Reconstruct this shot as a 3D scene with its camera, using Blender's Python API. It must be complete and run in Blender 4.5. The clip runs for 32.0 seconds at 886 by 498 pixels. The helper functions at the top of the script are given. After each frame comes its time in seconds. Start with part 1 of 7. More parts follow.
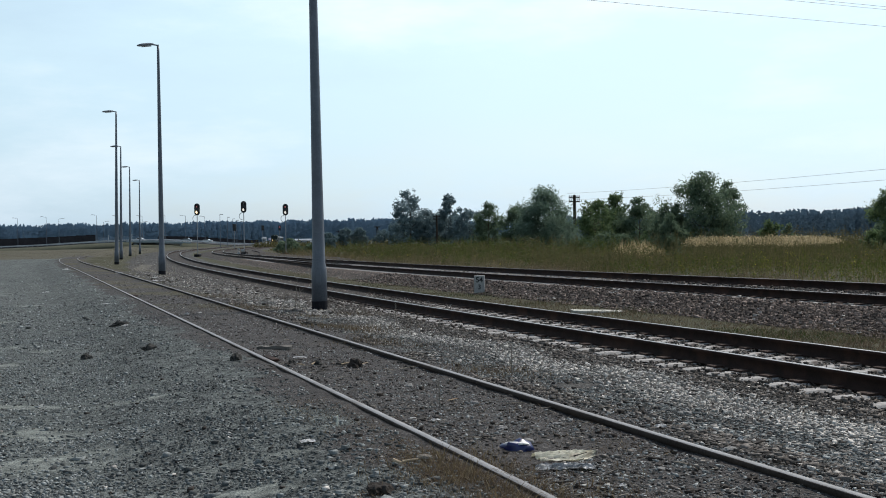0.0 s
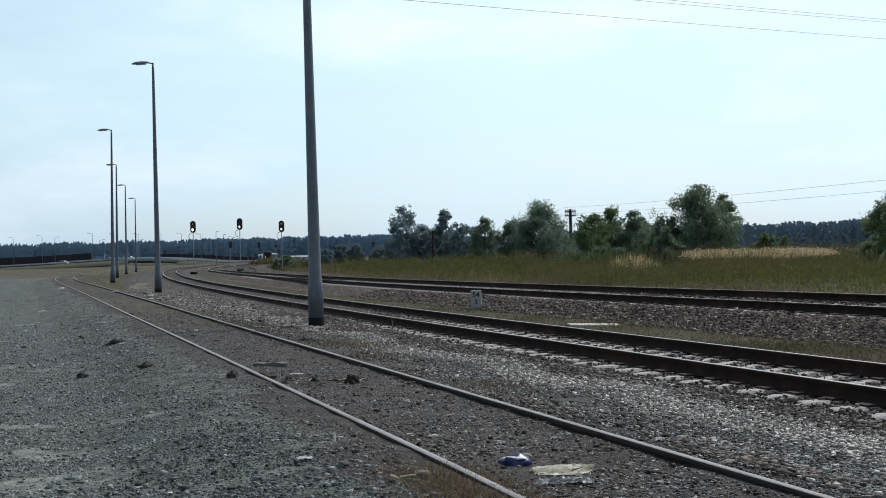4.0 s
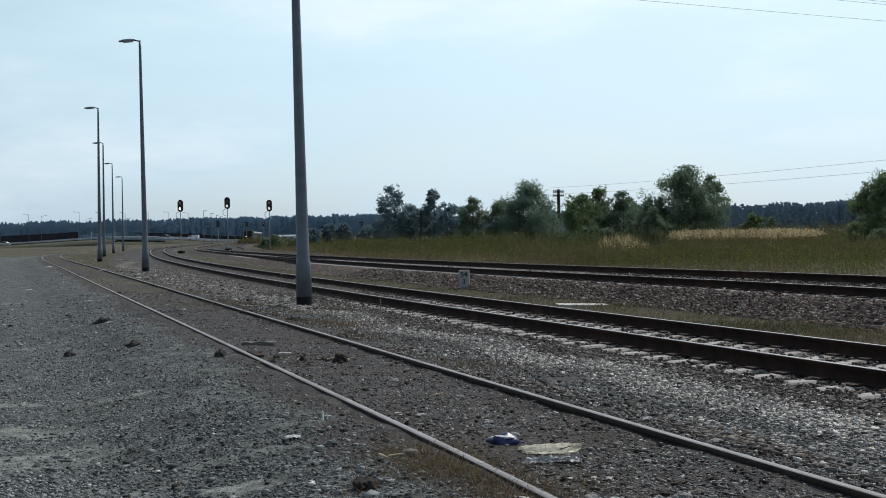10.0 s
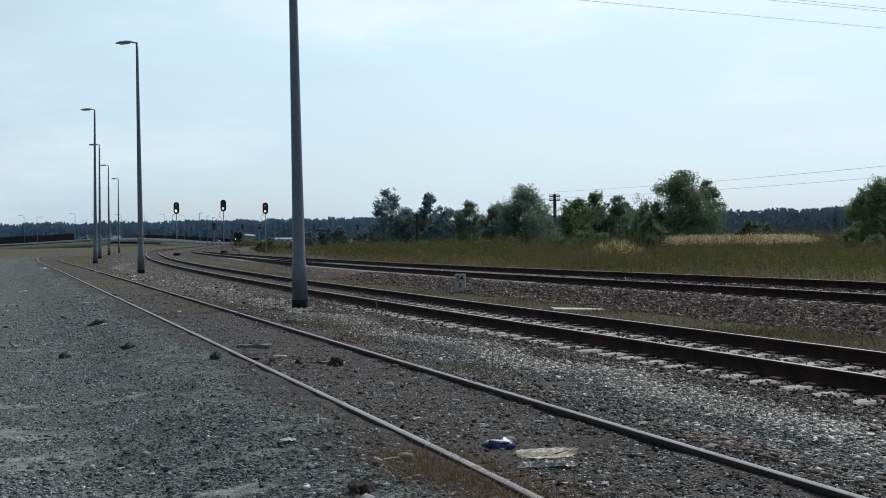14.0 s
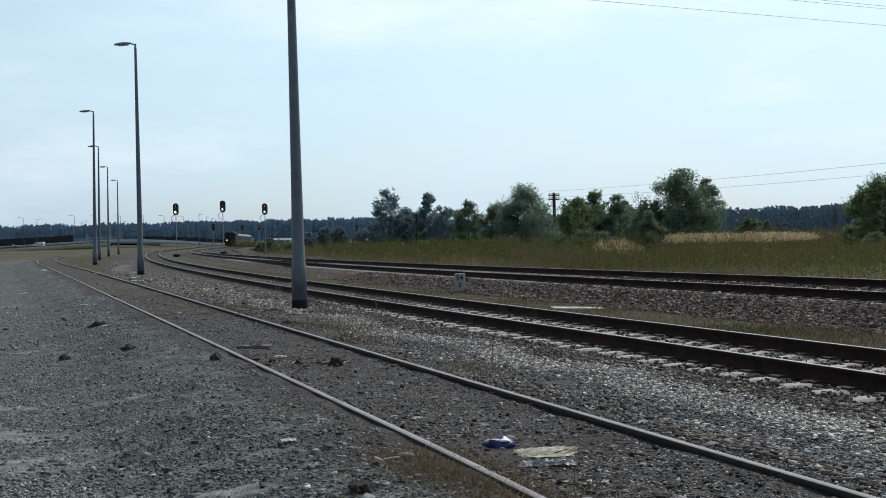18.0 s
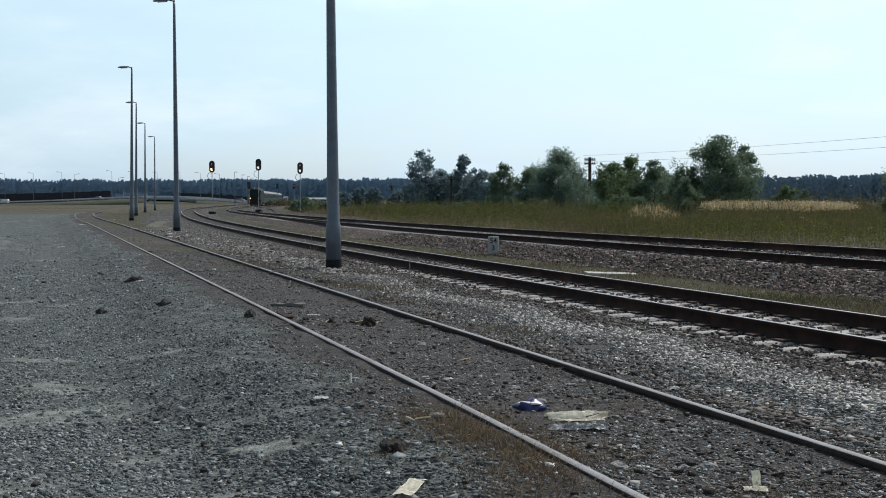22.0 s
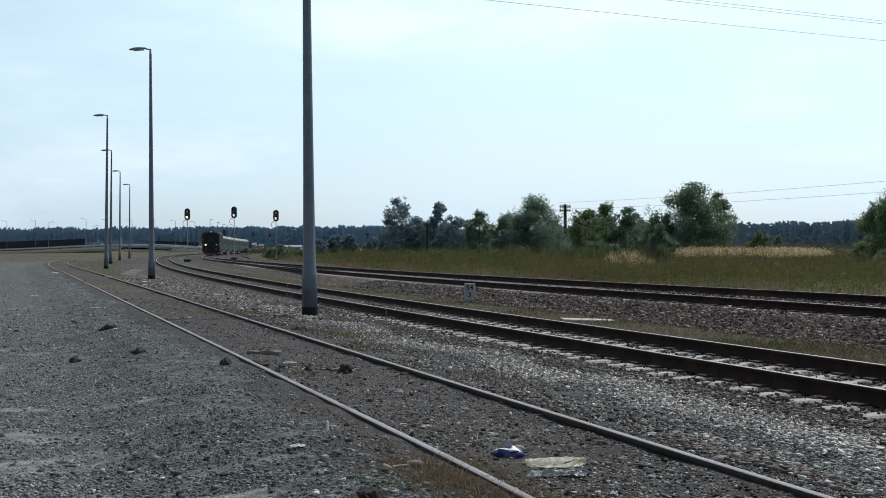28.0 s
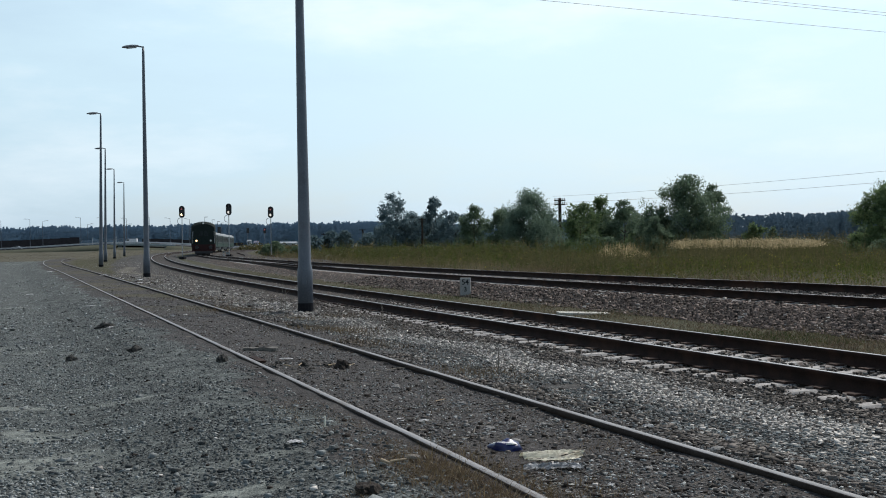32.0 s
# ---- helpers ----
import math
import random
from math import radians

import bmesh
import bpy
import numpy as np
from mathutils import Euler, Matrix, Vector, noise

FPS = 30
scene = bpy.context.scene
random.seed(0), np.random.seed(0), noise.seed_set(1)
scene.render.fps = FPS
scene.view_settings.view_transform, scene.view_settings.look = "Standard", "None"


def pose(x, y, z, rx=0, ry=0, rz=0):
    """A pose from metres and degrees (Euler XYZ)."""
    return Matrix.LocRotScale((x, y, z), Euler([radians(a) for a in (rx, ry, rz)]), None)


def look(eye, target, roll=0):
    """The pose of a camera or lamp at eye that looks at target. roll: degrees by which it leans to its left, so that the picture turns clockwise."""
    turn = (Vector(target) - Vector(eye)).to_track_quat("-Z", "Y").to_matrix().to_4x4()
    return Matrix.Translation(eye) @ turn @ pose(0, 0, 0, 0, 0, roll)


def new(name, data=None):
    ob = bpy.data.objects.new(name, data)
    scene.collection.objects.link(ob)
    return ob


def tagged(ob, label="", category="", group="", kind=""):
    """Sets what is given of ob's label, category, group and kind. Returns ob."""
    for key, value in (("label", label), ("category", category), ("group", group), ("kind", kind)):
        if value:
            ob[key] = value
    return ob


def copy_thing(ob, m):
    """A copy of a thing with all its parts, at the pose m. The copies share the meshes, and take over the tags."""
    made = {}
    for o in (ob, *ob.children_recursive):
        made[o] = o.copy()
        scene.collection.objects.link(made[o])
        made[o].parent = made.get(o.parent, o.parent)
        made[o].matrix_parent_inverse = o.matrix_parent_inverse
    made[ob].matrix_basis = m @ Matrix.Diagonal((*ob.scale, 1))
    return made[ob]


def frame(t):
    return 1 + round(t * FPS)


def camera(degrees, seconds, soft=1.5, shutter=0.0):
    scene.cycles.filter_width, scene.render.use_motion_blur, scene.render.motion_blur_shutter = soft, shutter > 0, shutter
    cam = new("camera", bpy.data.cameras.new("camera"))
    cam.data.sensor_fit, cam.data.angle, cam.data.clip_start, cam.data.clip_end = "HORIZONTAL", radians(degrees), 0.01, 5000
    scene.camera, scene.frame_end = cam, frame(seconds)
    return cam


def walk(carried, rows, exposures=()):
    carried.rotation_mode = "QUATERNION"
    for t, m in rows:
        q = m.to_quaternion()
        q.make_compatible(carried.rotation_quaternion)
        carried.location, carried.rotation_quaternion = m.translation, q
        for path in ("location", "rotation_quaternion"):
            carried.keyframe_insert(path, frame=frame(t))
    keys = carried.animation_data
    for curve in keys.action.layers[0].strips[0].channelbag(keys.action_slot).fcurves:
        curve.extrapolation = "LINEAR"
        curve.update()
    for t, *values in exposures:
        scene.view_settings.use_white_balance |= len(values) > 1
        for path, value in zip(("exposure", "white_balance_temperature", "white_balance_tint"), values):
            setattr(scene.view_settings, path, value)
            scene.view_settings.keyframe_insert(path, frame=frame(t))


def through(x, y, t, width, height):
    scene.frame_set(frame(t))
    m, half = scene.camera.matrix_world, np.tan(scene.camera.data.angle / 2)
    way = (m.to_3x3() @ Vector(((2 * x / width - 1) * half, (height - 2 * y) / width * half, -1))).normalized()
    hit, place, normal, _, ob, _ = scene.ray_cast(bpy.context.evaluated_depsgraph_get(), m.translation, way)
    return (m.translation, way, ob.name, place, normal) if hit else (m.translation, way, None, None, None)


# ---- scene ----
# the camera is held by hand: it stands in one spot and sways a little
cam = camera(42.0, 32.0, soft=1.0)
PATH = [
    (0, pose(0.002, -0.032, 1.461, 89.374, 0.973, 0.891)),
    (0.5, pose(0.005, -0.017, 1.465, 89.445, 1.149, 0.607)),
    (1, pose(0.006, -0.019, 1.463, 89.764, 1.275, 0.229)),
    (1.5, pose(0.003, -0.017, 1.461, 89.965, 1.431, 0.275)),
    (2, pose(0.004, -0.027, 1.463, 89.894, 1.378, 0.486)),
    (2.5, pose(0.002, -0.014, 1.457, 89.645, 1.448, 0.274)),
    (3, pose(0.006, -0.020, 1.460, 89.910, 1.191, 0.225)),
    (3.5, pose(0.007, -0.013, 1.457, 90.055, 1.531, 0.677)),
    (5.5, pose(0.000, -0.027, 1.454, 90.297, 1.385, 0.744)),
    (6, pose(0.001, -0.017, 1.455, 89.697, 1.363, 0.631)),
    (6.5, pose(0.000, -0.008, 1.454, 89.205, 1.615, 0.699)),
    (7, pose(-0.005, -0.014, 1.457, 89.013, 1.546, 0.334)),
    (7.5, pose(0.004, -0.013, 1.456, 89.135, 1.507, 0.329)),
    (8, pose(-0.002, -0.013, 1.453, 89.133, 1.416, 0.350)),
    (8.5, pose(-0.001, -0.004, 1.455, 89.184, 1.398, 0.008)),
    (9, pose(0.002, -0.013, 1.452, 89.383, 1.389, -0.010)),
    (9.5, pose(-0.006, -0.003, 1.449, 88.999, 1.342, -0.156)),
    (10, pose(0.000, -0.002, 1.451, 89.115, 1.323, 0.114)),
    (10.5, pose(0.005, -0.006, 1.454, 88.945, 1.382, 0.011)),
    (11, pose(-0.001, -0.005, 1.453, 89.059, 1.367, -0.036)),
    (11.5, pose(-0.003, -0.016, 1.455, 89.144, 1.307, 0.001)),
    (12, pose(0.002, 0.002, 1.450, 89.143, 1.206, 0.044)),
    (12.5, pose(-0.007, -0.002, 1.455, 89.008, 1.209, -0.003)),
    (13, pose(-0.000, -0.000, 1.450, 89.186, 1.200, -0.000)),
    (13.5, pose(-0.007, 0.008, 1.450, 89.360, 1.164, -0.002)),
    (14, pose(-0.004, 0.005, 1.450, 89.297, 0.990, -0.082)),
    (14.5, pose(-0.005, -0.012, 1.455, 89.501, 1.035, -0.208)),
    (16.5, pose(-0.005, -0.002, 1.456, 89.387, 1.004, -0.211)),
    (17, pose(-0.006, -0.003, 1.451, 89.309, 1.157, -0.111)),
    (17.5, pose(-0.002, -0.019, 1.454, 89.223, 1.214, -0.120)),
    (18, pose(-0.001, -0.003, 1.450, 89.281, 1.314, -0.105)),
    (18.5, pose(-0.010, 0.002, 1.455, 89.222, 0.939, -0.811)),
    (19, pose(-0.002, 0.015, 1.444, 89.143, 1.492, -0.283)),
    (19.5, pose(-0.007, -0.003, 1.451, 88.823, 1.478, -0.276)),
    (20, pose(-0.011, -0.013, 1.451, 88.575, 1.292, 0.083)),
    (20.5, pose(-0.005, -0.021, 1.452, 88.941, 1.083, 0.046)),
    (21, pose(-0.011, -0.010, 1.450, 88.822, 0.818, 0.451)),
    (21.5, pose(-0.015, -0.025, 1.444, 88.264, 0.443, 0.652)),
    (22, pose(-0.008, -0.009, 1.449, 87.427, 0.195, 1.602)),
    (22.5, pose(-0.008, -0.009, 1.451, 87.834, -0.253, 1.130)),
    (23, pose(-0.007, -0.017, 1.445, 87.994, -0.128, 1.045)),
    (23.5, pose(-0.006, -0.009, 1.449, 88.258, -0.050, 1.214)),
    (24, pose(-0.023, -0.024, 1.448, 88.655, -0.392, 0.659)),
    (24.5, pose(-0.012, -0.007, 1.452, 88.684, -0.353, 0.426)),
    (25, pose(-0.012, -0.011, 1.445, 88.852, -0.146, 0.379)),
    (25.5, pose(-0.015, -0.016, 1.452, 88.813, 0.208, 0.389)),
    (26, pose(-0.002, -0.007, 1.450, 89.089, 0.271, 0.585)),
    (26.5, pose(-0.017, -0.020, 1.457, 89.836, 0.381, 0.611)),
    (28.5, pose(-0.014, -0.020, 1.441, 89.750, 0.403, 0.300)),
    (29, pose(-0.004, -0.015, 1.446, 89.757, 0.599, 0.169)),
    (29.5, pose(-0.009, -0.027, 1.447, 89.945, 0.704, 0.120)),
    (30, pose(-0.008, -0.022, 1.445, 89.692, 0.745, -0.007)),
    (30.5, pose(-0.005, -0.016, 1.450, 89.320, 0.858, 0.165)),
    (31, pose(-0.005, -0.020, 1.450, 89.660, 0.855, 0.040)),
    (31.5, pose(-0.005, -0.027, 1.445, 89.795, 0.993, 0.106)),
    (32, pose(-0.017, -0.033, 1.441, 89.507, 0.919, 0.164)),
]
walk(cam, PATH, [(0.0, 0.0), (3.5, 0.0), (6.0, -0.1), (13.0, -0.15), (19.0, -0.1), (21.0, -0.13), (22.0, 0.0), (26.0, 0.02), (32.0, -0.06)])


# ---- world and sun: hazy summer light, the sun high, ahead and to the right ----
SUN_EL, SUN_AZ = 52.0, 40.0   # degrees above the ground; degrees to the right of +y

world = bpy.data.worlds.new("sky")
scene.world = world
world.use_nodes = True
wn, wl = world.node_tree.nodes, world.node_tree.links
wn.clear()
w_out = wn.new("ShaderNodeOutputWorld")
w_bg = wn.new("ShaderNodeBackground")
w_sky = wn.new("ShaderNodeTexSky")
w_sky.sky_type = "NISHITA"
w_sky.sun_disc = False
w_sky.sun_elevation, w_sky.sun_rotation = radians(SUN_EL), radians(SUN_AZ)
w_sky.altitude, w_sky.air_density, w_sky.dust_density, w_sky.ozone_density = 100, 1.0, 1.6, 1.6
# thin cloud veil: the sky's own colour, paler and brighter
w_co = wn.new("ShaderNodeTexCoord")
w_map = wn.new("ShaderNodeMapping")
w_map.inputs["Scale"].default_value = (1.0, 1.0, 3.6)
w_no = wn.new("ShaderNodeTexNoise")
w_no.inputs["Scale"].default_value, w_no.inputs["Detail"].default_value, w_no.inputs["Roughness"].default_value = 2.4, 9, 0.58
w_rp = wn.new("ShaderNodeMapRange")
w_rp.inputs["From Min"].default_value, w_rp.inputs["From Max"].default_value = 0.38, 0.70
w_rp.inputs["To Min"].default_value, w_rp.inputs["To Max"].default_value = 0.58, 1.0
w_mix = wn.new("ShaderNodeMix")
w_mix.data_type = "RGBA"
w_hue = wn.new("ShaderNodeMix")       # the veil is bluer low down, whiter above
w_hue.data_type = "RGBA"
w_hue.inputs["A"].default_value, w_hue.inputs["B"].default_value = (4.35, 5.85, 7.25, 1), (5.55, 7.25, 8.1, 1)
w_cloud = wn.new("ShaderNodeMix")     # faint white wisps
w_cloud.data_type = "RGBA"
w_cloud.inputs["B"].default_value = (7.6, 8.0, 8.2, 1)
w_wisp = wn.new("ShaderNodeMapRange")
w_wisp.inputs["From Min"].default_value, w_wisp.inputs["From Max"].default_value = 0.52, 0.74
w_wisp.inputs["To Min"].default_value, w_wisp.inputs["To Max"].default_value = 0.0, 0.7
wl.new(w_no.outputs["Fac"], w_wisp.inputs["Value"])
wl.new(w_wisp.outputs["Result"], w_cloud.inputs["Factor"])
wl.new(w_hue.outputs["Result"], w_cloud.inputs["A"])
wl.new(w_cloud.outputs["Result"], w_mix.inputs["B"])
wl.new(w_co.outputs["Generated"], w_map.inputs["Vector"])
wl.new(w_map.outputs["Vector"], w_no.inputs["Vector"])
wl.new(w_no.outputs["Fac"], w_rp.inputs["Value"])
# the haze is thick towards the horizon and thins out overhead
w_sep = wn.new("ShaderNodeSeparateXYZ")
wl.new(w_co.outputs["Generated"], w_sep.inputs["Vector"])
w_low = wn.new("ShaderNodeMapRange")
w_low.inputs["From Min"].default_value, w_low.inputs["From Max"].default_value = 0.0, 0.17
wl.new(w_sep.outputs["Z"], w_low.inputs["Value"])
wl.new(w_low.outputs["Result"], w_hue.inputs["Factor"])
w_el = wn.new("ShaderNodeMapRange")
w_el.inputs["From Min"].default_value, w_el.inputs["From Max"].default_value = 0.20, 0.75
w_el.inputs["To Min"].default_value, w_el.inputs["To Max"].default_value = 1.0, 0.10
wl.new(w_sep.outputs["Z"], w_el.inputs["Value"])
w_mul = wn.new("ShaderNodeMath")
w_mul.operation = "MULTIPLY"
wl.new(w_rp.outputs["Result"], w_mul.inputs[0])
wl.new(w_el.outputs["Result"], w_mul.inputs[1])
wl.new(w_mul.outputs["Value"], w_mix.inputs["Factor"])
wl.new(w_sky.outputs["Color"], w_mix.inputs["A"])
wl.new(w_mix.outputs["Result"], w_bg.inputs["Color"])
wl.new(w_bg.outputs["Background"], w_out.inputs["Surface"])
# the haze glows more on the sun's side
w_dot = wn.new("ShaderNodeVectorMath")
w_dot.operation = "DOT_PRODUCT"
w_dot.inputs[1].default_value = (math.sin(radians(SUN_AZ)), math.cos(radians(SUN_AZ)), 0.0)
wl.new(w_co.outputs["Generated"], w_dot.inputs[0])
w_side = wn.new("ShaderNodeValToRGB")
for e, (at, k) in zip([w_side.color_ramp.elements[0], w_side.color_ramp.elements.new(0.5), w_side.color_ramp.elements[-1]], ((0.15, 0.64), (0.575, 0.80), (0.89, 1.01))):
    e.position, e.color = at, (0.145 * k, 0.145 * k, 0.145 * k, 1)
w_half = wn.new("ShaderNodeMath")
w_half.operation = "MULTIPLY_ADD"
w_half.inputs[1].default_value = w_half.inputs[2].default_value = 0.5
wl.new(w_dot.outputs["Value"], w_half.inputs[0])
wl.new(w_half.outputs["Value"], w_side.inputs["Fac"])
wl.new(w_side.outputs["Color"], w_bg.inputs["Strength"])

sun_data = bpy.data.lights.new("sun", "SUN")
sun_data.energy, sun_data.angle, sun_data.color = 3.4, radians(2.0), (1.0, 0.95, 0.88)
sun_ob = new("sun", sun_data)
sun_ob.matrix_world = look((120 * math.sin(radians(SUN_AZ)), 120 * math.cos(radians(SUN_AZ)), 120 * math.tan(radians(SUN_EL))), (0, 0, 0))


# ---- materials ----
def nodes_of(name):
    m = bpy.data.materials.new(name)
    m.use_nodes = True
    return m, m.node_tree.nodes, m.node_tree.links, m.node_tree.nodes["Principled BSDF"]


def noise_node(n, l, scale, detail=4, rough=0.55, vec=None, kind="Object"):
    t = n.new("ShaderNodeTexNoise")
    t.inputs["Scale"].default_value, t.inputs["Detail"].default_value, t.inputs["Roughness"].default_value = scale, detail, rough
    if vec is None:
        co = n.new("ShaderNodeTexCoord")
        vec = co.outputs[kind]
    l.new(vec, t.inputs["Vector"])
    return t


def ramp(n, l, fac, stops):
    r = n.new("ShaderNodeValToRGB")
    el = r.color_ramp.elements
    while len(el) < len(stops):
        el.new(0.5)
    for e, (p, c) in zip(el, stops):
        e.position, e.color = p, (*c, 1)
    l.new(fac, r.inputs["Fac"])
    return r


def mix_col(n, l, fac, a, b, mode="MIX"):
    m = n.new("ShaderNodeMix")
    m.data_type, m.blend_type = "RGBA", mode
    for key, v in (("Factor", fac), ("A", a), ("B", b)):
        if isinstance(v, (int, float)):
            m.inputs[key].default_value = v
        elif isinstance(v, tuple):
            m.inputs[key].default_value = (*v, 1)
        else:
            l.new(v, m.inputs[key])
    return m.outputs["Result"]


def bump(n, l, bsdf, height, strength=0.3, dist=0.02):
    b = n.new("ShaderNodeBump")
    b.inputs["Strength"].default_value, b.inputs["Distance"].default_value = strength, dist
    l.new(height, b.inputs["Height"])
    l.new(b.outputs["Normal"], bsdf.inputs["Normal"])


def surface(name, dark, light, scale=6, fine=60, rough=0.8, metal=0.0, relief=0.2, island=0.0, stain=None, stain_scale=1.2):
    """A worn surface: two colours mixed by coarse and fine noise, with grain, and stains where given."""
    m, n, l, b = nodes_of(name)
    a, f = noise_node(n, l, scale, 5), noise_node(n, l, fine, 3)
    col = ramp(n, l, a.outputs["Fac"], [(0.3, dark), (0.72, light)]).outputs["Color"]
    col = mix_col(n, l, 0.35, col, ramp(n, l, f.outputs["Fac"], [(0.3, tuple(c * 0.55 for c in dark)), (0.7, tuple(min(1, c * 1.25) for c in light))]).outputs["Color"])
    if stain:
        s = noise_node(n, l, stain_scale, 6, 0.65)
        k = n.new("ShaderNodeMapRange")
        k.inputs["From Min"].default_value, k.inputs["From Max"].default_value = 0.52, 0.72
        l.new(s.outputs["Fac"], k.inputs["Value"])
        col = mix_col(n, l, k.outputs["Result"], col, stain)
    if island:
        g = n.new("ShaderNodeNewGeometry")
        k = n.new("ShaderNodeMapRange")
        k.inputs["To Min"].default_value, k.inputs["To Max"].default_value = 1 - island, 1 + island
        l.new(g.outputs["Random Per Island"], k.inputs["Value"])
        hsv = n.new("ShaderNodeHueSaturation")
        l.new(k.outputs["Result"], hsv.inputs["Value"])
        l.new(col, hsv.inputs["Color"])
        col = hsv.outputs["Color"]
    l.new(col, b.inputs["Base Color"])
    b.inputs["Roughness"].default_value, b.inputs["Metallic"].default_value = rough, metal
    b.inputs["Specular IOR Level"].default_value = 0.5 if rough < 0.7 else 0.15
    if relief:
        bump(n, l, b, f.outputs["Fac"], relief, 0.01)
    return m


def leafy(name, stops, rough=0.6, through=0.48, gloss=0.12):
    """Leaves and blades: each piece takes its own colour, and lets some light through."""
    m, n, l, b = nodes_of(name)
    g = n.new("ShaderNodeNewGeometry")
    col = ramp(n, l, g.outputs["Random Per Island"], stops).outputs["Color"]
    l.new(col, b.inputs["Base Color"])
    b.inputs["Roughness"].default_value = rough
    b.inputs["Specular IOR Level"].default_value = gloss
    t = n.new("ShaderNodeBsdfTranslucent")
    l.new(col, t.inputs["Color"])
    mx = n.new("ShaderNodeMixShader")
    mx.inputs["Fac"].default_value = through
    l.new(b.outputs["BSDF"], mx.inputs[1])
    l.new(t.outputs["BSDF"], mx.inputs[2])
    l.new(mx.outputs["Shader"], n["Material Output"].inputs["Surface"])
    return m


def glow(name, colour, strength):
    m, n, l, b = nodes_of(name)
    b.inputs["Base Color"].default_value = (*colour, 1)
    b.inputs["Emission Color"].default_value = (*colour, 1)
    b.inputs["Emission Strength"].default_value = strength
    return m


M_RAIL_SIDE = surface("rusty rail steel", (0.0108, 0.0066, 0.0054), (0.036, 0.0204, 0.0156), 5, 70, 0.85, 0.0, 0.3, stain=(0.06, 0.03, 0.0192))
M_RAIL_DUSTY = surface("dusty rail steel", (0.021, 0.0165, 0.0135), (0.06, 0.048, 0.0405), 5, 70, 0.85, 0.0, 0.3, stain=(0.075, 0.054, 0.0405))
M_RAIL_HEAD = surface("worn rail head", (0.216, 0.2088, 0.2016), (0.3744, 0.36, 0.3456), 3, 40, 0.42, 0.7, 0.05)
M_RAIL_DULL = surface("dull rail head", (0.165, 0.165, 0.165), (0.235, 0.235, 0.238), 3, 40, 0.68, 0.1, 0.12, stain=(0.13, 0.118, 0.108))
M_CONCRETE = surface("sleeper concrete", (0.2609, 0.2463, 0.2319), (0.4347, 0.4202, 0.3985), 4, 50, 0.9, 0, 0.3, stain=(0.1448, 0.116, 0.1015), stain_scale=3)
M_CLIP = surface("rail fastening", (0.03, 0.02, 0.016), (0.07, 0.045, 0.035), 20, 90, 0.8, 0, 0.2)
M_STONE_PALE = surface("pale ballast stone", (0.235, 0.223, 0.205), (0.46, 0.442, 0.41), 9, 60, 0.9, 0, 0.3, island=0.62)
M_STONE_BROWN = surface("rusty ballast stone", (0.062, 0.055, 0.049), (0.142, 0.127, 0.114), 9, 60, 0.9, 0, 0.3, island=0.8)
M_STONE_BANK = surface("brown ballast stone", (0.086, 0.066, 0.057), (0.195, 0.160, 0.140), 9, 60, 0.9, 0, 0.3, island=0.75)
M_STONE_DARK = surface("grey gravel stone", (0.142, 0.152, 0.152), (0.31, 0.322, 0.315), 9, 60, 0.9, 0, 0.3, island=0.6)
M_STONE_BED = surface("dark bed gravel", (0.05967, 0.05616, 0.05441), (0.1544, 0.1457, 0.1387), 9, 60, 0.9, 0, 0.3, island=0.8)
M_STONE_YARD = surface("grey yard stone", (0.115, 0.127, 0.127), (0.25, 0.266, 0.26), 9, 60, 0.9, 0, 0.3, island=0.65)
M_STONE_SLOPE = surface("dirty slope stone", (0.055, 0.060, 0.060), (0.135, 0.143, 0.141), 9, 60, 0.9, 0, 0.3, island=0.7)
M_STONE_BLEND = surface("grey slope stone", (0.070, 0.077, 0.077), (0.168, 0.178, 0.175), 9, 60, 0.9, 0, 0.3, island=0.7)
M_STONE_LOT = surface("dark yard stone", (0.085, 0.094, 0.094), (0.200, 0.213, 0.209), 9, 60, 0.9, 0, 0.3, island=0.7)
M_POLE = surface("painted steel lamp post", (0.0765, 0.09, 0.1098), (0.1305, 0.1485, 0.1755), 2.5, 40, 0.5, 0.2, 0.05, stain=(0.0675, 0.0738, 0.0828))
M_TAR = surface("tar coat", (0.0084, 0.0084, 0.0105), (0.021, 0.021, 0.0245), 6, 50, 0.95, 0, 0.1)
M_DARK_METAL = surface("dark painted metal", (0.015, 0.016, 0.018), (0.035, 0.036, 0.04), 6, 60, 0.5, 0.2, 0.05)
M_MAST = surface("signal mast paint", (0.20, 0.21, 0.22), (0.36, 0.37, 0.38), 6, 60, 0.6, 0.2, 0.05)
M_LAMP_HEAD = surface("lamp housing", (0.17, 0.18, 0.19), (0.28, 0.29, 0.30), 8, 60, 0.5, 0.2, 0.05)
M_LAMP_GLASS = surface("lamp glass", (0.32, 0.33, 0.34), (0.5, 0.5, 0.5), 8, 60, 0.2, 0, 0.0)
M_WOOD = surface("weathered pole wood", (0.021, 0.0168, 0.0132), (0.054, 0.0432, 0.033), 5, 60, 0.9, 0, 0.3)
M_WIRE = surface("wire", (0.1056, 0.1056, 0.1056), (0.2464, 0.2464, 0.2464), 5, 40, 0.6, 0.3, 0)
M_POST = surface("whitewashed stone post", (0.27, 0.27, 0.26), (0.40, 0.40, 0.39), 6, 60, 0.85, 0, 0.2, stain=(0.2448, 0.238, 0.2244), stain_scale=6)
M_BLACK = surface("black paint", (0.015, 0.015, 0.017), (0.04, 0.04, 0.04), 9, 60, 0.7, 0, 0)
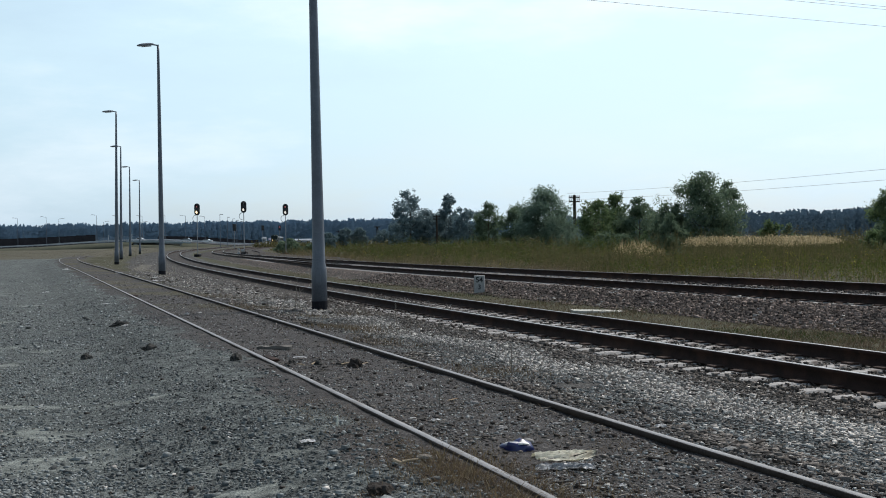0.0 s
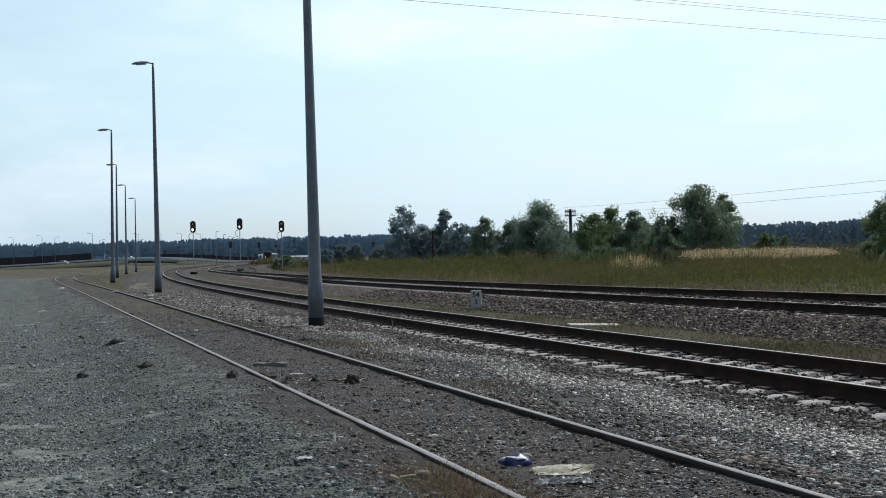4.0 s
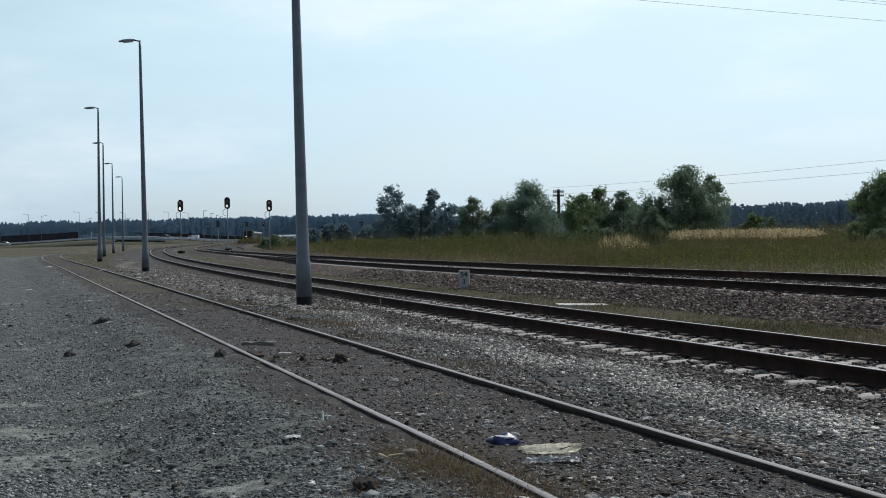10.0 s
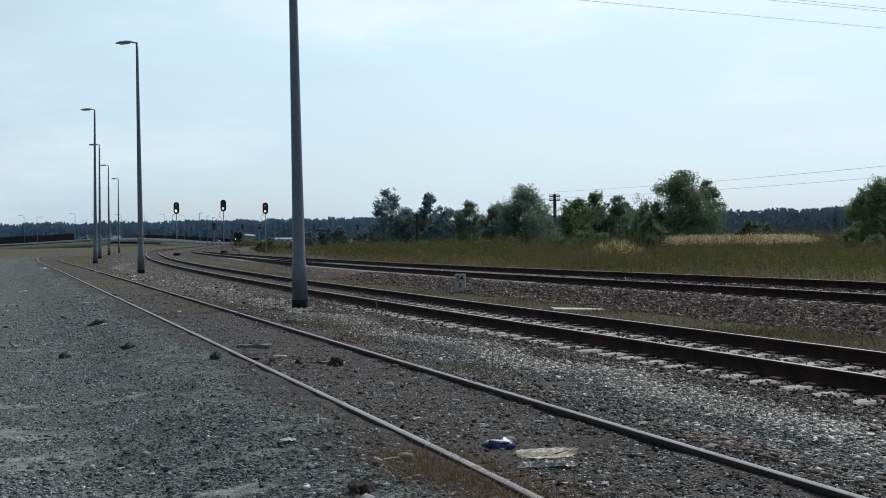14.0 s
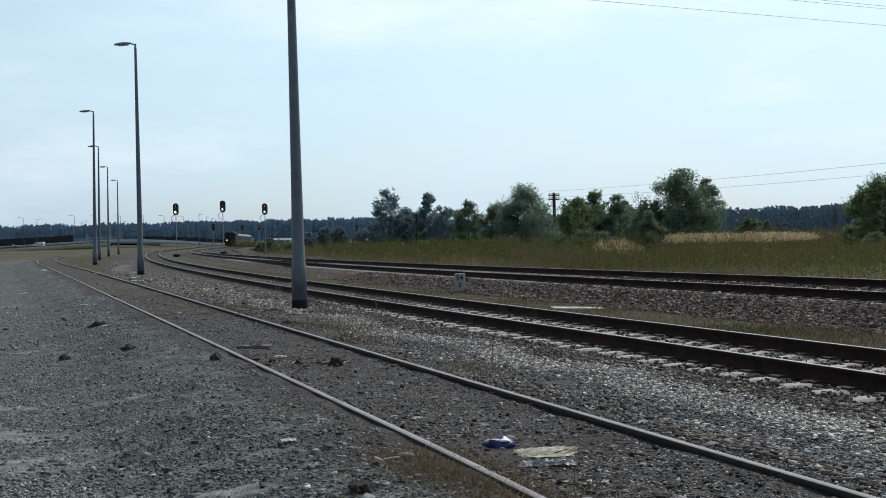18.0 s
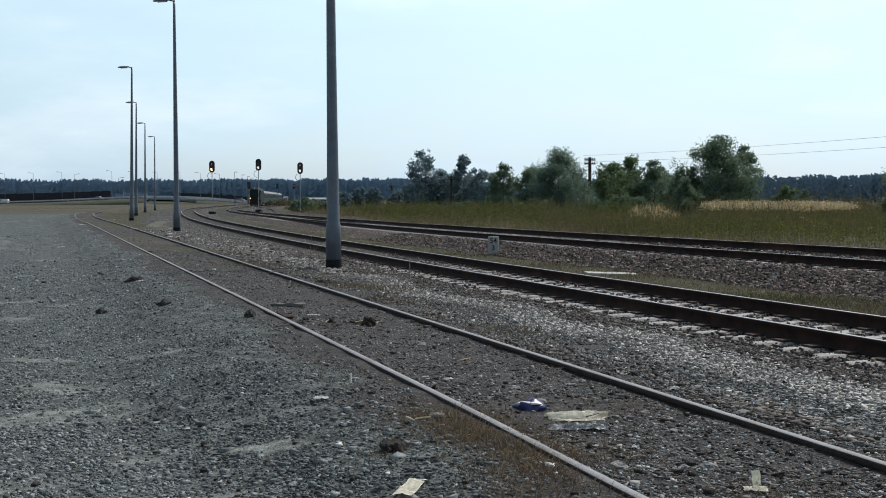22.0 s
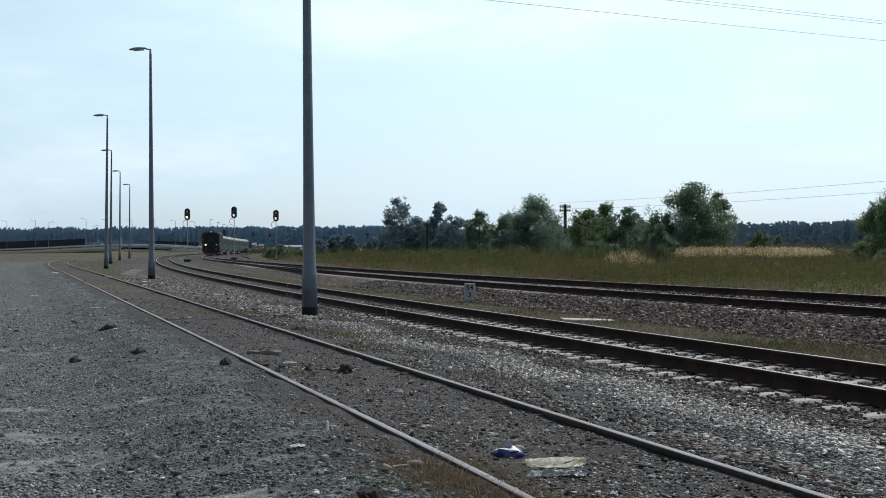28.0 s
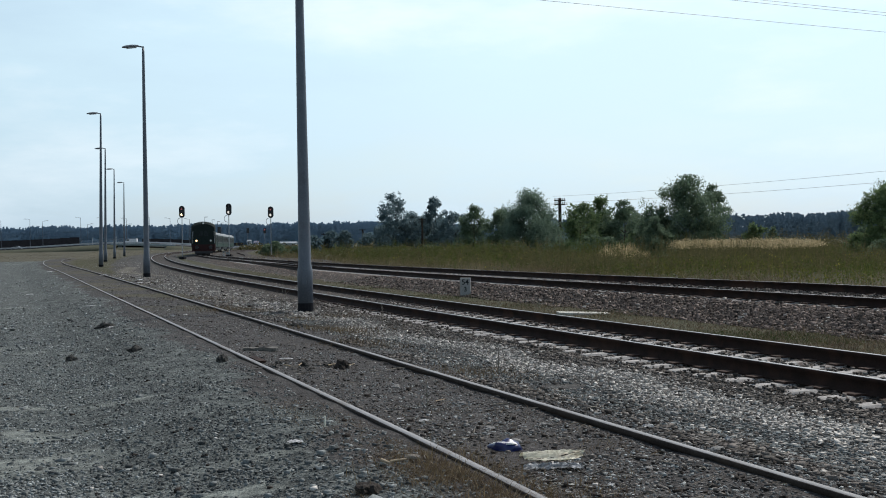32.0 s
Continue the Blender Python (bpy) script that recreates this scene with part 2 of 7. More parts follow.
M_GREEN_LOCO = surface("dark green engine paint", (0.013, 0.020, 0.0185), (0.021, 0.031, 0.028), 2, 40, 0.8, 0, 0.03)
M_RED_LOCO = surface("dull red engine paint", (0.030, 0.014, 0.014), (0.048, 0.021, 0.020), 2, 40, 0.8, 0, 0.03)
M_COACH = surface("dull green-grey coach paint", (0.030, 0.043, 0.044), (0.048, 0.063, 0.062), 2, 40, 0.8, 0, 0.02, stain=(0.025, 0.034, 0.034))
M_COACH_GREEN = surface("green coach band", (0.016, 0.036, 0.030), (0.027, 0.055, 0.045), 2, 40, 0.8, 0, 0.02)
M_ROOF = surface("coach roof", (0.135, 0.148, 0.152), (0.20, 0.214, 0.218), 2, 30, 0.6, 0, 0.02)
M_CAB_GLASS = surface("dusty cab glass", (0.016, 0.021, 0.022), (0.034, 0.042, 0.043), 3, 20, 0.75, 0, 0)
M_GLASS = surface("dark window glass", (0.012, 0.015, 0.018), (0.03, 0.034, 0.038), 3, 20, 0.08, 0, 0)
M_HEADLIGHT = glow("lit headlight", (1.0, 0.72, 0.32), 4.0)
M_HEADLIGHT_DIM = glow("dim headlight", (0.42, 0.46, 0.46), 0.25)
M_SIG_AMBER = glow("lit amber lens", (1.0, 0.80, 0.45), 3.0)
M_SIG_WHITE = glow("lit pale lens", (1.0, 0.95, 0.86), 0.8)
M_SIG_RED = glow("dim far red lens", (0.7, 0.16, 0.18), 0.12)
M_SIG_PINK = glow("dim red lens", (0.8, 0.30, 0.32), 0.16)
M_BARRIER = surface("dark noise barrier", (0.022, 0.020, 0.022), (0.045, 0.042, 0.045), 0.5, 8, 0.8, 0, 0)
M_ROAD = surface("motorway asphalt", (0.06, 0.062, 0.066), (0.10, 0.10, 0.105), 0.3, 12, 0.85, 0, 0)
M_STEEL = surface("guard rail steel", (0.36, 0.38, 0.40), (0.50, 0.52, 0.54), 0.5, 8, 0.55, 0.2, 0)
M_BRIDGE = surface("bridge concrete", (0.19, 0.225, 0.232), (0.28, 0.32, 0.325), 0.4, 6, 0.85, 0, 0)
M_BARK = surface("tree bark", (0.035, 0.028, 0.022), (0.10, 0.08, 0.065), 6, 40, 0.9, 0, 0.4)
M_LEAF_DARK = leafy("dark tree leaves", [(0.0, (0.092, 0.138, 0.094)), (0.5, (0.128, 0.182, 0.120)), (1.0, (0.18, 0.238, 0.148))], gloss=0.06)
M_LEAF_WILLOW = leafy("grey green willow leaves", [(0.0, (0.128, 0.186, 0.142)), (0.5, (0.152, 0.214, 0.160)), (1.0, (0.182, 0.250, 0.182))], gloss=0.04)
M_LEAF_MID = leafy("green tree leaves", [(0.0, (0.085, 0.132, 0.068)), (0.5, (0.122, 0.178, 0.084)), (1.0, (0.18, 0.235, 0.11))], gloss=0.06)
# leaves of the trees furthest off, paled and blued in colour for haze
M_LEAF_HAZED = leafy("haze-tinted tree leaves", [(0.0, (0.118, 0.174, 0.192)), (0.5, (0.140, 0.202, 0.219)), (1.0, (0.168, 0.236, 0.25))], gloss=0.04)
# both forests carry the blue of distance haze in their base colour
M_FOREST_HAZED = leafy("pine forest", [(0.0, (0.122, 0.178, 0.222)), (0.5, (0.134, 0.195, 0.242)), (1.0, (0.150, 0.216, 0.264))], 0.9, 0.35, 0.0)
M_FOREST_FAR_HAZED = leafy("far pine forest", [(0.0, (0.150, 0.232, 0.312)), (0.5, (0.165, 0.252, 0.335)), (1.0, (0.182, 0.274, 0.36))], 0.9, 0.35, 0.0)
M_WEED = leafy("green weeds", [(0.0, (0.052, 0.053, 0.023)), (0.4, (0.078, 0.078, 0.032)), (0.75, (0.112, 0.100, 0.046)), (1.0, (0.17, 0.135, 0.07))])
M_LUSH = leafy("fresh green weeds", [(0.0, (0.04125, 0.05625, 0.012)), (0.5, (0.06375, 0.0825, 0.018)), (1.0, (0.0975, 0.1162, 0.03))])
M_TAN_WEED = leafy("withered tan weeds", [(0.0, (0.085, 0.070, 0.038)), (0.5, (0.135, 0.112, 0.060)), (1.0, (0.21, 0.172, 0.10))])
M_GOLDEN_WEED = leafy("yellow green weeds", [(0.0, (0.062, 0.072, 0.016)), (0.6, (0.105, 0.115, 0.026)), (1.0, (0.20, 0.185, 0.04))])
M_DITCH = leafy("short dull grass", [(0.0, (0.028, 0.040, 0.013)), (0.5, (0.042, 0.055, 0.018)), (1.0, (0.070, 0.076, 0.032))])
M_DRY = leafy("dry grass", [(0.0, (0.09, 0.068, 0.040)), (0.5, (0.15, 0.115, 0.065)), (1.0, (0.24, 0.19, 0.115))])
M_REED = leafy("pale reed plumes", [(0.0, (0.30, 0.235, 0.125)), (0.5, (0.45, 0.36, 0.205)), (1.0, (0.60, 0.50, 0.32))])
M_BROWN_WEED = leafy("brown weeds", [(0.0, (0.062, 0.048, 0.032)), (0.5, (0.112, 0.088, 0.058)), (1.0, (0.19, 0.152, 0.105))])
M_RUST_WEED = leafy("rusty brown dead weeds", [(0.0, (0.060, 0.042, 0.029)), (0.55, (0.105, 0.077, 0.052)), (0.85, (0.17, 0.132, 0.085)), (1.0, (0.31, 0.25, 0.16))])
M_MEADOW = leafy("dull meadow grass", [(0.0, (0.078, 0.076, 0.050)), (0.5, (0.110, 0.102, 0.068)), (1.0, (0.16, 0.142, 0.098))])
M_GOLD = leafy("yellow flower heads", [(0.0, (0.32, 0.27, 0.03)), (1.0, (0.50, 0.42, 0.07))])
M_CARD = surface("cream cardboard", (0.74, 0.71, 0.58), (0.86, 0.83, 0.71), 7, 60, 0.85, 0, 0.15, stain=(0.50, 0.44, 0.33), stain_scale=9)
M_PAPER = surface("white litter", (0.4675, 0.4675, 0.4675), (0.68, 0.68, 0.68), 9, 60, 0.6, 0, 0.1)
M_BLUE = surface("blue plastic", (0.00504, 0.00924, 0.0588), (0.0126, 0.021, 0.1092), 9, 60, 0.35, 0, 0.05)
M_DRIFT = surface("greyed wood chip", (0.16, 0.14, 0.115), (0.27, 0.24, 0.20), 12, 80, 0.85, 0, 0.2)
M_PALE_STONE = surface("pale loose stone", (0.17, 0.168, 0.16), (0.31, 0.30, 0.285), 14, 70, 0.9, 0, 0.3, stain=(0.11, 0.10, 0.092), stain_scale=12)
M_FILM = surface("dusty white plastic film", (0.24, 0.25, 0.26), (0.62, 0.63, 0.64), 18, 90, 0.35, 0, 0.1, stain=(0.10, 0.10, 0.10), stain_scale=14)
M_CHIP = surface("pale wood", (0.30, 0.23, 0.15), (0.50, 0.40, 0.28), 12, 80, 0.8, 0, 0.2)
M_GREYWOOD = surface("weathered grey wood", (0.095, 0.090, 0.080), (0.19, 0.178, 0.16), 9, 80, 0.9, 0, 0.3)
M_TWIG = surface("dry grey twig", (0.10, 0.09, 0.075), (0.24, 0.215, 0.18), 12, 80, 0.9, 0, 0.2, island=0.5)
M_SOIL = surface("dark soil clod", (0.018, 0.015, 0.013), (0.05, 0.042, 0.036), 12, 80, 0.95, 0, 0.5)
M_CLOD = surface("grey earth clod", (0.03, 0.029, 0.027), (0.075, 0.072, 0.066), 14, 80, 0.95, 0, 0.6)
M_SLAB = surface("pale concrete slab", (0.357, 0.3485, 0.306), (0.527, 0.51, 0.459), 6, 50, 0.9, 0, 0.2, stain=(0.255, 0.2465, 0.187), stain_scale=4)
M_CAR_WHITE = surface("white car paint", (0.62, 0.63, 0.64), (0.78, 0.78, 0.78), 2, 20, 0.25, 0, 0)
M_CAR_GREY = surface("grey car paint", (0.20, 0.22, 0.24), (0.30, 0.32, 0.34), 2, 20, 0.25, 0.3, 0)
M_CAR_DARK = surface("dark car paint", (0.03, 0.035, 0.045), (0.06, 0.065, 0.08), 2, 20, 0.25, 0.2, 0)
M_TYRE = surface("tyre rubber", (0.012, 0.012, 0.012), (0.03, 0.03, 0.03), 9, 60, 0.85, 0, 0)
M_BOX = surface("white equipment cabinet", (0.33, 0.336, 0.336), (0.45, 0.456, 0.456), 4, 50, 0.5, 0, 0)


# ---- the plan: three lines of track, each a smooth curve x(y), in metres ----
def smooth_curve(ys, xs):
    """A smooth curve through a few knots of the plan, straight past its ends."""
    ys, xs = np.array(ys, float), np.array(xs, float)
    d = np.diff(xs) / np.diff(ys)
    m = np.concatenate([[d[0]], (d[:-1] * np.diff(ys)[1:] + d[1:] * np.diff(ys)[:-1]) / (np.diff(ys)[1:] + np.diff(ys)[:-1]), [d[-1]]])

    def at(y):
        y = np.asarray(y, float)
        i = np.clip(np.searchsorted(ys, y) - 1, 0, len(ys) - 2)
        h = ys[i + 1] - ys[i]
        t = np.clip((y - ys[i]) / h, 0, 1)
        v = (2 * t**3 - 3 * t**2 + 1) * xs[i] + (t**3 - 2 * t**2 + t) * h * m[i] + (3 * t**2 - 2 * t**3) * xs[i + 1] + (t**3 - t**2) * h * m[i + 1]
        return v + np.minimum(y - ys[0], 0) * m[0] + np.maximum(y - ys[-1], 0) * m[-1]
    return at


MID = smooth_curve([-30, 0, 13.7, 29.6, 56.4, 77.5, 133.6, 182, 240, 346, 430, 600], [21.2, 9.48, 4.12, -1.94, -11.2, -17.9, -33.4, -44.9, -56.2, -73, -84.4, -104])
MAIN = smooth_curve([-30, 0, 21.3, 30.1, 39.1, 49.9, 68.3, 103.5, 152, 201.5, 247, 299, 357.5, 416, 481, 700], [29.4, 17.3, 8.78, 5.25, 1.75, -2.15, -8.2, -18.8, -31.9, -42.2, -49.5, -56.7, -64.2, -72, -80.5, -110])
SIDING = smooth_curve([-30, 0, 30, 60, 95, 115, 140], [15.17, 3.74, -7.69, -19.1, -32.4, -39.2, -46.0])
HALF = 0.795          # half the distance between rail centres
RAIL_H = 0.172


def z_mid(y):
    return np.interp(y, [30, 155, 200, 300, 400, 1000], [0, -0.225, -0.32, -0.66, -0.80, -1.2])


def z_main_near(y):
    return np.interp(y, [-30, 25, 155, 200, 300, 400, 1000], [0.22, 0.22, -0.2, -0.3, -0.64, -0.78, -1.18])


def z_main_far(y):
    return np.interp(y, [-30, 25, 155, 200, 300, 400, 1000], [0.34, 0.34, -0.18, -0.3, -0.64, -0.78, -1.18])


def z_siding(y):
    return -0.0012 * np.clip(np.asarray(y, float) - 40, 0, 150)


def slope_of(f, y):
    return (f(y + 0.5) - f(y - 0.5))


def across(f, x, y):
    """Distance to the right of a line of track."""
    s = slope_of(f, y)
    return (x - f(y)) / np.sqrt(1 + s * s)


def wobble(x, y, scale, seed=0.0):
    """Cheap smooth noise for the lie of the land, about -1 to 1."""
    x, y = x / scale + seed, y / scale - seed
    return (np.sin(x * 1.3 + 1.7 * np.sin(y * 0.9)) + np.sin(y * 1.7 + 1.3 * np.sin(x * 1.1 + 2)) + 0.6 * np.sin(2.3 * x - 1.9 * y + seed)) / 2.6


def step(a, b, v):
    t = np.clip((v - a) / (b - a), 0, 1)
    return t * t * (3 - 2 * t)


def ground_z(x, y):
    x, y = np.asarray(x, float), np.asarray(y, float)
    u1, u2, u3 = across(SIDING, x, y), across(MID, x, y), across(MAIN, x, y)
    fall = z_mid(y)
    z = -0.28 + fall + 0.25 * step(-3.0, -1.2, u1 + 0.4 * wobble(x, y, 2.2, 12)) + 0.012 * wobble(x, y, 4.0, 1)
    z = z + (-0.022 - 0.030 * step(-0.7, 0.6, u1) + z_siding(y) + 0.012 * wobble(x, y, 0.35, 5) - z) * step(-1.15, -0.85, u1)            # bed of the siding
    z = z + (-0.03 - 0.10 * step(0.85, 2.2, u1) + fall + 0.025 * wobble(x, y, 0.8, 9) - z) * step(0.78, 0.84, u1)                      # gravel strip
    z = z + (-0.203 + 0.046 * step(15, 40, y) + fall + 0.008 * wobble(x, y, 0.2, 2) - z) * step(-1.9, -1.45, u2)                    # ballast of the middle line
    z = z + (-0.30 + fall + 0.03 * wobble(x, y, 0.9, 4) - z) * step(1.7, 2.6, u2)                         # ditch
    top = np.where(u3 < 0, z_main_near(y), z_main_far(y)) - RAIL_H - 0.030 + 0.034 * step(80, 115, y)
    rise = step(-3.0, -1.55, u3)
    z = z + (top - z) * rise * step(0.2, 1.5, u2)
    z = z + (-0.42 + fall + 0.05 * wobble(x, y, 3, 6) - z) * step(1.6, 3.4, u3)                                  # field
    bed = step(86, 100, y) * step(1.6, 3.0, u3) * (1 - step(6.8, 8.4, u3))
    z = z + (z_main_near(y) - RAIL_H + 0.02 - z) * bed                                                     # bed of the branch
    far = np.hypot(x, y)
    z = z + 0.2 * wobble(x, y, 40, 2) * step(60, 200, far) * step(9, 40, np.abs(u3 + 3)) * step(9, 40, np.abs(u2))
    return z


SWEEPS = (  # wheel-worn dusty bands in the yard: from, to, half width
    (-1.85, 8.20, -1.13, 8.20, 0.13), (-1.80, 7.55, -1.00, 7.34, 0.11), (-3.9, 8.6, -2.8, 9.2, 0.5), (-3.2, 6.6, -2.3, 6.75, 0.16), (-2.2, 6.3, -1.3, 6.5, 0.09),
    (-5.0, 12.2, -3.0, 11.8, 0.16), (-22.0, 52.0, -14.0, 31.0, 1.0))


def dusty(x, y):
    """How far the yard is worn to dust, 0 to 1: sweeps of wheels, and bare patches between the stones."""
    d = 0.5 + 0.5 * wobble(x * 0.8, y * 1.25, 0.75, 23) + 0.35 * wobble(x, y, 0.28, 29)
    d = step(0.5, 1.1, d) * 0.74 * (1 - 0.8 * step(-3.2, -2.0, across(SIDING, x, y)))
    ragged = 0.16 * wobble(x, y, 0.17, 37) + 0.26 * wobble(x, y, 0.45, 31)
    for x0, y0, x1, y1, w in SWEEPS:
        k = np.clip(((x - x0) * (x1 - x0) + (y - y0) * (y1 - y0)) / ((x1 - x0) ** 2 + (y1 - y0) ** 2), 0, 1)
        off = np.hypot(x - x0 - k * (x1 - x0), y - y0 - k * (y1 - y0)) / w + 2.2 * ragged
        d = np.maximum(d, (0.66 + 0.34 * wobble(x, y, 0.35, 53)) * (1 - step(0.1, 1.6, off)))
    return d


def mesh_of(name, verts, faces, mats=(), smooth=False, mat_index=None):
    me = bpy.data.meshes.new(name)
    verts, faces = np.asarray(verts, np.float32), np.asarray(faces, np.int32)
    k = faces.shape[1]
    me.vertices.add(len(verts))
    me.vertices.foreach_set("co", verts.ravel())
    me.loops.add(faces.size)
    me.loops.foreach_set("vertex_index", faces.ravel())
    me.polygons.add(len(faces))
    me.polygons.foreach_set("loop_start", np.arange(0, faces.size, k, dtype=np.int32))
    me.polygons.foreach_set("loop_total", np.full(len(faces), k, np.int32))
    if smooth:
        me.polygons.foreach_set("use_smooth", np.ones(len(faces), bool))
    if mat_index is not None:
        me.polygons.foreach_set("material_index", np.asarray(mat_index, np.int32))
    me.update(calc_edges=True)
    for m in mats:
        me.materials.append(m)
    return me


# ---- ground: one sheet to the horizon ----
def build_ground():
    ys = np.concatenate([np.arange(-40, 2, 2.0), np.arange(2, 5, 0.5), np.arange(5, 16, 0.13), np.arange(16, 34, 0.3), np.arange(34, 80, 0.8), np.arange(80, 260, 4.0), np.geomspace(260, 4200, 40)])
    us = np.concatenate([-np.geomspace(3600, 40, 26), np.arange(-36, -14, 1.5), np.arange(-14, 8.0, 0.14), np.arange(8.0, 14, 0.3), np.arange(14, 40, 2.0), np.geomspace(44, 3600, 26)])
    Y, U = np.meshgrid(ys, us, indexing="ij")
    X = MID(np.minimum(Y, 600)) + U * 1.07
    Z = ground_z(X, Y)
    nr, nc = Y.shape
    idx = np.arange(nr * nc).reshape(nr, nc)
    faces = np.stack([idx[:-1, :-1], idx[:-1, 1:], idx[1:, 1:], idx[1:, :-1]], -1).reshape(-1, 4)
    me = mesh_of("ground", np.stack([X, Y, Z], -1).reshape(-1, 3), faces, [ground_material()], smooth=True)
    x, y = X.ravel(), Y.ravel()
    u1, u2, u3 = across(SIDING, x, y), across(MID, x, y), across(MAIN, x, y)
    wob = 0.35 * wobble(x, y, 1.1, 7) + 0.15 * wobble(x, y, 0.4, 3)
    ballast = step(1.0, 2.2, u1 + wob) * (1 - step(1.9, 2.7, u2 + 0.5 * wob))
    rusty = np.maximum(step(-2.9, -2.3, u3 + 0.5 * wob) * (1 - step(1.6, 2.4, u3)), step(-1.4, -0.9, u2) * (1 - step(0.9, 1.5, u2)))
    rusty = np.maximum(rusty, step(86, 98, y) * step(1.6, 2.6, u3) * (1 - step(6.6, 8.0, u3 + 0.5 * wob)))
    dirt = step(-1.6, -0.8, u1 + wob) * (1 - step(1.0, 2.0, u1 + wob))
    grass = np.maximum(step(2.0, 2.9, u2 + wob) * (1 - step(-3.0, -2.4, u3 + 0.5 * wob)), step(2.0, 2.8, u3 + 0.4 * wob))
    grass = grass * (1 - step(88, 98, y) * step(1.0, 2.0, u3) * (1 - step(6.6, 8.0, u3 + 0.5 * wob)))
    # strip of grass between the siding and the lamps further on, and the meadow past the yard
    grass = np.maximum(grass, step(45, 60, y + 6 * wob) * step(1.1, 1.8, u1 + wob) * (1 - step(-5.2, -3.8, u2 + wob)))
    turf = step(17, 30, y + 3 * wob) * step(-1.5, -0.6, u1 + wob) * (1 - step(1.2, 2.2, u1 + wob)) * step(-0.35, 0.25, wobble(x, y, 1.6, 19) + 0.4 * wobble(x, y, 0.5, 27))
    grass = np.maximum(grass, 0.62 * turf)
    meadow = step(128, 150, y + 14 * wobble(x, y, 30, 2)) * (1 - step(-6.5, -4.5, u2 + wob))
    grass = np.maximum(grass, meadow)
    dry = np.clip(meadow + 0.5 * turf + step(1.8, 2.6, u3) * (1 - step(5.5, 8.0, u3 + 2 * wob)) + 0.4 * (1 - step(-2.6, -2.2, u3)) * step(-0.1, 0.5, wobble(x, y, 1.3, 44)) + step(26, 60, u3) * 0.4 + 0.5 * step(0.1, 0.6, wobble(x, y, 9, 8)) * step(2.0, 2.8, u3), 0, 1)
    sand = step(52, 60, y) * (1 - step(80, 90, y)) * 0.8 * (1 - step(0.15, 0.8, np.abs(u1 - 3.9 - 0.9 * np.sin(y / 6.0)) + 0.5 * wob)) * (1 - step(-2.6, -1.9, u2))   # trodden path
    grass = grass * (1 - sand)
    for key, v in (("dust", dusty(x, y)), ("sand", sand), ("ballast", ballast), ("rusty", rusty), ("dirt", dirt), ("grass", grass), ("dry", dry)):
        a = me.attributes.new(key, "FLOAT", "POINT")
        a.data.foreach_set("value", v.astype(np.float32))
    return tagged(new("ground", me), "grey gravel yard, pale ballast strips and weedy grass beside railway tracks", "ground", kind="structure")


